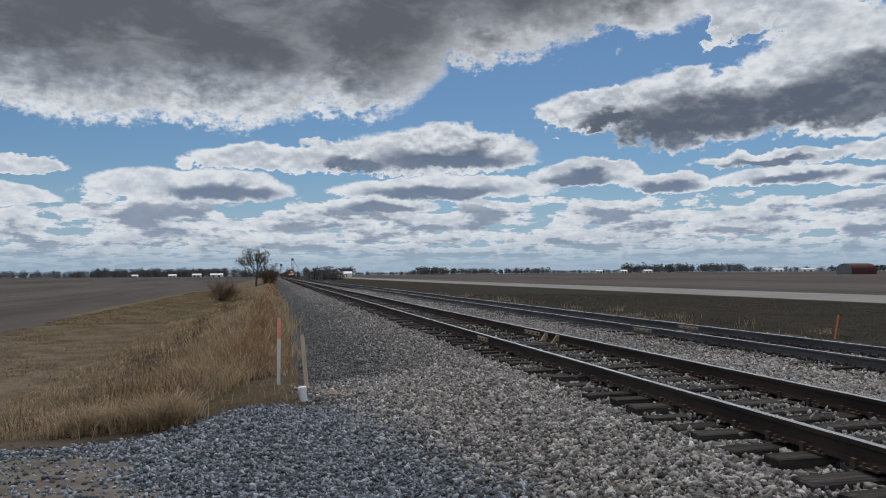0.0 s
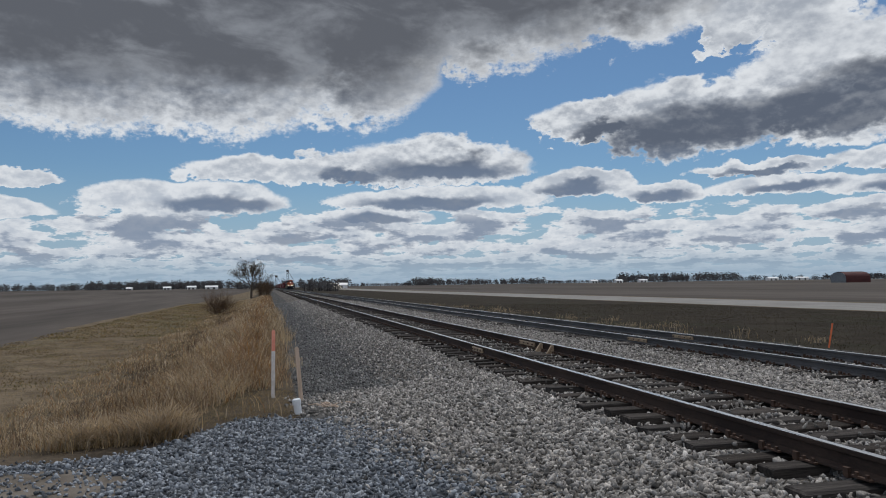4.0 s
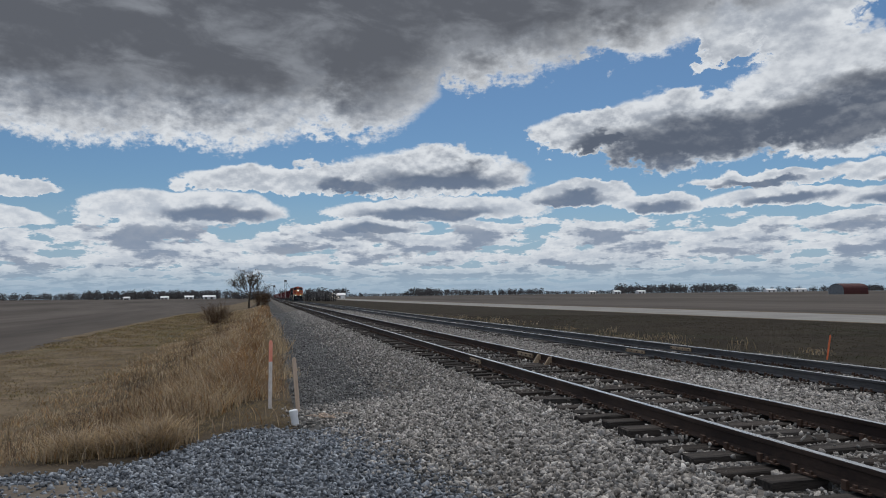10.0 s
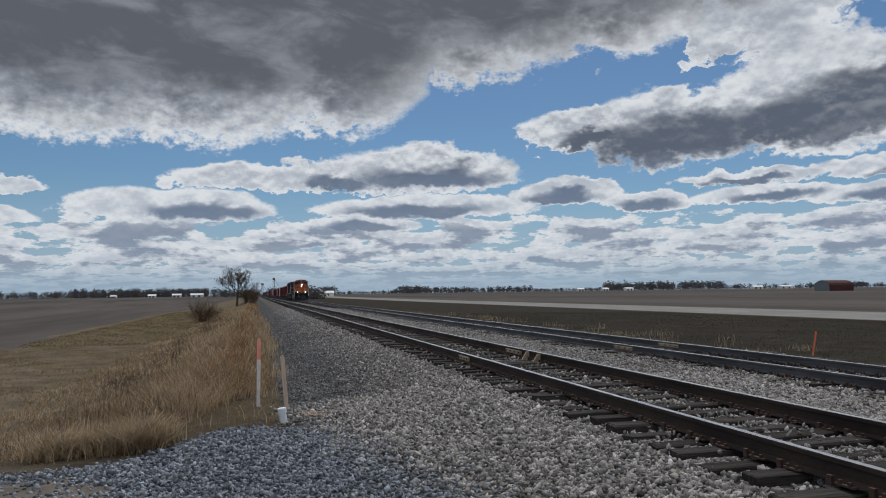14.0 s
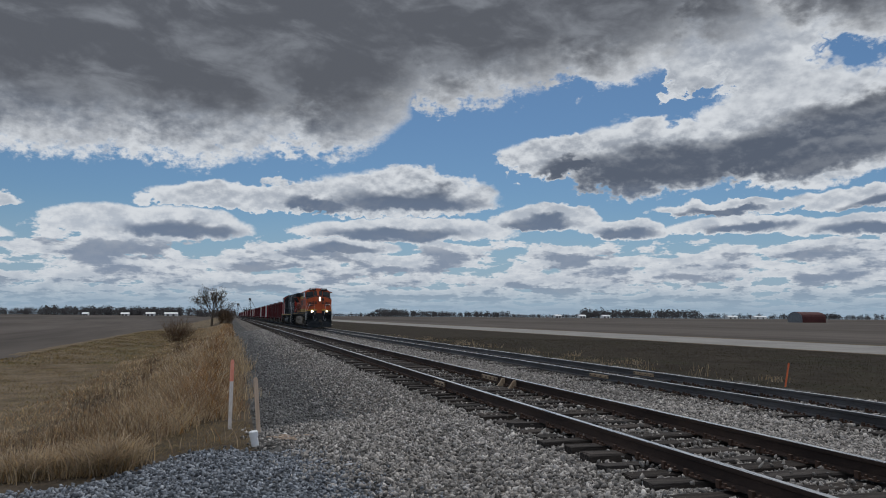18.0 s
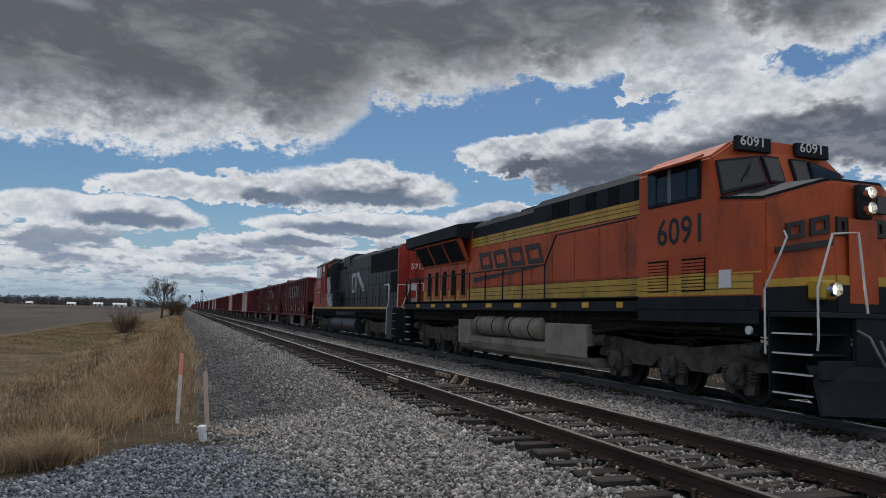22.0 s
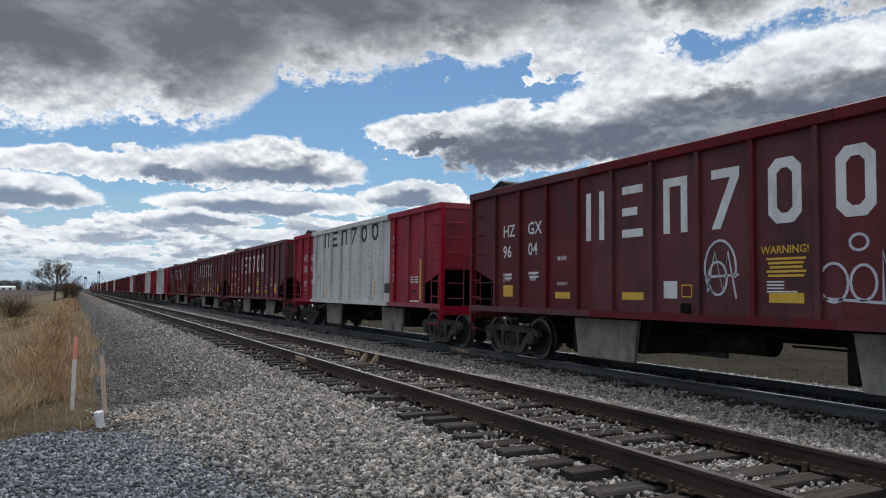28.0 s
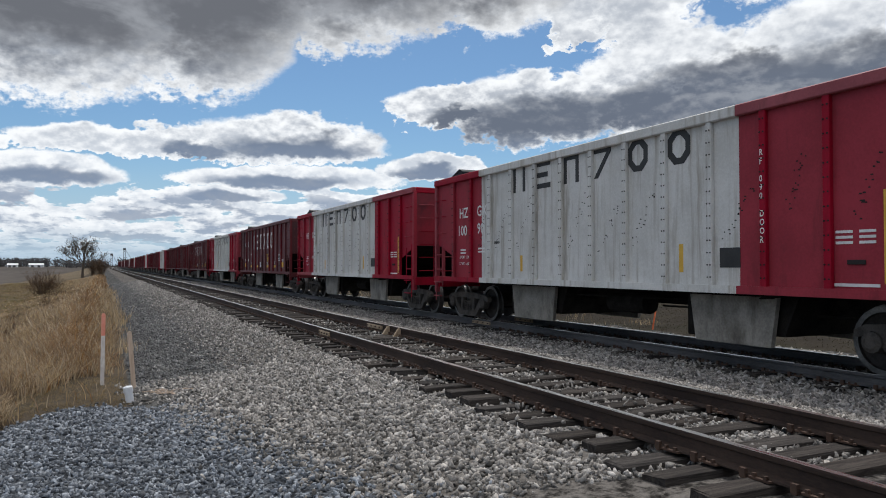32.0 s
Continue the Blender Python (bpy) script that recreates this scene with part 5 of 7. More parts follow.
def ring_x(y, z0, z1, half, cut, thick, x0, x1, slant=0.0):
    """A flat upright ring with clipped corners, on a face that looks along x; slant leans it."""
    def clipped(h, a, b, c):
        points = [(y - h, a + c), (y - h + c, a), (y + h - c, a), (y + h, a + c), (y + h, b - c), (y + h - c, b), (y - h + c, b), (y - h, b - c)]
        return [(p - slant * (q - z0), q) for p, q in points]
    outer, inner = clipped(half, z0, z1, cut), clipped(half - thick, z0 + thick, z1 - thick, max(cut - thick * 0.4, 0.01))
    bm = bmesh.new()
    rows = [[bm.verts.new((x, p, q)) for p, q in line] for x, line in ((x0, outer), (x0, inner), (x1, inner), (x1, outer))]
    for a, b in zip(rows, rows[1:] + rows[:1]):
        for i in range(8):
            j = (i + 1) % 8
            bm.faces.new((a[i], a[j], b[j], b[i]))
    bmesh.ops.recalc_face_normals(bm, faces=bm.faces[:])
    return bm


def ballast_car(white, full=True):
    """An open ballast hopper. The white one has a pale middle between crimson ends."""
    thing = new("ballast_car")
    end_paint = CRIMSON if white else MAROON
    L, W, T, S = CAR_LONG, CAR_HALF, CAR_TOP, CAR_SILL
    span = (RIBS[2] + 0.48, RIBS[10] + 0.5) if white else None

    def paint(y):
        return CAR_WHITE if white and span[0] < y < span[1] else end_paint
    for s in (-1, 1):
        x0, x1 = sorted((s * (W - 0.09), s * (W - 0.075)))
        front, back = (span if white else (5.0, 10.0))
        sheets = [("side_sheet", [(0, T - 0.1), (0, 2.06), (1.2, 1.66), (1.2, S), (front, S), (front, T - 0.1)], end_paint),
                  ("side_sheet", [(front, S), (back, S), (back, T - 0.1), (front, T - 0.1)], CAR_WHITE if white else end_paint),
                  ("side_sheet", [(back, S), (L - 1.2, S), (L - 1.2, 1.66), (L, 2.06), (L, T - 0.1), (back, T - 0.1)], end_paint)]
        for name, outline, mat in sheets:
            part(name, extrude_x(outline, x0, x1), mat, thing)
        for y0, y1, mat in ((0, front, end_paint), (front, back, CAR_WHITE if white else end_paint), (back, L, end_paint)):
            part("top_chord", boxes((*sorted((s * (W - 0.1), s * (W + 0.02))), y0, y1, T - 0.17, T), bevel=0.015), mat, thing)
            part("side_sill", boxes((*sorted((s * (W - 0.12), s * (W + 0.01))), y0, y1, S - 0.09, S + 0.03)), mat, thing)
        for y in RIBS:
            half = 0.055 if white else 0.04
            part("rib", boxes((*sorted((s * (W - 0.075), s * W)), y - half, y + half, S, T - 0.16), bevel=0.008), paint(y), thing)
            if white and full and s < 0:
                bm = bmesh.new()
                for k in range(13):
                    z = S + 0.15 + k * 0.19
                    for dy in (-0.03, 0.03):
                        disc(0.013, 0.006, "X", 6, (-W - 0.003, y + dy, z), bm=bm)
                part("rivets", bm, SOOT, thing)["kind"] = "stuff"
        for y in (0.05, L - 0.05):
            part("corner_post", boxes((*sorted((s * (W - 0.12), s * (W - 0.01))), y - 0.06, y + 0.06, S - 0.4, T - 0.1)), end_paint, thing)
        for y, d in ((0, 1), (L, -1)):
            rungs = [[(s * (W + 0.02), y + d * 0.12, z), (s * (W + 0.07), y + d * 0.12, z), (s * (W + 0.07), y + d * 0.55, z), (s * (W + 0.02), y + d * 0.55, z)] for z in (0.62, 1.0)]
            rungs += [[(s * W, y + d * 0.12, 0.5), (s * W, y + d * 0.12, 2.1)], [(s * W, y + d * 0.55, 0.9), (s * W, y + d * 0.55, 2.0)], [(s * W, y + d * 0.12, 1.35), (s * W, y + d * 0.55, 1.35)], [(s * W, y + d * 0.12, 1.75), (s * W, y + d * 0.55, 1.75)]]
            part("ladder", rods(rungs, 0.016, 5), end_paint, thing)
            if full:
                for z in (2.35, 2.8, 3.25):
                    part("grab_iron", rods([[(s * (W - 0.08), y + d * 0.12, z), (s * (W + 0.04), y + d * 0.12, z), (s * (W + 0.04), y + d * 0.6, z), (s * (W - 0.08), y + d * 0.6, z)]], 0.013, 5), end_paint, thing)
        for y0, y1 in ((3.3, 5.05), (9.1, 10.95)):
            x2, x3 = sorted((s * 1.12, s * 1.2))
            gate = part("discharge_gate", extrude_x([(y0, 0.98), (y1, 0.98), (y1 - 0.12, 0.24), (y0 + 0.12, 0.24)], x2, x3), GATE_STEEL, thing, "dust-coated steel discharge gate")
            if full:
                part("gate_arm", boxes((*sorted((s * 0.5, s * 1.12)), y1 - 0.02, y1 + 0.16, 0.3, 0.95), bevel=0.02), STEEL_DARK, gate)
    for y, d in ((0.0, 1), (L, -1)):
        part("end_wall", boxes((-W + 0.09, W - 0.09, *sorted((y + d * 0.02, y + d * 0.05)), 2.06, T - 0.08)), CRIMSON_END if white else MAROON_END, thing, "sooty end sheet")
        part("end_chord", boxes((-W + 0.1, W - 0.1, *sorted((y - d * 0.02, y + d * 0.1)), T - 0.17, T), bevel=0.015), end_paint, thing)
        part("slope_sheet", extrude_x([(y + d * 0.03, 2.06), (y + d * 0.06, 2.06), (y + d * 3.4, 0.98), (y + d * 3.37, 0.96)], -W + 0.1, W - 0.1), STEEL_DARK, thing)
        for x in (-0.55, 0.55):
            part("end_post", boxes((x - 0.05, x + 0.05, *sorted((y - d * 0.02, y + d * 0.03)), 0.95, T - 0.15)), end_paint, thing)
        part("end_sill", boxes((-W + 0.05, W - 0.05, *sorted((y - d * 0.05, y + d * 0.2)), 0.86, 1.1), bevel=0.01), end_paint, thing)
        coupler(thing, y - d * 0.05, -d)
        if full:
            for z in (1.3, 1.7, 2.1, 2.5, 2.9, 3.3):
                part("end_rung", rods([[(-1.35, y, z), (-1.35, y - d * 0.08, z), (-0.9, y - d * 0.08, z), (-0.9, y, z)]], 0.014, 5), end_paint, thing)
            part("end_stile", rods([[(-0.9, y - d * 0.06, 1.1), (-0.9, y - d * 0.06, 2.2)]], 0.014, 5), end_paint, thing)
    part("center_sill", boxes((-0.22, 0.22, 0.1, L - 0.1, 0.72, 1.08)), STEEL_DARK, thing)
    part("hopper_bay", extrude_x([(3.0, 1.1), (5.3, 1.1), (5.0, 0.4), (3.3, 0.4)], -1.05, 1.05), STEEL_DARK, thing)
    part("hopper_bay", extrude_x([(8.8, 1.1), (11.1, 1.1), (10.8, 0.4), (9.1, 0.4)], -1.05, 1.05), STEEL_DARK, thing)
    part("floor_pan", boxes((-W + 0.12, W - 0.12, 1.2, L - 1.2, 1.02, 1.1)), STEEL_DARK, thing)
    part("air_reservoir", disc(0.2, 0.55, "Y", 16, (-0.6, 7.3, 0.72)), STEEL_DARK, thing)
    part("brake_rod", rods([[(-0.75, 5.4, 0.85), (-0.75, 9.6, 0.82)], [(-0.5, 2.2, 0.7), (-0.5, 6.5, 0.7)]], 0.02, 5), STEEL_DARK, thing)
    cover = part("solar_cover", extrude_x([(L - 0.98, T - 0.02), (L - 0.1, T - 0.02), (L - 0.1, T + 0.03), (L - 0.8, T + 0.26), (L - 0.96, T + 0.2)], -1.15, -0.45), LOCO_BLACK, thing, "black pitched cover over the gate controls")
    part("solar_panel", extrude_x([(L - 0.14, T + 0.05), (L - 0.13, T + 0.062), (L - 0.78, T + 0.274), (L - 0.79, T + 0.262)], -1.17, -0.43), GREY_STEEL, cover, "grey sloping panel")
    part("ballast_load", extrude_y([(-1.4, 2.4), (1.4, 2.4), (0.6, 3.3), (-0.6, 3.3)], 1.2, L - 1.2), STEEL_DARK, thing)
    for y in (1.05, L - 1.05):
        freight_truck(thing, y)
    if not full:
        return thing
    # painted markings on the side towards the first track: plain blocks stand for the owner's name
    x = -(W - 0.075) - 0.006
    rib_bays = [(a + b) / 2 for a, b in zip(RIBS, RIBS[1:])]
    half, thick, z0, z1 = (0.265, 0.14, 2.44, 3.34) if not white else (0.26, 0.105, 3.12, 3.7)
    ink = LETTER_BLACK if white else LETTER_WHITE
    for k in range(6):
        y = rib_bays[8 - k] + (0.2 if white else 0.0)
        a, b, t2 = y - half, y + half, thick
        bars = {0: [(a, a + t2, z0, z1), (b - t2, b, z0, z1)], 1: [(a, b, z0, z0 + t2), (a, b, z1 - t2, z1), (a + t2, b, (z0 + z1 - t2) / 2, (z0 + z1 + t2) / 2)],
                2: [(b - t2, b, z0, z1), (a, a + t2, z0, z1), (a + t2, b - t2, z1 - t2, z1)], 3: [(a, b, z1 - t2, z1)]}.get(k, [])
        for bar in bars:
            part("lettering_bar", boxes((x - 0.002, x + 0.006, *bar)), ink, thing, "plain painted bar where the owner's name stands")
        if k == 3:
            part("lettering_bar", extrude_x([(a + t2 * 1.2, z1 - t2), (a, z1 - t2), (b - t2 * 1.2, z0), (b, z0)], x - 0.002, x + 0.006), ink, thing, "plain slanted bar where the owner's name stands")
        if not bars:
            part("lettering_ring", ring_x(y, z0, z1, half, 0.13 if not white else 0.15, thick, x - 0.002, x + 0.006), ink, thing, "plain painted ring where the owner's name stands")

    def decal(name, y, z, w, h, mat, label=""):
        return part(name, boxes((x - 0.002, x + 0.006, y - w / 2, y + w / 2, z - h / 2, z + h / 2)), mat, thing, label)
    far = [b for b in rib_bays[::-1]]       # bays counted from the far end
    words("HZ", 0.37, LETTER_WHITE, thing, on_left(x - 0.003, far[0] + 0.22, 2.63)), words("GX", 0.37, LETTER_WHITE, thing, on_left(x - 0.003, far[1] + 0.24, 2.63))
    for z in (1.86, 1.78):
        decal("small_print", far[0], z, 0.3, 0.04, LETTER_WHITE), decal("small_print", far[1], z + 0.02, 0.34, 0.04, LETTER_WHITE)
    if not white:
        words("LD LMT", 0.1, LETTER_WHITE, thing, on_left(x - 0.003, far[0] + 0.2, 1.8)), words("LT WT", 0.1, LETTER_WHITE, thing, on_left(x - 0.003, far[0] + 0.2, 1.69))
        words("189000", 0.1, LETTER_WHITE, thing, on_left(x - 0.003, far[1] + 0.22, 1.82)), words("74000", 0.1, LETTER_WHITE, thing, on_left(x - 0.003, far[1] + 0.16, 1.7))
        words("MWB", 0.13, LETTER_WHITE, thing, on_left(x - 0.003, far[2] + 0.17, 2.08))
        words("DOOR 3", 0.09, LETTER_WHITE, thing, on_left(x - 0.003, far[2] + 0.18, 1.6))
        for y, w, z, h in ((far[0] + 0.0, 0.4, 1.5, 0.25), (far[2], 0.5, 1.42, 0.13), (far[4], 0.55, 1.42, 0.13), (far[7], 0.55, 1.42, 0.14), (far[9] + 0.2, 0.42, 1.42, 0.13), (rib_bays[0] + 0.3, 0.38, 1.52, 0.27)):
            decal("yellow_label", y, z, w, h, LABEL_YELLOW, "yellow reflective label")
        words("DOOR 4", 0.09, LETTER_WHITE, thing, on_left(x - 0.003, far[9] + 0.38, 1.6)), words("RF-600", 0.08, LETTER_WHITE, thing, on_left(x - 0.003, far[9] + 0.36, 1.51))
        decal("data_plate", far[5] + 0.12, 1.53, 0.3, 0.28, LETTER_WHITE, "white data plate")
        frame_ = decal("data_plate", far[5] - 0.24, 1.51, 0.22, 0.2, LABEL_YELLOW, "yellow framed plate")
        part("placard", boxes((x - 0.006, x - 0.002, far[5] - 0.33, far[5] - 0.15, 1.43, 1.59)), MAROON, frame_)
        part("latch_box", boxes((-CAR_HALF, x, far[5] - 0.33, far[5] - 0.15, 1.16, 1.32), bevel=0.02), STEEL_DARK, thing, "small dark latch box")
        words("WARNING!", 0.15, LABEL_YELLOW, thing, on_left(x - 0.003, far[7] + 0.4, 2.0), "yellow warning lettering")
        for k in range(5):
            decal("small_print", far[7], 1.955 - k * 0.058, 0.62 - 0.05 * (k % 3), 0.034, LABEL_YELLOW)
        for k in range(4):
            decal("small_print", far[7] + 0.17 - 0.1 * (k == 3), 1.64 - k * 0.045, 0.28 + 0.2 * (k == 3), 0.022, LETTER_WHITE)
        plate = decal("data_plate", rib_bays[1] + 0.1, 1.9, 0.36, 0.36, LETTER_WHITE, "black placard with a white border")
        part("placard", boxes((x - 0.006, x - 0.002, rib_bays[1] - 0.055, rib_bays[1] + 0.255, 1.77, 2.055)), LETTER_BLACK, plate)
        for dy, dz, w, h in ((0.17, 1.97, 0.09, 0.05), (0.17, 1.83, 0.09, 0.03), (0.03, 1.83, 0.1, 0.03)):
            part("small_print", boxes((x - 0.009, x - 0.006, rib_bays[1] + dy - w / 2, rib_bays[1] + dy + w / 2, dz, dz + h)), LETTER_WHITE, plate)
        part("bracket", boxes((x - 0.02, x, rib_bays[1] - 0.02, rib_bays[1] + 0.16, 1.42, 1.47), bevel=0.004), SOOT, thing, "small dark bracket")
        for k in range(3):
            decal("small_print", rib_bays[0] + 0.3, 1.78 - k * 0.05, 0.4, 0.024, LETTER_WHITE)
        decal("small_print", rib_bays[0] + 0.3, 1.34, 0.24, 0.024, LETTER_WHITE)
    else:
        for y, z, h in ((10.04, 1.5, 0.36), (7.35, 1.56, 0.34), (4.94, 1.57, 0.46), (1.42, 1.8, 1.15)):
            decal("yellow_label", y, z, 0.09, h, LABEL_YELLOW, "yellow reflective strip")
        words("LD LMT  224200", 0.1, LETTER_WHITE, thing, on_left(x - 0.003, far[0] + 0.2, 1.62)), words("LT WT  61800", 0.1, LETTER_WHITE, thing, on_left(x - 0.003, far[0] + 0.2, 1.45))
        # rows of chips beaten through the sheets by the load
        r, bm = random.Random(3), bmesh.new()
        for yc, zc, dy, dz in ((rib_bays[4], 2.95, 0.75, -1.2), (rib_bays[5], 1.7, -0.6, 0.9), (rib_bays[6], 2.85, 0.7, -1.1), (rib_bays[8], 1.8, -0.7, 1.2), (rib_bays[9], 2.9, 0.7, -1.1), (rib_bays[2], 1.8, -0.6, 0.8), (rib_bays[0], 2.9, 0.35, -1.0), (rib_bays[1], 2.2, -0.3, 0.8), (rib_bays[10], 2.7, 0.3, -0.8)):
            for i in range(20):
                f = r.random()
                y_, z_ = yc - dy / 2 + dy * f + r.uniform(-0.08, 0.08), zc + dz * f + r.uniform(-0.04, 0.04)
                w = r.uniform(0.012, 0.026)
                vs = [bm.verts.new(p) for p in ((x - 0.003, y_ - w, z_ - 0.008), (x - 0.003, y_ + w, z_ - 0.006), (x - 0.003, y_ + w * 0.6, z_ + 0.012), (x - 0.003, y_ - w * 0.8, z_ + 0.01))]
                bm.faces.new(vs)
        part("paint_chips", bm, SOOT, thing, "dark chips in the paint")["kind"] = "stuff"
        words("MWB", 0.11, LETTER_BLACK, thing, on_left(x - 0.003, far[2] + 0.35, 1.95))
        decal("data_plate", 3.9, 1.57, 0.4, 0.3, LETTER_BLACK, "black placard")
        for k in range(3):
            decal("small_print", 2.0, 1.88 - k * 0.07, 0.24, 0.035, LETTER_WHITE), decal("small_print", 1.68, 1.88 - k * 0.07, 0.22, 0.035, LETTER_WHITE)
        decal("small_print", 1.9, 1.2, 0.75, 0.04, LETTER_WHITE)
        part("bracket", boxes((x - 0.02, x, 1.7, 1.95, 1.46, 1.52), bevel=0.004), SOOT, thing, "small dark bracket")
    return thing


maroon_car, white_car = ballast_car(False), ballast_car(True)
maroon_far, white_far = ballast_car(False, False), ballast_car(True, False)
WHITE_CARS = {4, 6, 10, 11, 13, 17, 20, 24, 27, 31, 34}
CAR_NUMBERS = {3: "9502", 4: "10277", 5: "9604", 6: "10302", 7: "9540", 8: "9600", 9: "9603", 10: "10090"}
MAROON_LABEL = "maroon open ballast hopper car with pale block lettering"
WHITE_LABEL = "crimson ballast hopper car with a dirty white middle"
tagged(maroon_car, MAROON_LABEL, "freight car", "ballast cars of the train"), tagged(white_car, WHITE_LABEL, "freight car", "ballast cars of the train")
tagged(maroon_far, MAROON_LABEL, "freight car", "ballast cars of the train"), tagged(white_far, WHITE_LABEL, "freight car", "ballast cars of the train")
CARS = {}
TRAIN_X, TRAIN_Z, TRAIN_START, TRAIN_SPEED, PITCH, FIRST_CAR = 5.9, -0.15, 450.0, 20.0, 16.3, 27.8
for k in range(1, 41):
    base = (white_car if k in WHITE_CARS else maroon_car) if k <= 14 else (white_far if k in WHITE_CARS else maroon_far)
    used = any(base is c for c in CARS.values())
    CARS[k] = copy_thing(base, pose(TRAIN_X, TRAIN_START + FIRST_CAR + PITCH * k, TRAIN_Z)) if used else base
for k, number in CAR_NUMBERS.items():
    x, far0, far1 = -(CAR_HALF - 0.075) - 0.009, RIBS[12] - 0.515, RIBS[11] - 0.515
    half = 2 if len(number) == 4 else 3
    words(number[:half], 0.37, LETTER_WHITE, CARS[k], on_left(x, far0 + 0.22 + 0.1 * (half - 2), 2.17), wide=1.0)
    words(number[half:], 0.37, LETTER_WHITE, CARS[k], on_left(x, far1 + 0.22, 2.19), wide=1.0)
    y = RIBS[2]
    for i, letter in enumerate("RF " + number[-3:] + " DOOR"):
        if letter != " ":
            words(letter, 0.13, LETTER_WHITE, CARS[k], on_left(-CAR_HALF - 0.004, y + 0.04, 3.0 - i * 0.125), wide=0.8)


def loop(cy, cz, ry, rz, a0, a1, count=14):
    return [(cy + ry * math.cos(radians(a0 + (a1 - a0) * i / count)), cz + rz * math.sin(radians(a0 + (a1 - a0) * i / count))) for i in range(count + 1)]


def sprayed(k, y, strokes, mat=SPRAY, width=0.035):
    for points in strokes:
        ribbon([(y + a, b) for a, b in points], width, mat, CARS[k], "sprayed_stroke", "pale sprayed paint stroke", -(CAR_HALF - 0.075) - 0.007)


sprayed(5, 6.95, [loop(0, 1.85, 0.3, 0.42, -60, 200), loop(0.05, 1.7, 0.18, 0.25, 0, 360), [(0.25, 1.5), (0.1, 2.1), (-0.05, 1.5), (-0.15, 2.1), (-0.3, 1.4)], [(-0.35, 1.75), (0.3, 1.72)]])
sprayed(5, 4.75, [loop(0.35, 1.62, 0.2, 0.25, 30, 330), loop(-0.05, 1.62, 0.17, 0.22, 0, 360), [(-0.3, 1.4), (-0.3, 2.0), (-0.45, 1.4), (-0.5, 1.95)], [(0.5, 1.42), (-0.55, 1.36)], loop(0.0, 2.12, 0.12, 0.1, 0, 360)])
sprayed(8, 4.85, [loop(0, 1.9, 0.36, 0.4, 60, 330), loop(0, 1.5, 0.4, 0.32, -160, 130), [(-0.1, 1.7), (-0.4, 1.65)], loop(0.02, 1.75, 0.25, 0.2, 90, 300)], width=0.06)
sprayed(8, 12.6, [[(0.2, 1.5), (0.25, 2.0), (0.0, 2.1)], loop(0, 1.75, 0.12, 0.15, 0, 360), [(-0.15, 1.5), (-0.2, 2.1)]])
sprayed(9, 14.2, [loop(0.1, 2.9, 0.14, 0.18, 0, 360), [(-0.1, 3.1), (-0.1, 2.7), (-0.25, 3.1)], [(0.3, 2.6), (0.2, 2.65), (0.1, 2.6), (0, 2.65), (-0.1, 2.6), (-0.25, 2.66)]], width=0.03)
sprayed(2, 9.0, [loop(0.8, 1.75, 0.4, 0.4, 40, 330), loop(-0.2, 1.7, 0.35, 0.35, 0, 360), [(-0.8, 1.4), (-0.9, 2.1), (-1.2, 1.4), (-1.3, 2.1)], [(1.4, 1.35), (-1.5, 1.35)]], width=0.12)
sprayed(3, 9.6, [loop(0, 1.9, 0.5, 0.35, 20, 320), [(-0.7, 1.5), (-0.9, 2.1), (-1.1, 1.6)], [(-1.6, 1.5), (-1.6, 2.0), (-1.9, 1.9)]], SPRAY_BLUE, 0.1)


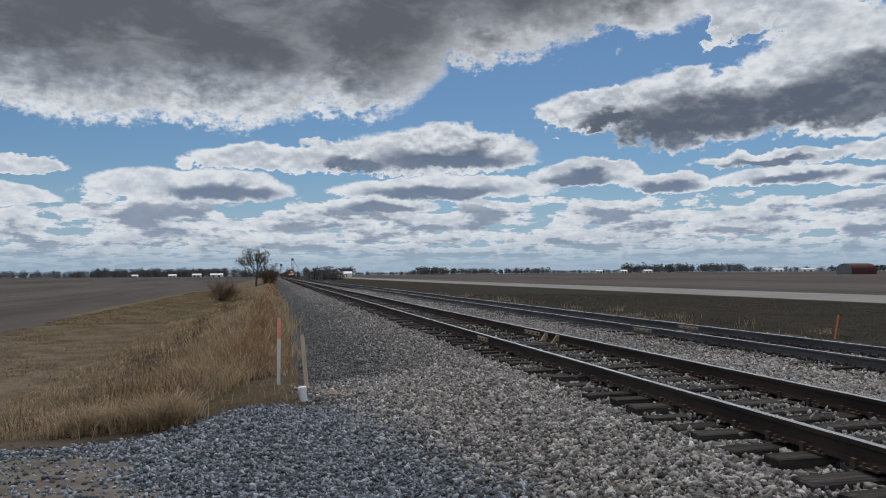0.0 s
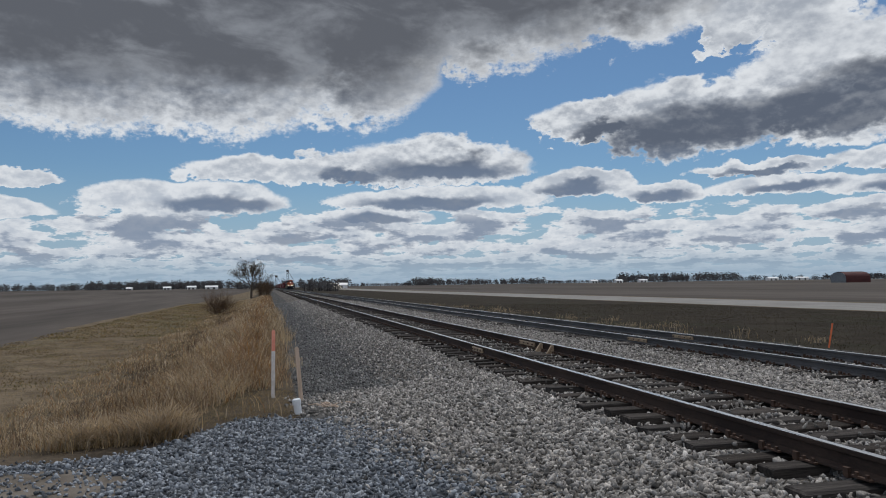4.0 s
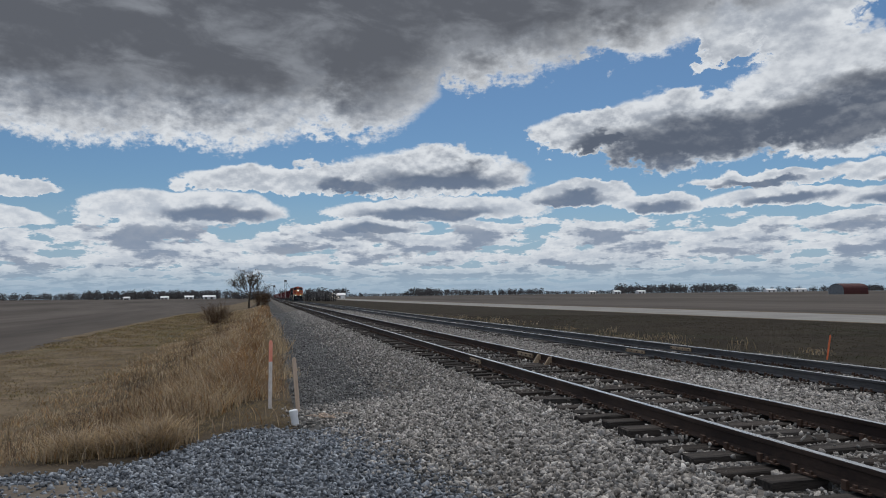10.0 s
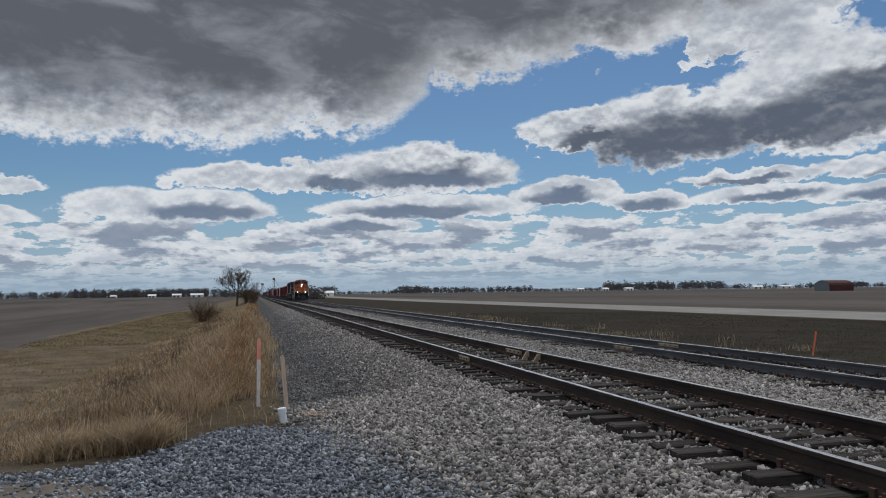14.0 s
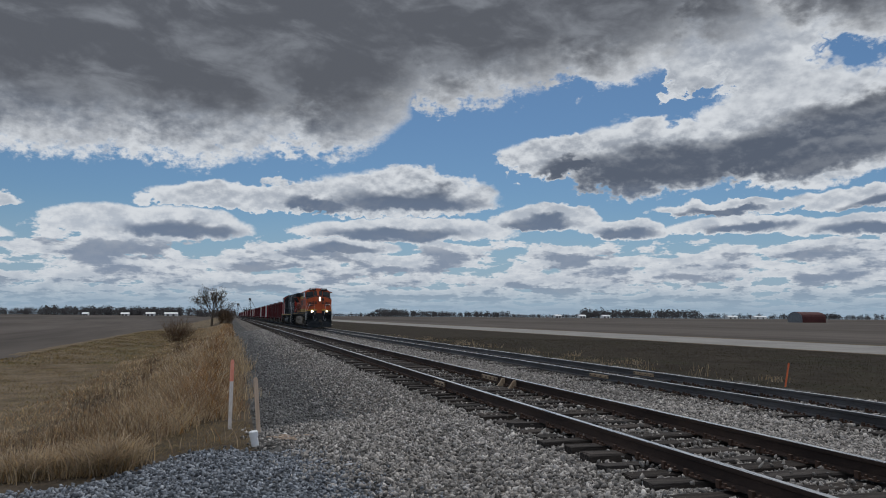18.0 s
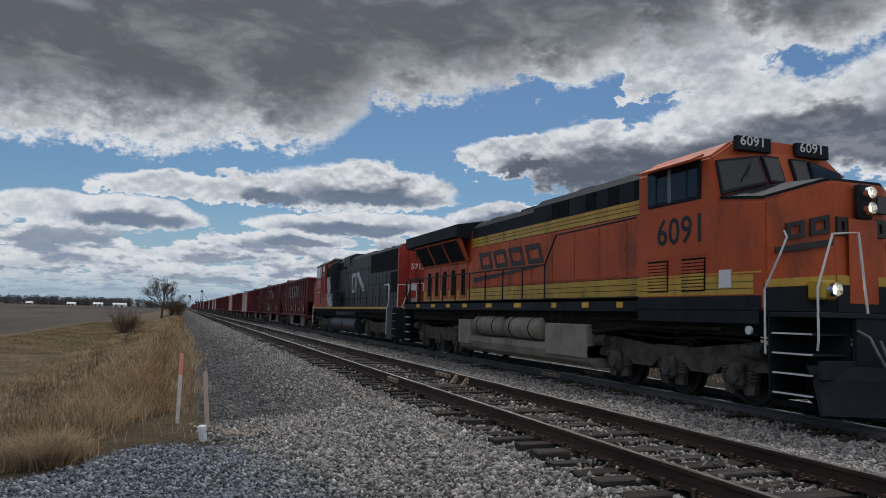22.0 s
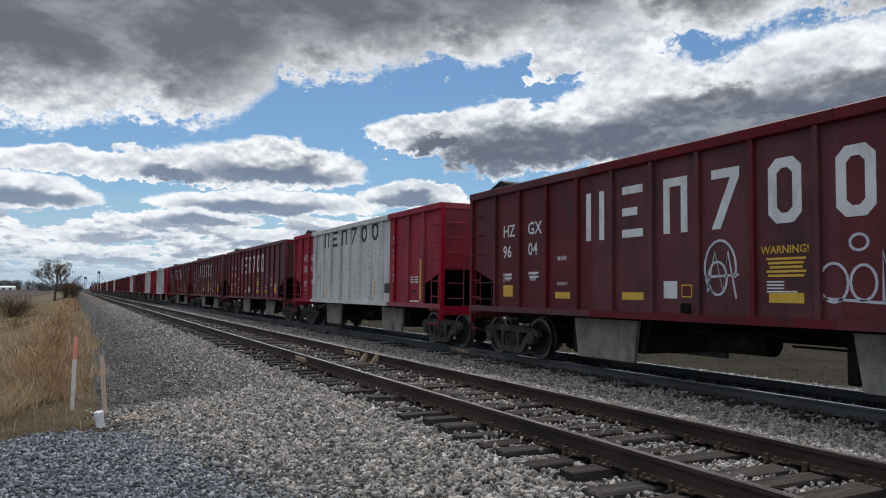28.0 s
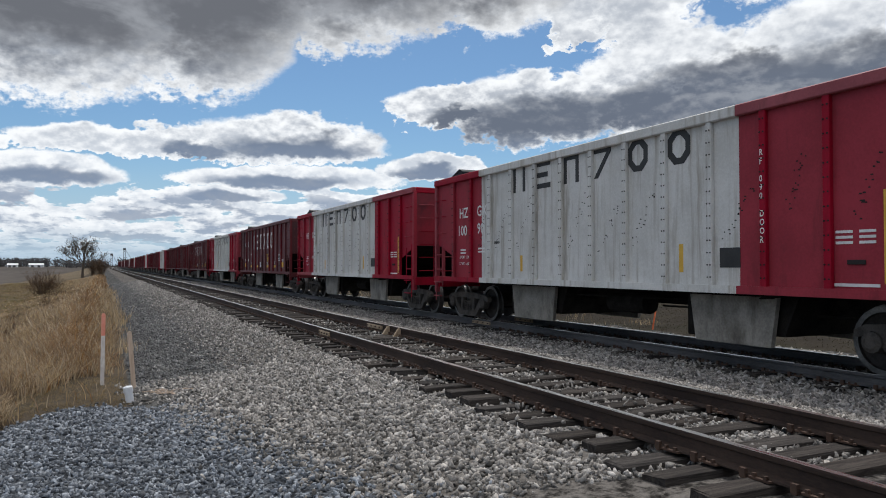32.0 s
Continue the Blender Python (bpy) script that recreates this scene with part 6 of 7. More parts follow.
# ---- locomotives ----
def loco_truck(thing, axles, label="grimy three-axle truck"):
    """A three-axle truck: frame, journals, springs, brake cylinders and wheelsets; axles are places along the locomotive."""
    mid = sum(axles) / 3
    y0, y1 = axles[0] - mid, axles[2] - mid
    truck = part("truck", boxes((-0.9, 0.9, -0.4, 0.4, 0.55, 0.95), (-0.35, 0.35, -0.8, 0.8, 0.9, 1.2), bevel=0.03), STEEL_DARK, thing, label, pose(0, mid, 0))
    for s in (-1, 1):
        xa, xb = sorted((s * 0.99, s * 1.13))
        bm = bmesh.new()
        extrude_x([(y0 - 0.75, 0.62), (y0 - 0.6, 0.98), (y0 - 0.1, 1.06), (-0.55, 0.92), (0.55, 0.92), (y1 + 0.1, 1.06), (y1 + 0.6, 0.98), (y1 + 0.75, 0.62),
                   (y1 + 0.4, 0.6), (y1 + 0.3, 0.72), (y1 - 0.35, 0.7), (y1 - 0.6, 0.5), (0.6, 0.5), (0.4, 0.66), (-0.4, 0.66), (-0.6, 0.5), (y0 + 0.6, 0.5), (y0 + 0.35, 0.7), (y0 - 0.3, 0.72), (y0 - 0.4, 0.6)], xa, xb, bm)
        part("side_frame", bm, TRUCK_IRON, truck)
        for a in axles:
            w = a - mid
            part("pedestal", extrude_x([(w - 0.5, 0.95), (w + 0.5, 0.95), (w + 0.4, 0.5), (w + 0.34, 0.22), (w + 0.12, 0.2), (w + 0.1, 0.3), (w - 0.1, 0.3), (w - 0.12, 0.2), (w - 0.34, 0.22), (w - 0.4, 0.5)], *sorted((s * 1.0, s * 1.1))), TRUCK_IRON, truck, "cast pedestal round the axle")
            box_ = part("journal_box", boxes((*sorted((s * 1.02, s * 1.22)), w - 0.19, w + 0.19, 0.34, 0.74), bevel=0.04), TRUCK_IRON, truck)
            part("axle_cap", disc(0, 0, "X", 14, (0, w, 0.53), [(s * 1.2, 0.15), (s * 1.26, 0.13)]), TRUCK_IRON, box_)
            for dy in (-0.33, 0.33):
                part("spring", spring_bm(s * 1.08, w + dy, 0.42, 0.72, 0.085), TRUCK_IRON, truck)
        for dy in (y0 - 0.5, y1 + 0.5):
            part("brake_cylinder", disc(0.13, 0.22, "Y", 14, (s * 1.2, dy, 0.95)), TRUCK_IRON, truck)
        part("brake_pipe", rods([[(s * 1.24, y0 - 0.5, 1.12), (s * 1.24, y0 + 0.6, 1.14), (s * 1.22, 0, 1.08), (s * 1.24, y1 - 0.4, 1.14), (s * 1.24, y1 + 0.5, 1.12)]], 0.022, 5), STEEL_DARK, truck)
        part("sand_pipe", rods([[(s * 1.15, y0 - 0.75, 1.0), (s * 1.05, y0 - 0.72, 0.2)]], 0.025, 5), STEEL_DARK, truck)
    for a in axles:
        link("wheelset", LOCO_WHEELS, truck, "steel wheelset with bright worn rims", pose(0, a - mid, 0.533))
    return truck


def railing(thing, x, stations, low, high, mat, parent=None):
    """Posts and a top rail along the edge of a walkway."""
    for y in stations:
        part("railing_post", rods([[(x, y, low), (x, y, high)]], 0.02, 6), mat, thing)
    part("handrail", rods([[(x, y, high) for y in (stations[0], *stations[1:])]], 0.021, 6), mat, thing)


def steps(thing, y0, y1, side, plate_mat, edge_mat, count=4, top=1.6):
    """A stairwell at a corner: a dark side plate and bright-edged treads."""
    x = side * 1.5
    stair = part("stairwell", boxes((*sorted((side * 0.75, side * 0.79)), y0, y1, 0.32, top), (*sorted((side * 0.75, x)), y1 - 0.03, y1, 0.25, top)), plate_mat, thing, "dark stairwell at the corner of the platform")
    for k in range(count):
        z = 0.36 + k * (top - 0.4) / count
        part("tread", boxes((*sorted((side * 0.8, side * 1.44)), y0 + 0.05, y1 - 0.03, z, z + 0.03)), plate_mat, stair)
        part("tread_edge", boxes((*sorted((side * 1.441, side * 1.48)), y0 + 0.05, y1 - 0.05, z + 0.004, z + 0.028)), edge_mat, stair)


def sealed_beam(x, y, z, d, r, mat, house):
    """A lamp that looks along d: a deep bright reflector with a small filament disc at its bottom."""
    part("reflector", disc(0, 0, "Y", 18, (x, 0, z), [(y - d * 0.02, r * 1.12), (y + d * 0.1, r * 1.12), (y + d * 0.105, r * 0.98), (y - d * 0.01, r * 0.55)]), REFLECTOR, house, "round chrome reflector")
    part("lamp", disc(0, 0, "Y", 14, (x, 0, z), [(y - d * 0.005, r * 0.5), (y + d * 0.004, r * 0.46)]), mat, house, "lit lamp" if mat is LAMP_ON else "unlit lamp")


def lamp_pair(thing, x, y, z, mat, d, upright=True, r=0.1):
    """Two lamps in a dark housing."""
    dz, dx = (0.125, 0) if upright else (0, 0.125)
    house = part("headlight", boxes((x - 0.15 - dx, x + 0.15 + dx, *sorted((y, y + d * 0.1)), z - 0.15 - dz, z + 0.15 + dz), bevel=0.02), LOCO_BLACK, thing, "twin-lamp headlight")
    for k in (-1, 1):
        sealed_beam(x + k * dx, y + d * 0.12, z + k * dz, d, r, mat, house)


def orange_loco():
    thing = tagged(new("locomotive"), "orange, yellow and black wide-nosed diesel locomotive leading the train", "locomotive", "locomotives of the train")
    # frame and walkway
    part("underframe", boxes((-1.3, 1.3, -0.6, 18.6, 1.2, 1.79)), STEEL_DARK, thing)
    for s in (-1, 1):
        part("side_sill", boxes((*sorted((s * 1.28, s * 1.5)), 2.75, 19.2, 1.58, 1.88), bevel=0.01), LOCO_BLACK, thing, "blue-black sill with small decals")
        part("side_sill", boxes((*sorted((s * 1.28, s * 1.5)), -0.55, 2.74, 1.4, 1.62), bevel=0.01), LOCO_BLACK, thing)
    part("walkway", boxes((-1.5, 1.5, 2.76, 19.25, 1.8, 1.86)), LOCO_BLACK, thing)
    for y, w in ((1.9, 0.3), (3.4, 0.24), (4.8, 0.3), (6.3, 0.24), (8.4, 0.45), (10.4, 0.45), (12.4, 0.4), (14.0, 0.4), (15.6, 0.45), (17.4, 0.4)):
        part("sill_decal", boxes((-1.506, -1.5, y - w / 2, y + w / 2, 1.66, 1.78)), LABEL_YELLOW if y > 3 else LETTER_WHITE, thing)
    # cab and nose
    rings = [
        [(-1.5, 2.75, 1.62), (-1.5, -0.7, 1.62), (-0.55, -1.14, 1.62), (0.55, -1.14, 1.62), (1.5, -0.7, 1.62), (1.5, 2.75, 1.62)],
        [(-1.5, 2.75, 3.4), (-1.5, -0.7, 3.38), (-0.55, -1.12, 3.7), (0.55, -1.12, 3.7), (1.5, -0.7, 3.38), (1.5, 2.75, 3.4)],
        [(-1.5, 2.75, 3.52), (-1.5, 0.36, 3.52), (-0.5, 0.26, 3.8), (0.5, 0.26, 3.8), (1.5, 0.36, 3.52), (1.5, 2.75, 3.52)],
        [(-1.5, 2.75, 4.32), (-1.46, 0.6, 4.34), (-0.55, 0.5, 4.48), (0.55, 0.5, 4.48), (1.46, 0.6, 4.34), (1.5, 2.75, 4.32)],
        [(-1.05, 2.75, 4.62), (-1.0, 0.6, 4.66), (-0.5, 0.54, 4.72), (0.5, 0.54, 4.72), (1.0, 0.6, 4.66), (1.05, 2.75, 4.62)],
    ]
    bm = bmesh.new()
    vs = [[bm.verts.new(p) for p in ring] for ring in rings]
    for a, b in zip(vs, vs[1:]):
        for i in range(6):
            j = (i + 1) % 6
            bm.faces.new((a[i], a[j], b[j], b[i]))
    bm.faces.new(vs[0][::-1]), bm.faces.new(vs[-1])
    bmesh.ops.recalc_face_normals(bm, faces=bm.faces[:])
    bmesh.ops.bevel(bm, geom=[e for e in bm.edges if len(e.link_faces) == 2 and e.calc_face_angle() > 0.25], offset=0.045, segments=2, affect="EDGES")
    cab = part("cab", bm, LOCO_ORANGE, thing, "orange cab with a broad sloping nose")

    def face(i, r):
        return rings[r][i], rings[r][i + 1], rings[r + 1][i + 1], rings[r + 1][i]
    for i, ins in ((1, (0.06, 0.97, 0.08, 0.86)), (3, (0.03, 0.94, 0.08, 0.86)), (2, (0.62, 0.97, 0.1, 0.86)), (2, (0.03, 0.38, 0.1, 0.86))):
        frame_ = slab(face(i, 2), 0.052, LOCO_BLACK, cab, "windshield_frame", inset=ins)
        slab(face(i, 2), 0.058, GLASS, cab, "windshield", "dark windshield pane", inset=(ins[0] + 0.03, ins[1] - 0.03, ins[2] + 0.06, ins[3] - 0.06))
    for i, ins in ((1, (0.03, 1, 0.06, 1)), (2, (0, 1, 0.06, 1)), (3, (0, 0.97, 0.06, 1))):
        slab(face(i, 1), 0.05, LOCO_BLACK, cab, "nose_top", "dull dark sheet on top of the nose", ins)
    part("wiper", rods([[(-1.0, 0.24, 3.95), (-0.8, 0.36, 4.2)], [(0.9, 0.24, 3.95), (1.0, 0.38, 4.2)]], 0.012, 5), LOCO_BLACK, cab)
    # a stripe and plain rings where the owner's name stands on the nose, black on orange
    def slab_ring(f, u0, u1, v0, v1):
        for ins in ((u0, u1, v0, v0 + 0.035), (u0, u1, v1 - 0.035, v1), (u0, u0 + 0.07, v0 + 0.035, v1 - 0.035), (u1 - 0.07, u1, v0 + 0.035, v1 - 0.035)):
            slab(f, 0.05, LETTER_BLACK, cab, "lettering_block", "plain black bar where the owner's name is painted", ins)
    slab_ring(face(1, 0), 0.3, 0.58, 0.6, 0.74), slab_ring(face(1, 0), 0.66, 0.94, 0.6, 0.74)
    slab(face(1, 0), 0.05, LETTER_BLACK, cab, "nose_stripe", "black stripe", (0.15, 0.98, 0.5, 0.55))
    slab_ring(face(2, 0), 0.04, 0.24, 0.58, 0.72), slab_ring(face(2, 0), 0.76, 0.96, 0.58, 0.72)
    slab_ring(face(3, 0), 0.08, 0.36, 0.6, 0.74), slab_ring(face(3, 0), 0.44, 0.72, 0.6, 0.74)
    slab(face(3, 0), 0.05, LETTER_BLACK, cab, "nose_stripe", "black stripe", (0.02, 0.6, 0.5, 0.55))
    part("nose_door", boxes((-0.3, 0.3, -1.2, -1.18, 1.75, 3.1), bevel=0.01), LOCO_ORANGE, cab, "orange nose door")
    part("door_window", boxes((0.3, 0.52, -1.2, -1.17, 3.2, 3.5), bevel=0.02), GLASS, cab)
    for i in (1, 2, 3):
        slab(face(i, 0), 0.052, LOCO_BLACK, cab, "nose_band", "black band with yellow edge", (0, 1, 0.0, 0.2))
        slab(face(i, 0), 0.054, LOCO_YELLOW, cab, "nose_stripe", "yellow stripe", (0, 1, 0.205, 0.275))
    # cab side: bands, window, louvres, number
    for s in (-1, 1):
        x = s * 1.5
        sa, sb = sorted((x, x + s * 0.008))
        for y0, y1, z0, z1, mat, nm in ((-0.62, 2.74, 1.63, 1.86, LOCO_BLACK, "side_band"), (-0.45, 2.74, 1.88, 2.2, LOCO_YELLOW, "yellow_stripe"), (-0.62, 2.74, 2.22, 2.25, LOCO_YELLOW, "yellow_stripe")):
            part(nm, boxes((sa, sb, y0, y1, z0, z1)), mat, cab)
        for z in (1.97, 2.08):
            part("pinstripe", boxes((sa - 0.002, sb + 0.002, -0.45, 2.74, z, z + 0.012)), LOCO_BLACK, cab)
        part("window_frame", boxes((*sorted((x - s * 0.02, x + s * 0.02)), 0.82, 2.4, 3.6, 4.31), bevel=0.01), LOCO_BLACK, cab)
        for y0, y1 in ((0.88, 1.15), (1.2, 1.66), (1.72, 2.06), (2.12, 2.36)):
            part("side_window", boxes((*sorted((x, x + s * 0.026)), y0, y1, 3.66, 4.26)), GLASS, cab, "cab side window")
        part("window_post", boxes((*sorted((x, x + s * 0.03)), 1.64, 1.74, 3.64, 4.28)), GREY_STEEL, cab)
        part("sun_visor", extrude_y([(s * 1.47, 4.36), (s * 1.5, 4.4), (s * 1.78, 4.27), (s * 1.77, 4.24)], 0.75, 2.4), LOCO_ORANGE, cab, "orange awning over the cab window")
        for y0, y1 in ((0.7, 1.35), (1.75, 2.4)):
            vent = part("louvre", boxes((*sorted((x, x + s * 0.02)), y0, y1, 1.95, 2.55), bevel=0.006), GRILLE, cab, "louvred vent")
            for k in range(9):
                part("slat", boxes((*sorted((x + s * 0.02, x + s * 0.035)), y0 + 0.02, y1 - 0.02, 1.98 + k * 0.061, 2.022 + k * 0.061)), LOCO_ORANGE if k > 4 else LOCO_YELLOW, vent)
        part("data_plate", boxes((*sorted((x, x + s * 0.012)), 0.05, 0.35, 2.0, 2.3)), LETTER_WHITE, cab)
        part("seam", boxes((*sorted((x, x + s * 0.008)), 0.5, 2.5, 2.6, 2.63)), LOCO_ORANGE, cab)
    words("6091", 0.72, LOCO_CHARCOAL, cab, on_left(-1.505, 2.12, 2.7), wide=1.0)
    for x0 in (-0.98, 0.36):
        board = part("number_board", boxes((x0 - 0.06, x0 + 0.7, 0.42, 0.52, 4.46, 4.72), bevel=0.01), LOCO_BLACK, cab, "black number board")
        words("6091", 0.25, LETTER_WHITE, board, on_front(x0 + 0.0, 0.415, 4.5), wide=1.15)
    part("roof_unit", boxes((-0.6, 0.6, 1.2, 2.5, 4.66, 4.76), bevel=0.03), LOCO_ORANGE, cab)
    part("roof_antenna", rods([[(-0.3, 0.9, 4.68), (-0.3, 0.9, 4.8), (0.1, 0.9, 4.8), (0.1, 0.9, 4.68)]], 0.015, 5), LOCO_BLACK, cab)
    lamp_pair(thing, 0.0, -1.16, 3.38, LAMP_ON, -1, r=0.085)
    for s in (-1, 1):
        house = part("ditch_light", boxes((s * 0.85 - 0.14, s * 0.85 + 0.14, -1.35, -1.02, 1.8, 2.1), bevel=0.03), LOCO_YELLOW, thing, "ditch light in a yellow housing")
        sealed_beam(s * 0.85, -1.37, 1.95, -1, 0.095, LAMP_ON, house)
    # front platform, plough, stairs
    part("front_platform", boxes((-1.5, 1.5, -1.75, -0.7, 1.52, 1.6), bevel=0.01), LOCO_BLACK, thing)
    part("pilot_plate", boxes((-0.78, 0.78, -1.72, -1.64, 0.6, 1.52)), LOCO_BLACK, thing, "black pilot plate")
    part("pilot_beam", boxes((-1.42, 1.42, -1.7, -1.62, 0.62, 0.9), bevel=0.01), LOCO_BLACK, thing)
    for s in (-1, 1):
        bm = bmesh.new()
        rows = []
        for x, y in ((s * 0.02, -2.35), (s * 0.7, -2.1), (s * 1.4, -1.72)):
            rows.append([bm.verts.new(p) for p in ((x, y + 0.28, 0.82), (x, y + 0.14, 0.62), (x, y + 0.08, 0.38), (x * 1.03, y, 0.13), (x * 1.03, y + 0.05, 0.13), (x, y + 0.16, 0.4), (x, y + 0.22, 0.62), (x, y + 0.34, 0.82))])
        for a, b in zip(rows, rows[1:]):
            for i in range(8):
                bm.faces.new((a[i], a[(i + 1) % 8], b[(i + 1) % 8], b[i]))
        bm.faces.new(rows[0]), bm.faces.new(rows[-1])
        bmesh.ops.recalc_face_normals(bm, faces=bm.faces[:])
        part("plough", bm, LOCO_BLACK, thing, "black curved half of the snow plough")
    for x in (-0.75, 0.4):
        part("air_hose", rods([[(x, -1.7, 1.35), (x + 0.02, -1.9, 1.25), (x + 0.08, -2.0, 0.98), (x + 0.18, -2.0, 0.84), (x + 0.3, -1.95, 0.95), (x + 0.34, -1.8, 1.2)]], 0.022, 6), GREY_STEEL, thing, "drooping air hose")
    coupler(thing, -1.75, -1)
    for s in (-1, 1):
        steps(thing, -1.6, -0.75, s, LOCO_BLACK, RAILING_WHITE)
        part("grab_rail", rods([[(s * 1.53, -0.72, 0.95), (s * 1.53, -0.72, 1.95), (s * 1.5, -1.0, 2.45), (s * 1.42, -1.08, 2.75), (s * 1.42, -1.02, 2.85)]], 0.019, 6), RAILING_WHITE, thing, "white grab rail")
        part("grab_rail", rods([[(s * 1.45, -1.65, 1.05), (s * 1.5, -1.72, 1.2), (s * 1.5, -1.72, 1.95), (s * 1.2, -1.72, 2.75), (s * 0.7, -1.72, 2.8), (s * 0.55, -1.72, 1.6)]], 0.019, 6), RAILING_WHITE, thing, "white grab rail")
        part("platform_light", disc(0.07, 0.02, "X", 12, (s * 1.51, -0.35, 1.3)), RAILING_WHITE, thing)
    # long hood
    for y0, y1, top, mat, nm in ((2.76, 8.6, 4.66, LOCO_BLACK, "equipment_hood"), (8.61, 13.2, 4.55, LOCO_BLACK, "engine_hood"), (13.21, 18.4, 4.5, LOCO_ORANGE, "radiator_hood")):
        half = 0.95
        outline = [(-half, 1.86), (half, 1.86), (half, top - 0.22), (half - 0.25, top), (-half + 0.25, top), (-half, top - 0.22)]
        hood = part(nm, extrude_y(outline, y0, y1), mat, thing)
        for s in (-1, 1):
            x = s * half
            if nm != "radiator_hood":
                part("orange_panel", boxes((*sorted((x, x + s * 0.01)), y0, y1, 2.32, 3.66)), LOCO_ORANGE, hood)
                part("yellow_stripe", boxes((*sorted((x, x + s * 0.012)), y0, y1, 1.92, 2.3)), LOCO_YELLOW, hood)
                part("yellow_stripe", boxes((*sorted((x, x + s * 0.012)), y0, y1, 3.68, 3.98)), LOCO_YELLOW, hood)
                for z in (2.04, 2.16, 3.78, 3.88):
                    part("pinstripe", boxes((*sorted((x, x + s * 0.015)), y0, y1, z, z + 0.015)), LOCO_BLACK, hood)
                count = int((y1 - y0) / (1.15 if nm == "equipment_hood" else 0.75))
                for k in range(count):
                    yy = y0 + 0.06 + k * (y1 - y0 - 0.1) / count
                    door = part("hood_door", boxes((*sorted((x, x + s * 0.022)), yy, yy + (y1 - y0) / count - 0.06, 2.36, 3.62), bevel=0.004), LOCO_ORANGE, hood, "orange hood door")
                    part("latch", boxes((*sorted((x + s * 0.02, x + s * 0.035)), yy + 0.06, yy + 0.1, 2.9, 3.02)), LOCO_ORANGE, door)
                    for z in (2.6, 3.4):
                        part("hinge", boxes((*sorted((x + s * 0.012, x + s * 0.034)), yy - 0.03, yy + 0.02, z, z + 0.09)), LOCO_ORANGE, door)
            else:
                part("yellow_stripe", boxes((*sorted((x, x + s * 0.012)), y0, y1, 1.92, 2.3)), LOCO_YELLOW, hood)
                for y2 in (13.6, 14.6, 15.5, 16.4, 17.3):
                    door = part("vent_door", boxes((*sorted((x, x + s * 0.02)), y2, y2 + 0.72, 1.98, 3.2), bevel=0.006), LOCO_ORANGE, hood, "orange door with a tall black vent")
                    part("vent", boxes((*sorted((x + s * 0.018, x + s * 0.028)), y2 + 0.18, y2 + 0.55, 2.1, 3.0)), GRILLE, door)
    # raised radiator wings with sloping screens under them
    part("radiator_wing", extrude_y([(-1.5, 4.06), (-1.5, 4.46), (-0.6, 4.62), (0.6, 4.62), (1.5, 4.46), (1.5, 4.06), (1.2, 4.0), (-1.2, 4.0)], 13.3, 19.3), LOCO_BLACK, thing, "broad black radiator wings over the hood")
    for s in (-1, 1):
        screen = part("radiator_screen", extrude_y([(s * 0.95, 3.25), (s * 1.0, 3.2), (s * 1.42, 4.0), (s * 1.3, 4.02)], 13.4, 18.4), LOCO_ORANGE, thing, "sloping orange screen frame")
        for k in range(3):
            y = 13.6 + k * 1.62
            bm = extrude_y([(s * 1.02, 3.28), (s * 1.06, 3.28), (s * 1.42, 3.94), (s * 1.38, 3.96)], y, y + 1.4)
            part("screen", bm, GRILLE, screen)
    for k, (y, z, w) in enumerate(((4.0, 4.66, 0.5), (6.2, 4.66, 0.6), (9.4, 4.55, 0.7), (10.7, 4.55, 0.4), (12.0, 4.55, 0.6))):
        part("roof_hatch", boxes((-w / 2 - 0.2, w / 2 + 0.2, y, y + w + 0.2, z - 0.02, z + 0.1), bevel=0.03), LOCO_BLACK, thing)
    part("exhaust_stack", boxes((-0.25, 0.25, 9.75, 10.4, 4.5, 4.75), bevel=0.03), LOCO_BLACK, thing)
    part("horn", disc(0.07, 0.22, "Y", 12, (-0.3, 9.0, 4.72)), LOCO_BLACK, thing)
    for y0, y1 in ((3.1, 3.7), (4.3, 4.75), (5.3, 5.75), (6.6, 7.5)):
        part("intake_grille", boxes((-0.962, -0.95, y0, y1, 4.02, 4.42)), GRILLE, thing, "black intake grille")
    # plain blocks for the owner's name along the hood, with the stripe beneath
    for y in (8.35, 9.5, 10.65, 11.8):
        part("lettering_block", ring_x(y, 2.88, 3.44, 0.46, 0.03, 0.15, -0.99, -0.974, -0.5), LETTER_BLACK, thing, "plain slanted ring where the owner's name is painted")
    part("name_stripe", extrude_x([(8.2, 2.78), (12.9, 2.5), (13.0, 2.66), (8.2, 2.82)], -0.99, -0.974), LETTER_BLACK, thing, "tapering black stripe")
    for s in (-1, 1):
        railing(thing, s * 1.46, [6.9, 8.2, 9.5, 10.8, 12.1, 13.4, 14.7, 16.0, 17.3, 18.6, 19.15], 1.86, 2.75, LOCO_BLACK)
        part("handrail", rods([[(s * 1.46, 6.9, 2.75), (s * 1.46, 6.3, 3.45), (s * 1.46, 2.9, 3.5)]], 0.021, 6), LOCO_BLACK, thing)
        steps(thing, 18.5, 19.2, s, LOCO_BLACK, RAILING_WHITE)
    part("rear_wall_rail", rods([[(x, 19.2, 1.86), (x, 19.2, 2.8)] for x in (-1.3, -0.9, -0.5, 0.5, 0.9, 1.3)] + [[(-1.46, 19.2, 2.8), (-0.5, 19.2, 2.8)], [(0.5, 19.2, 2.8), (1.46, 19.2, 2.8)]], 0.022, 6), LOCO_BLACK, thing)
    part("rear_pilot", boxes((-1.45, 1.45, 19.15, 19.22, 0.35, 1.8)), LOCO_BLACK, thing)
    coupler(thing, 19.2, 1)
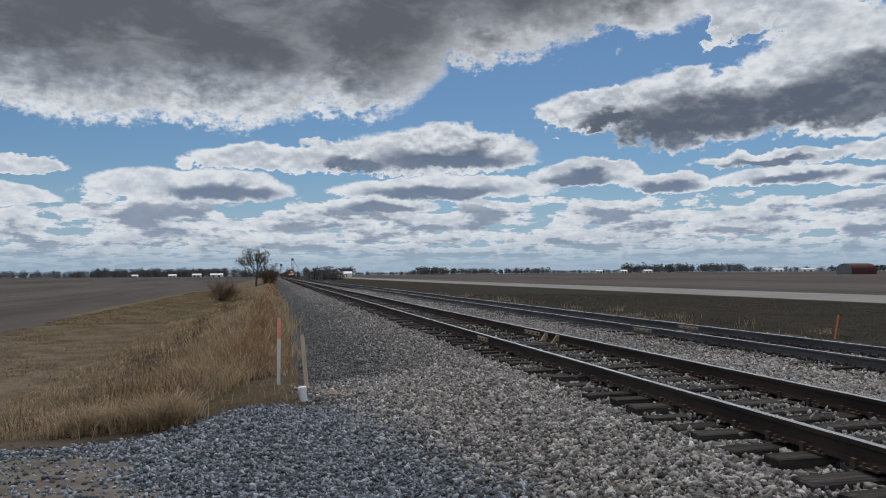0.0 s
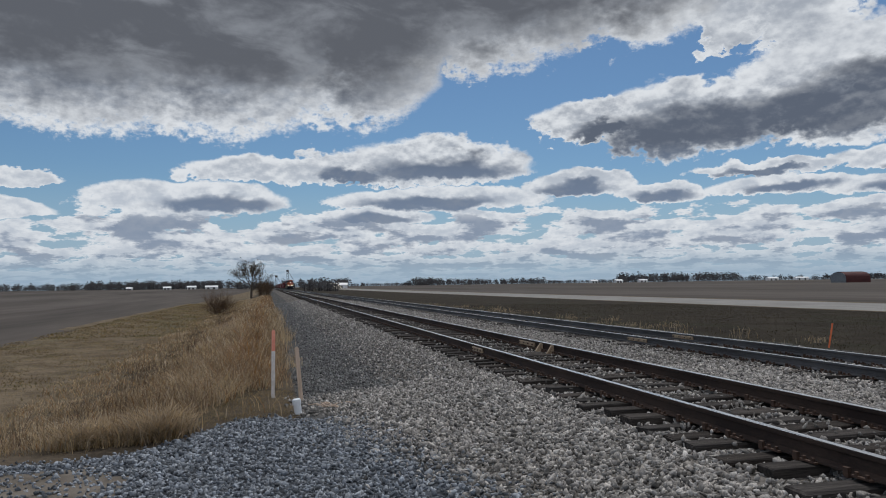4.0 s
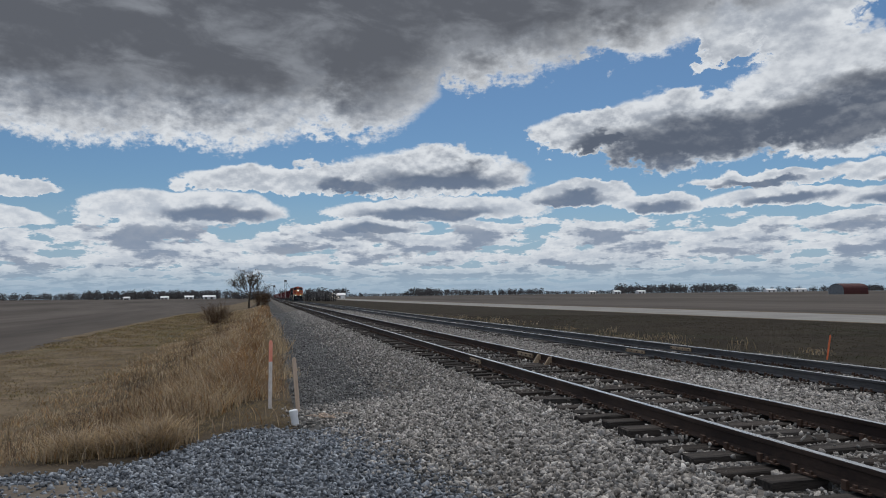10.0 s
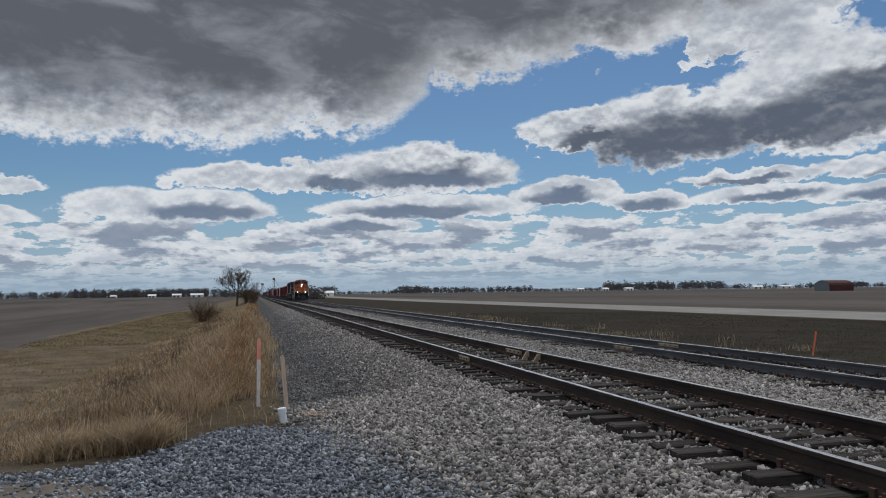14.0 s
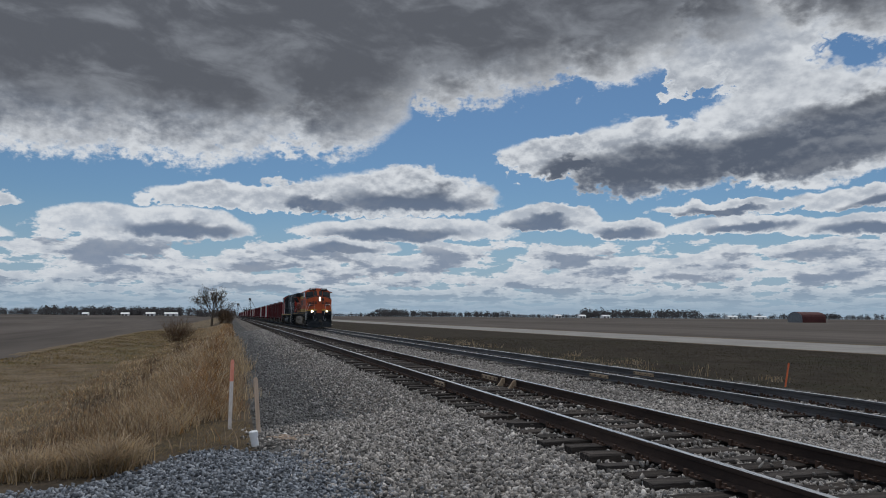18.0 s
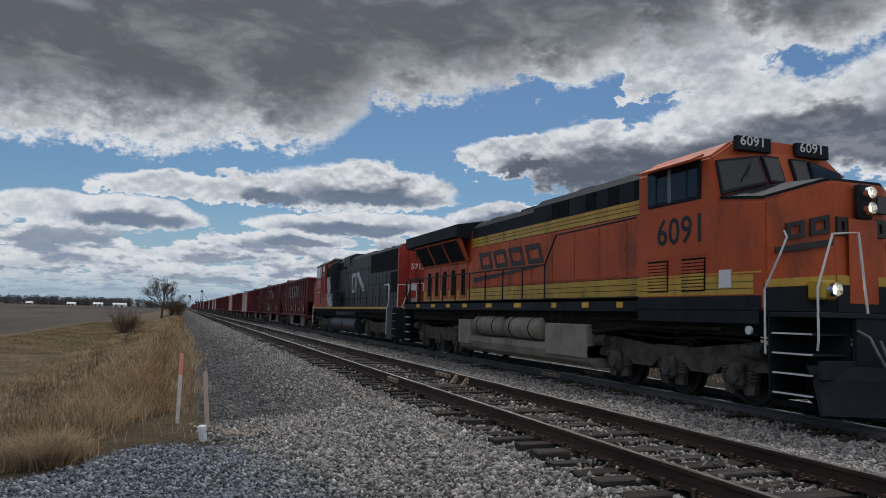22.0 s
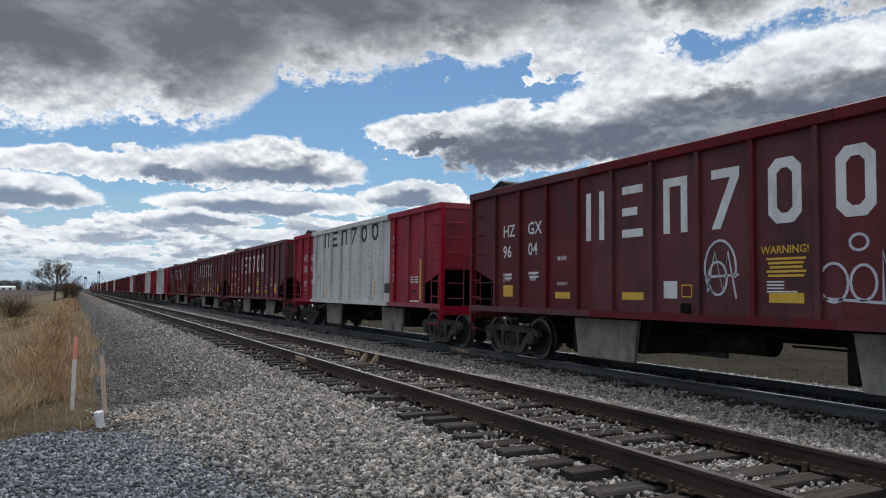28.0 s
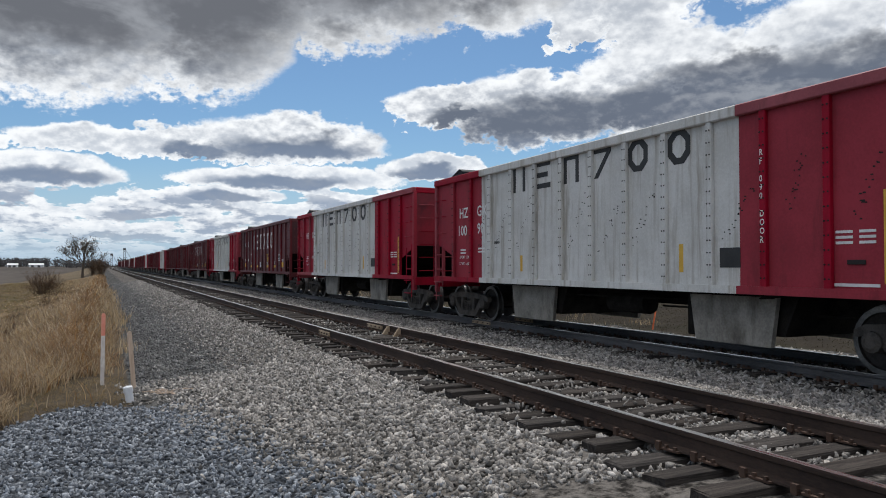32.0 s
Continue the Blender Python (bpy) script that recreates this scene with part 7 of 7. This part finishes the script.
    # tank and air reservoirs
    part("fuel_tank", extrude_y([(-1.4, 0.78), (-1.42, 0.62), (-1.34, 0.42), (-1.15, 0.3), (1.15, 0.3), (1.34, 0.42), (1.42, 0.62), (1.4, 0.78), (0.95, 0.86), (0.95, 1.28), (-0.95, 1.28), (-0.95, 0.86)], 4.85, 13.1), TANK_TAN, thing, "dust-coated fuel tank")
    for y0, y1 in ((4.85, 6.9), (12.0, 13.1)):
        part("tank_end", boxes((-1.44, 1.44, y0, y1, 0.5, 1.28), bevel=0.03), TANK_TAN, thing)
    for s in (-1, 1):
        for y in (8.2, 10.6):
            part("air_reservoir", disc(0, 0, "Y", 22, (s * 1.28, y, 1.12), [(-1.06, 0.08), (-1.03, 0.2), (-0.95, 0.29), (0.95, 0.29), (1.03, 0.2), (1.06, 0.08)]), TANK_TAN, thing, "tan air reservoir", smooth_faces=True)
            for d in (-0.6, 0.6):
                part("strap", disc(0.298, 0.025, "Y", 22, (s * 1.28, y + d, 1.12)), STEEL_DARK, thing)
        for path in ([(s * 1.35, -0.2, 1.45), (s * 1.35, 4.8, 1.42)], [(s * 1.4, 0.4, 1.3), (s * 1.38, 3.0, 1.28), (s * 1.3, 4.8, 1.1)], [(s * 1.35, 13.1, 1.45), (s * 1.35, 18.4, 1.45)]):
            part("piping", rods([path], 0.035, 6), STEEL_DARK, thing)
    loco_truck(thing, [0.35, 2.2, 4.05]), loco_truck(thing, [14.0, 15.85, 17.7])
    return thing


def charcoal_loco():
    """The second locomotive, which runs with its cab end to the rear. Its own y starts at its leading platform."""
    thing = tagged(new("locomotive"), "charcoal and red diesel locomotive running hood first behind the leader", "locomotive", "locomotives of the train")
    o = 20.9
    part("underframe", boxes((-1.3, 1.3, 0.1, 20.4, 1.15, 1.57)), STEEL_DARK, thing)
    part("walkway", boxes((-1.5, 1.5, 0, 16.4, 1.58, 1.66)), LOCO_CHARCOAL, thing)
    for s in (-1, 1):
        part("side_sill", boxes((*sorted((s * 1.28, s * 1.49)), 1.15, 20.5, 1.42, 1.58)), STEEL_DARK, thing)
        part("yellow_edge", boxes((*sorted((s * 1.4, s * 1.515)), 1.1, 20.55, 1.58, 1.68)), LOCO_YELLOW, thing, "yellow walkway edge")
    hood_top = 4.6
    for y0, y1, top, nm in ((1.12, 6.4, 4.55, "radiator_hood"), (6.41, 12.0, 4.62, "engine_hood"), (12.01, 16.28, 4.62, "equipment_hood")):
        half = 0.9 if nm != "radiator_hood" else 0.98
        outline = [(-half, 1.66), (half, 1.66), (half, top - 0.2), (half - 0.22, top), (-half + 0.22, top), (-half, top - 0.2)]
        hood = part(nm, extrude_y(outline, y0, y1), LOCO_CHARCOAL, thing, "charcoal hood with streaked dirt")
        for s in (-1, 1):
            x = s * half
            z1 = 3.3 if nm == "radiator_hood" else 3.9
            count = int((y1 - y0) / 0.6)
            for k in range(count):
                yy = y0 + 0.04 + k * (y1 - y0 - 0.06) / count
                door = part("hood_door", boxes((*sorted((x, x + s * 0.018)), yy, yy + (y1 - y0) / count - 0.05, 1.8, z1), bevel=0.004), LOCO_CHARCOAL, hood)
                for z in (2.1, 2.75, z1 - 0.25):
                    part("hinge", boxes((*sorted((x + s * 0.016, x + s * 0.034)), yy + 0.02, yy + 0.06, z, z + 0.12)), STEEL_DARK, door)
    for s in (-1, 1):
        part("radiator_grille", boxes((*sorted((s * 0.98, s * 0.99)), 1.25, 6.35, 3.4, 4.36)), GRILLE, thing, "long black radiator grille")
        part("vent", boxes((*sorted((s * 0.99, s * 1.01)), 1.25, 2.3, 2.35, 3.3)), GRILLE, thing)
        part("intake_grille", boxes((*sorted((s * 0.9, s * 0.925)), 12.7, 14.95, 3.98, 4.4)), GRILLE, thing)
        part("intake_grille", boxes((*sorted((s * 1.4, s * 1.415)), 15.1, 16.22, 3.6, 4.15)), GRILLE, thing)
        part("grey_panel", boxes((*sorted((s * 0.915, s * 0.935)), 12.7, 14.1, 2.7, 3.95)), LOCO_CHARCOAL, thing)
    # hood end towards the leader, red
    end = part("hood_end", extrude_y([(-0.985, 1.66), (0.985, 1.66), (0.985, 4.36), (0.75, 4.57), (-0.75, 4.57), (-0.985, 4.36)], 1.0, 1.11), LOCO_RED, thing, "red hood end")
    part("hood_end", extrude_y([(-0.55, 1.7), (0.55, 1.7), (0.55, 4.5), (-0.55, 4.5)], 0.86, 0.99), LOCO_RED, thing)
    for x in (-0.98, 0.98):
        part("hood_corner", boxes((x - 0.012, x + 0.012, 1.0, 1.25, 1.7, 4.35)), LOCO_RED, thing)
    lamp_pair(thing, 0.0, 0.86, 4.12, LENS_OFF, -1, upright=False)
    words("5713", 0.34, LETTER_WHITE, thing, on_front(-0.48, 0.852, 3.35), wide=0.95)
    part("lettering_block", boxes((-0.6, -0.2, 0.85, 0.858, 2.45, 2.72)), LETTER_WHITE, thing, "plain pale block where the owner's initials are painted")
    part("lettering_block", boxes((0.1, 0.5, 0.85, 0.858, 2.45, 2.8)), LETTER_WHITE, thing, "plain pale block where the owner's initials are painted")
    part("lamp", disc(0, 0, "Y", 14, (-0.35, 0, 2.0), [(0.84, 0.12), (0.78, 0.12), (0.77, 0.09)]), LENS_OFF, thing)
    for z in (2.1, 2.4, 2.75, 3.2, 3.6, 4.0):
        part("grab_iron", rods([[(-0.9, 1.0, z), (-0.9, 0.9, z), (-0.6, 0.9, z), (-0.6, 1.0, z)]], 0.014, 5), LOCO_RED, thing)
    part("end_stripe", boxes((-0.98, 0.98, 0.84, 0.86, 1.6, 1.72)), LOCO_YELLOW, thing)
    for y in (2.2, 3.7, 5.2):
        part("fan", disc(0, 0, "Z", 20, (0, y, 0), [(4.54, 0.6), (4.64, 0.6), (4.66, 0.5)]), LOCO_CHARCOAL, thing, "round radiator fan")
    part("roof_rail", rods([[(-0.5, 1.2, 4.55), (-0.5, 1.2, 4.72), (0.5, 1.2, 4.72), (0.5, 1.2, 4.55)]], 0.018, 5), LOCO_BLACK, thing)
    for y, w in ((7.4, 0.8), (8.8, 0.5), (10.2, 0.8)):
        part("roof_hatch", boxes((-0.5, 0.5, y, y + w, 4.6, 4.7), bevel=0.02), LOCO_CHARCOAL, thing)
    part("dynamic_brake", extrude_y([(-0.95, 4.1), (-0.95, 4.65), (-0.6, 4.82), (0.6, 4.82), (0.95, 4.65), (0.95, 4.1)], 11.6, 13.4), LOCO_CHARCOAL, thing)
    # plain shapes for the owner's initials
    x0 = -0.93
    part("lettering_block", ring_x(10.45, 2.5, 3.6, 0.55, 0.16, 0.2, x0 - 0.004, x0 + 0.02), LOCO_GREY, thing, "plain pale ring where the owner's initials are painted")
    part("lettering_block", extrude_x([(8.0, 2.55), (8.3, 2.55), (9.7, 3.45), (9.7, 3.65), (9.4, 3.65), (8.0, 2.8)], x0 - 0.004, x0 + 0.02), LOCO_GREY, thing, "plain pale slanted bar where the owner's initials are painted")
    # cab at the trailing end
    rings = [
        [(-1.5, 16.4, 1.68), (-1.5, 20.45, 1.68), (-0.6, 20.75, 1.68), (0.6, 20.75, 1.68), (1.5, 20.45, 1.68), (1.5, 16.4, 1.68)],
        [(-1.5, 16.4, 3.3), (-1.5, 20.42, 3.25), (-0.6, 20.7, 3.45), (0.6, 20.7, 3.45), (1.5, 20.42, 3.25), (1.5, 16.4, 3.3)],
        [(-1.5, 16.4, 3.5), (-1.5, 19.72, 3.5), (-0.6, 19.8, 3.62), (0.6, 19.8, 3.62), (1.5, 19.72, 3.5), (1.5, 16.4, 3.5)],
        [(-1.5, 16.4, 4.38), (-1.46, 19.56, 4.4), (-0.6, 19.6, 4.5), (0.6, 19.6, 4.5), (1.46, 19.56, 4.4), (1.5, 16.4, 4.38)],
        [(-0.9, 16.4, 4.66), (-0.9, 19.5, 4.66), (-0.5, 19.5, 4.7), (0.5, 19.5, 4.7), (0.9, 19.5, 4.66), (0.9, 16.4, 4.66)],
    ]
    bm = bmesh.new()
    vs = [[bm.verts.new(p) for p in ring] for ring in rings]
    for a, b in zip(vs, vs[1:]):
        for i in range(6):
            j = (i + 1) % 6
            bm.faces.new((a[i], a[j], b[j], b[i]))
    bm.faces.new(vs[0][::-1]), bm.faces.new(vs[-1])
    bmesh.ops.recalc_face_normals(bm, faces=bm.faces[:])
    bmesh.ops.bevel(bm, geom=[e for e in bm.edges if len(e.link_faces) == 2 and e.calc_face_angle() > 0.25], offset=0.04, segments=2, affect="EDGES")
    cab = part("cab", bm, LOCO_RED, thing, "red cab with a short nose")
    part("cab_roof", extrude_y([(-1.5, 4.36), (-0.92, 4.68), (0.92, 4.68), (1.5, 4.36), (1.52, 4.4), (0.94, 4.74), (-0.94, 4.74), (-1.52, 4.4)], 16.4, 19.7), LOCO_CHARCOAL, cab, "dark cab roof")
    for s in (-1, 1):
        x = s * 1.5
        for y0, y1 in ((16.6, 17.1), (17.7, 18.02), (18.15, 18.95), (19.05, 19.5)):
            part("window_frame", boxes((*sorted((x - s * 0.02, x + s * 0.018)), y0 - 0.04, y1 + 0.04, 3.54, 4.34), bevel=0.008), GREY_STEEL, cab)
            part("side_window", boxes((*sorted((x, x + s * 0.026)), y0, y1, 3.58, 4.3)), GLASS, cab, "cab side window")
        part("pale_stripe", extrude_x([(16.27, 3.55), (15.5, 3.54), (15.02, 2.95), (15.02, 2.54), (15.8, 2.54), (16.27, 3.2)], *sorted((s * 1.4, s * 1.412))), LOCO_GREY, cab, "slanting pale stripe behind the cab")
        part("red_corner", extrude_x([(16.27, 3.18), (15.81, 2.54), (16.27, 2.54)], *sorted((s * 1.4, s * 1.411))), LOCO_RED, cab)
        for y0, y1, z0, z1 in ((16.98, 17.0, 1.72, 3.48), (17.62, 17.64, 1.72, 3.48), (17.64, 20.3, 2.52, 2.54), (18.95, 18.97, 1.72, 2.52), (16.42, 16.98, 2.52, 2.54)):
            part("panel_seam", boxes((*sorted((x, x + s * 0.006)), y0, y1, z0, z1)), SOOT, cab)
        part("grab_rail", rods([[(x + s * 0.05, 17.2, 3.95), (x + s * 0.09, 17.2, 3.8), (x + s * 0.09, 17.3, 2.4), (x + s * 0.05, 17.3, 2.3)]], 0.018, 6), LOCO_BLACK, cab, "black handrail beside the cab door")
        part("grab_rail", rods([[(x + s * 0.05, 16.5, 3.9), (x + s * 0.09, 16.5, 3.8), (x + s * 0.09, 16.5, 2.4), (x + s * 0.05, 16.5, 2.3)]], 0.018, 6), LOCO_BLACK, cab, "black handrail beside the cab door")
        vent = part("louvre", boxes((*sorted((x, x + s * 0.014)), 17.7, 18.1, 1.86, 2.3)), SOOT, cab, "dark louvred vent")
        for k in range(5):
            part("slat", boxes((*sorted((x + s * 0.014, x + s * 0.026)), 17.72, 18.08, 1.9 + k * 0.08, 1.935 + k * 0.08)), LOCO_RED, vent)
        part("drip_rail", boxes((*sorted((x - s * 0.02, x + s * 0.06)), 17.4, 19.62, 4.36, 4.4)), GREY_STEEL, cab, "grey rain gutter over the windows")
    part("roof_unit", boxes((-0.75, 0.75, 17.2, 18.3, 4.7, 4.9), bevel=0.05), GREY_STEEL, cab, "grey roof unit")
    words("5713", 0.7, LETTER_WHITE, cab, on_left(-1.506, 19.2, 2.8), wide=0.82)
    part("small_print", boxes((-1.506, -1.5, 18.25, 18.75, 2.62, 2.68)), LETTER_WHITE, cab)
    part("rear_hood", extrude_y([(-1.4, 2.53), (1.4, 2.53), (1.4, 4.3), (0.85, 4.6), (-0.85, 4.6), (-1.4, 4.3)], 15.0, 16.29), LOCO_CHARCOAL, thing, "broad charcoal hood behind the cab")
    part("cab_rear_wall", boxes((-1.48, 1.48, 16.3, 16.39, 1.66, 4.3)), LOCO_RED, thing)
    for s in (-1, 1):
        box_ = part("side_locker", boxes((*sorted((s * 0.95, s * 1.5)), 13.5, 16.28, 1.67, 2.52), bevel=0.02), LOCO_CHARCOAL, thing, "low locker painted red, grey and charcoal")
        x, x2 = s * 1.5, s * 1.506
        part("red_panel", extrude_x([(16.27, 1.72), (15.12, 1.72), (15.82, 2.5), (16.27, 2.5)], *sorted((x, x2))), LOCO_RED, box_)
        part("pale_panel", extrude_x([(15.1, 1.72), (13.78, 1.72), (14.47, 2.5), (15.8, 2.5)], *sorted((x, x2))), LOCO_GREY, box_, "rust-streaked pale panel")
        for y in (14.75, 15.55):
            part("locker_vent", boxes((*sorted((x, x + s * 0.012)), y, y + 0.3, 2.3, 2.42)), GRILLE, box_)
        for k in range(2):
            part("ladder_rung", rods([[(s * 1.4, 13.05, 2.0 + 0.28 * k), (s * 1.4, 13.45, 2.0 + 0.28 * k)]], 0.018, 5), LOCO_YELLOW, thing)
    for s in (-1, 1):
        railing(thing, s * 1.46, [1.15, 2.45, 3.8, 5.1, 6.45, 7.8, 9.1, 10.4, 11.7, 13.0, 14.4], 1.66, 2.62, LOCO_CHARCOAL)
        part("grab_rail", rods([[(s * 1.48, 1.6, 2.66), (s * 1.48, 1.0, 2.7), (s * 1.48, 0.85, 2.6), (s * 1.48, 0.85, 1.9), (s * 1.5, 1.05, 1.6), (s * 1.5, 1.05, 0.5)]], 0.024, 6), RAILING_WHITE, thing, "white grab rail")
        part("grab_rail", rods([[(s * 0.6, 0.05, 1.3), (s * 1.1, 0.0, 1.7), (s * 0.7, 0.0, 2.7), (s * 0.2, 0.0, 2.75)]], 0.022, 6), RAILING_WHITE, thing, "white grab rail")
        part("end_grab", rods([[(s * 1.5, 20.6, 0.6), (s * 1.5, 20.62, 1.7), (s * 1.35, 20.6, 2.2), (s * 1.35, 20.6, 2.9)]], 0.024, 6), RAILING_WHITE, thing, "white grab rail")
        part("step_plate", boxes((*sorted((s * 1.44, s * 1.5)), 0.15, 1.1, 0.3, 1.6)), LOCO_CHARCOAL, thing, "dark step side plate")
        for k in range(4):
            part("tread", boxes((*sorted((s * 1.42, s * 1.5)), -0.25, 0.15, 0.42 + k * 0.32, 0.445 + k * 0.32)), GREY_STEEL if k < 3 else LOCO_YELLOW, thing)
            part("tread", boxes((*sorted((s * 0.9, s * 1.5)), 20.5, 20.85, 0.42 + k * 0.32, 0.45 + k * 0.32)), LOCO_YELLOW, thing)
    part("end_rail", rods([[(-1.3, 0.05, 1.66), (-1.3, 0.05, 2.65), (-0.45, 0.05, 2.65), (-0.45, 0.05, 1.66)], [(0.45, 0.05, 1.66), (0.45, 0.05, 2.65), (1.3, 0.05, 2.65), (1.3, 0.05, 1.66)]], 0.022, 6), RAILING_WHITE, thing)
    part("pilot_plate", boxes((-1.45, 1.45, 0.0, 0.06, 0.3, 1.58)), LOCO_BLACK, thing)
    part("pilot_plate", boxes((-1.45, 1.45, 20.5, 20.56, 0.3, 1.58)), LOCO_BLACK, thing)
    half_round = [(-1.0 - 0.45 * math.cos(radians(a)), 0.72 + 0.44 * math.sin(radians(a))) for a in range(-84, 85, 12)]
    part("fuel_tank", extrude_y(half_round + [(-x, z) for x, z in half_round[::-1]], 7.65, 14.4), LOCO_CHARCOAL, thing, "rounded charcoal fuel tank", smooth_faces=False)
    for y in (7.75, 11.0, 14.3):
        part("tank_band", extrude_y([(-1.0 + (x + 1.0) * 1.03, 0.72 + (z - 0.72) * 1.03) for x, z in half_round], y - 0.03, y + 0.03), LOCO_BLACK, thing)
    part("air_reservoir", disc(0, 0, "Y", 18, (-1.22, 10.6, 1.34), [(-2.5, 0.08), (-2.4, 0.19), (2.4, 0.19), (2.5, 0.08)]), LOCO_CHARCOAL, thing, smooth_faces=True)
    coupler(thing, 0.0, -1), coupler(thing, 20.55, 1)
    loco_truck(thing, [2.1, 4.0, 5.9]), loco_truck(thing, [15.6, 17.5, 19.4])
    return thing


LEADER, SECOND = orange_loco(), charcoal_loco()


# ---- all that moves ----
def roll_wheels(truck_owner, offset):
    """The wheels turn while their car is near enough to tell; the rest of the time they stand as they are."""
    for truck in truck_owner.children:
        if not truck.name.startswith("truck"):
            continue
        for wheel in truck.children:
            if not wheel.name.startswith("wheelset"):
                continue
            place = wheel.matrix_basis.translation.copy()
            radius = place.z
            along = offset + truck.matrix_basis.translation.y + place.y
            passing = (TRAIN_START + along - 4.0) / TRAIN_SPEED
            t0, t1 = max(0.0, passing - 1.6), min(32.0, passing + 0.3)
            if t0 >= 32 or t1 <= 0:
                continue
            rows, angle, t = [], 0.0, round(t0 * FPS) / FPS
            turn = math.degrees(TRAIN_SPEED / FPS / radius)
            if t > 0:
                rows.append((0, pose(*place)))
            while t <= t1 + 1e-6:
                rows.append((t, pose(*place, angle, 0, 0)))
                t, angle = t + 1 / FPS, angle + turn
            if rows[-1][0] < 31.95:
                rows.append((32, rows[-1][1]))
            walk(wheel, rows)


def run(t):
    """How far the train has come: it slows a little once the locomotives have passed."""
    return TRAIN_SPEED * t - 0.455 * max(0.0, t - 24.0)


def motions():
    moving = [(LEADER, 0.0), (SECOND, 20.98)] + [(CARS[k], FIRST_CAR + PITCH * k) for k in CARS]
    for thing, offset in moving:
        walk(thing, [(t, pose(TRAIN_X, TRAIN_START + offset - run(t), TRAIN_Z)) for t in (*range(0, 23, 2), 23, 24, 25, *range(26, 33, 2))])
    for thing, offset in moving[:16]:
        roll_wheels(thing, offset)


motions()
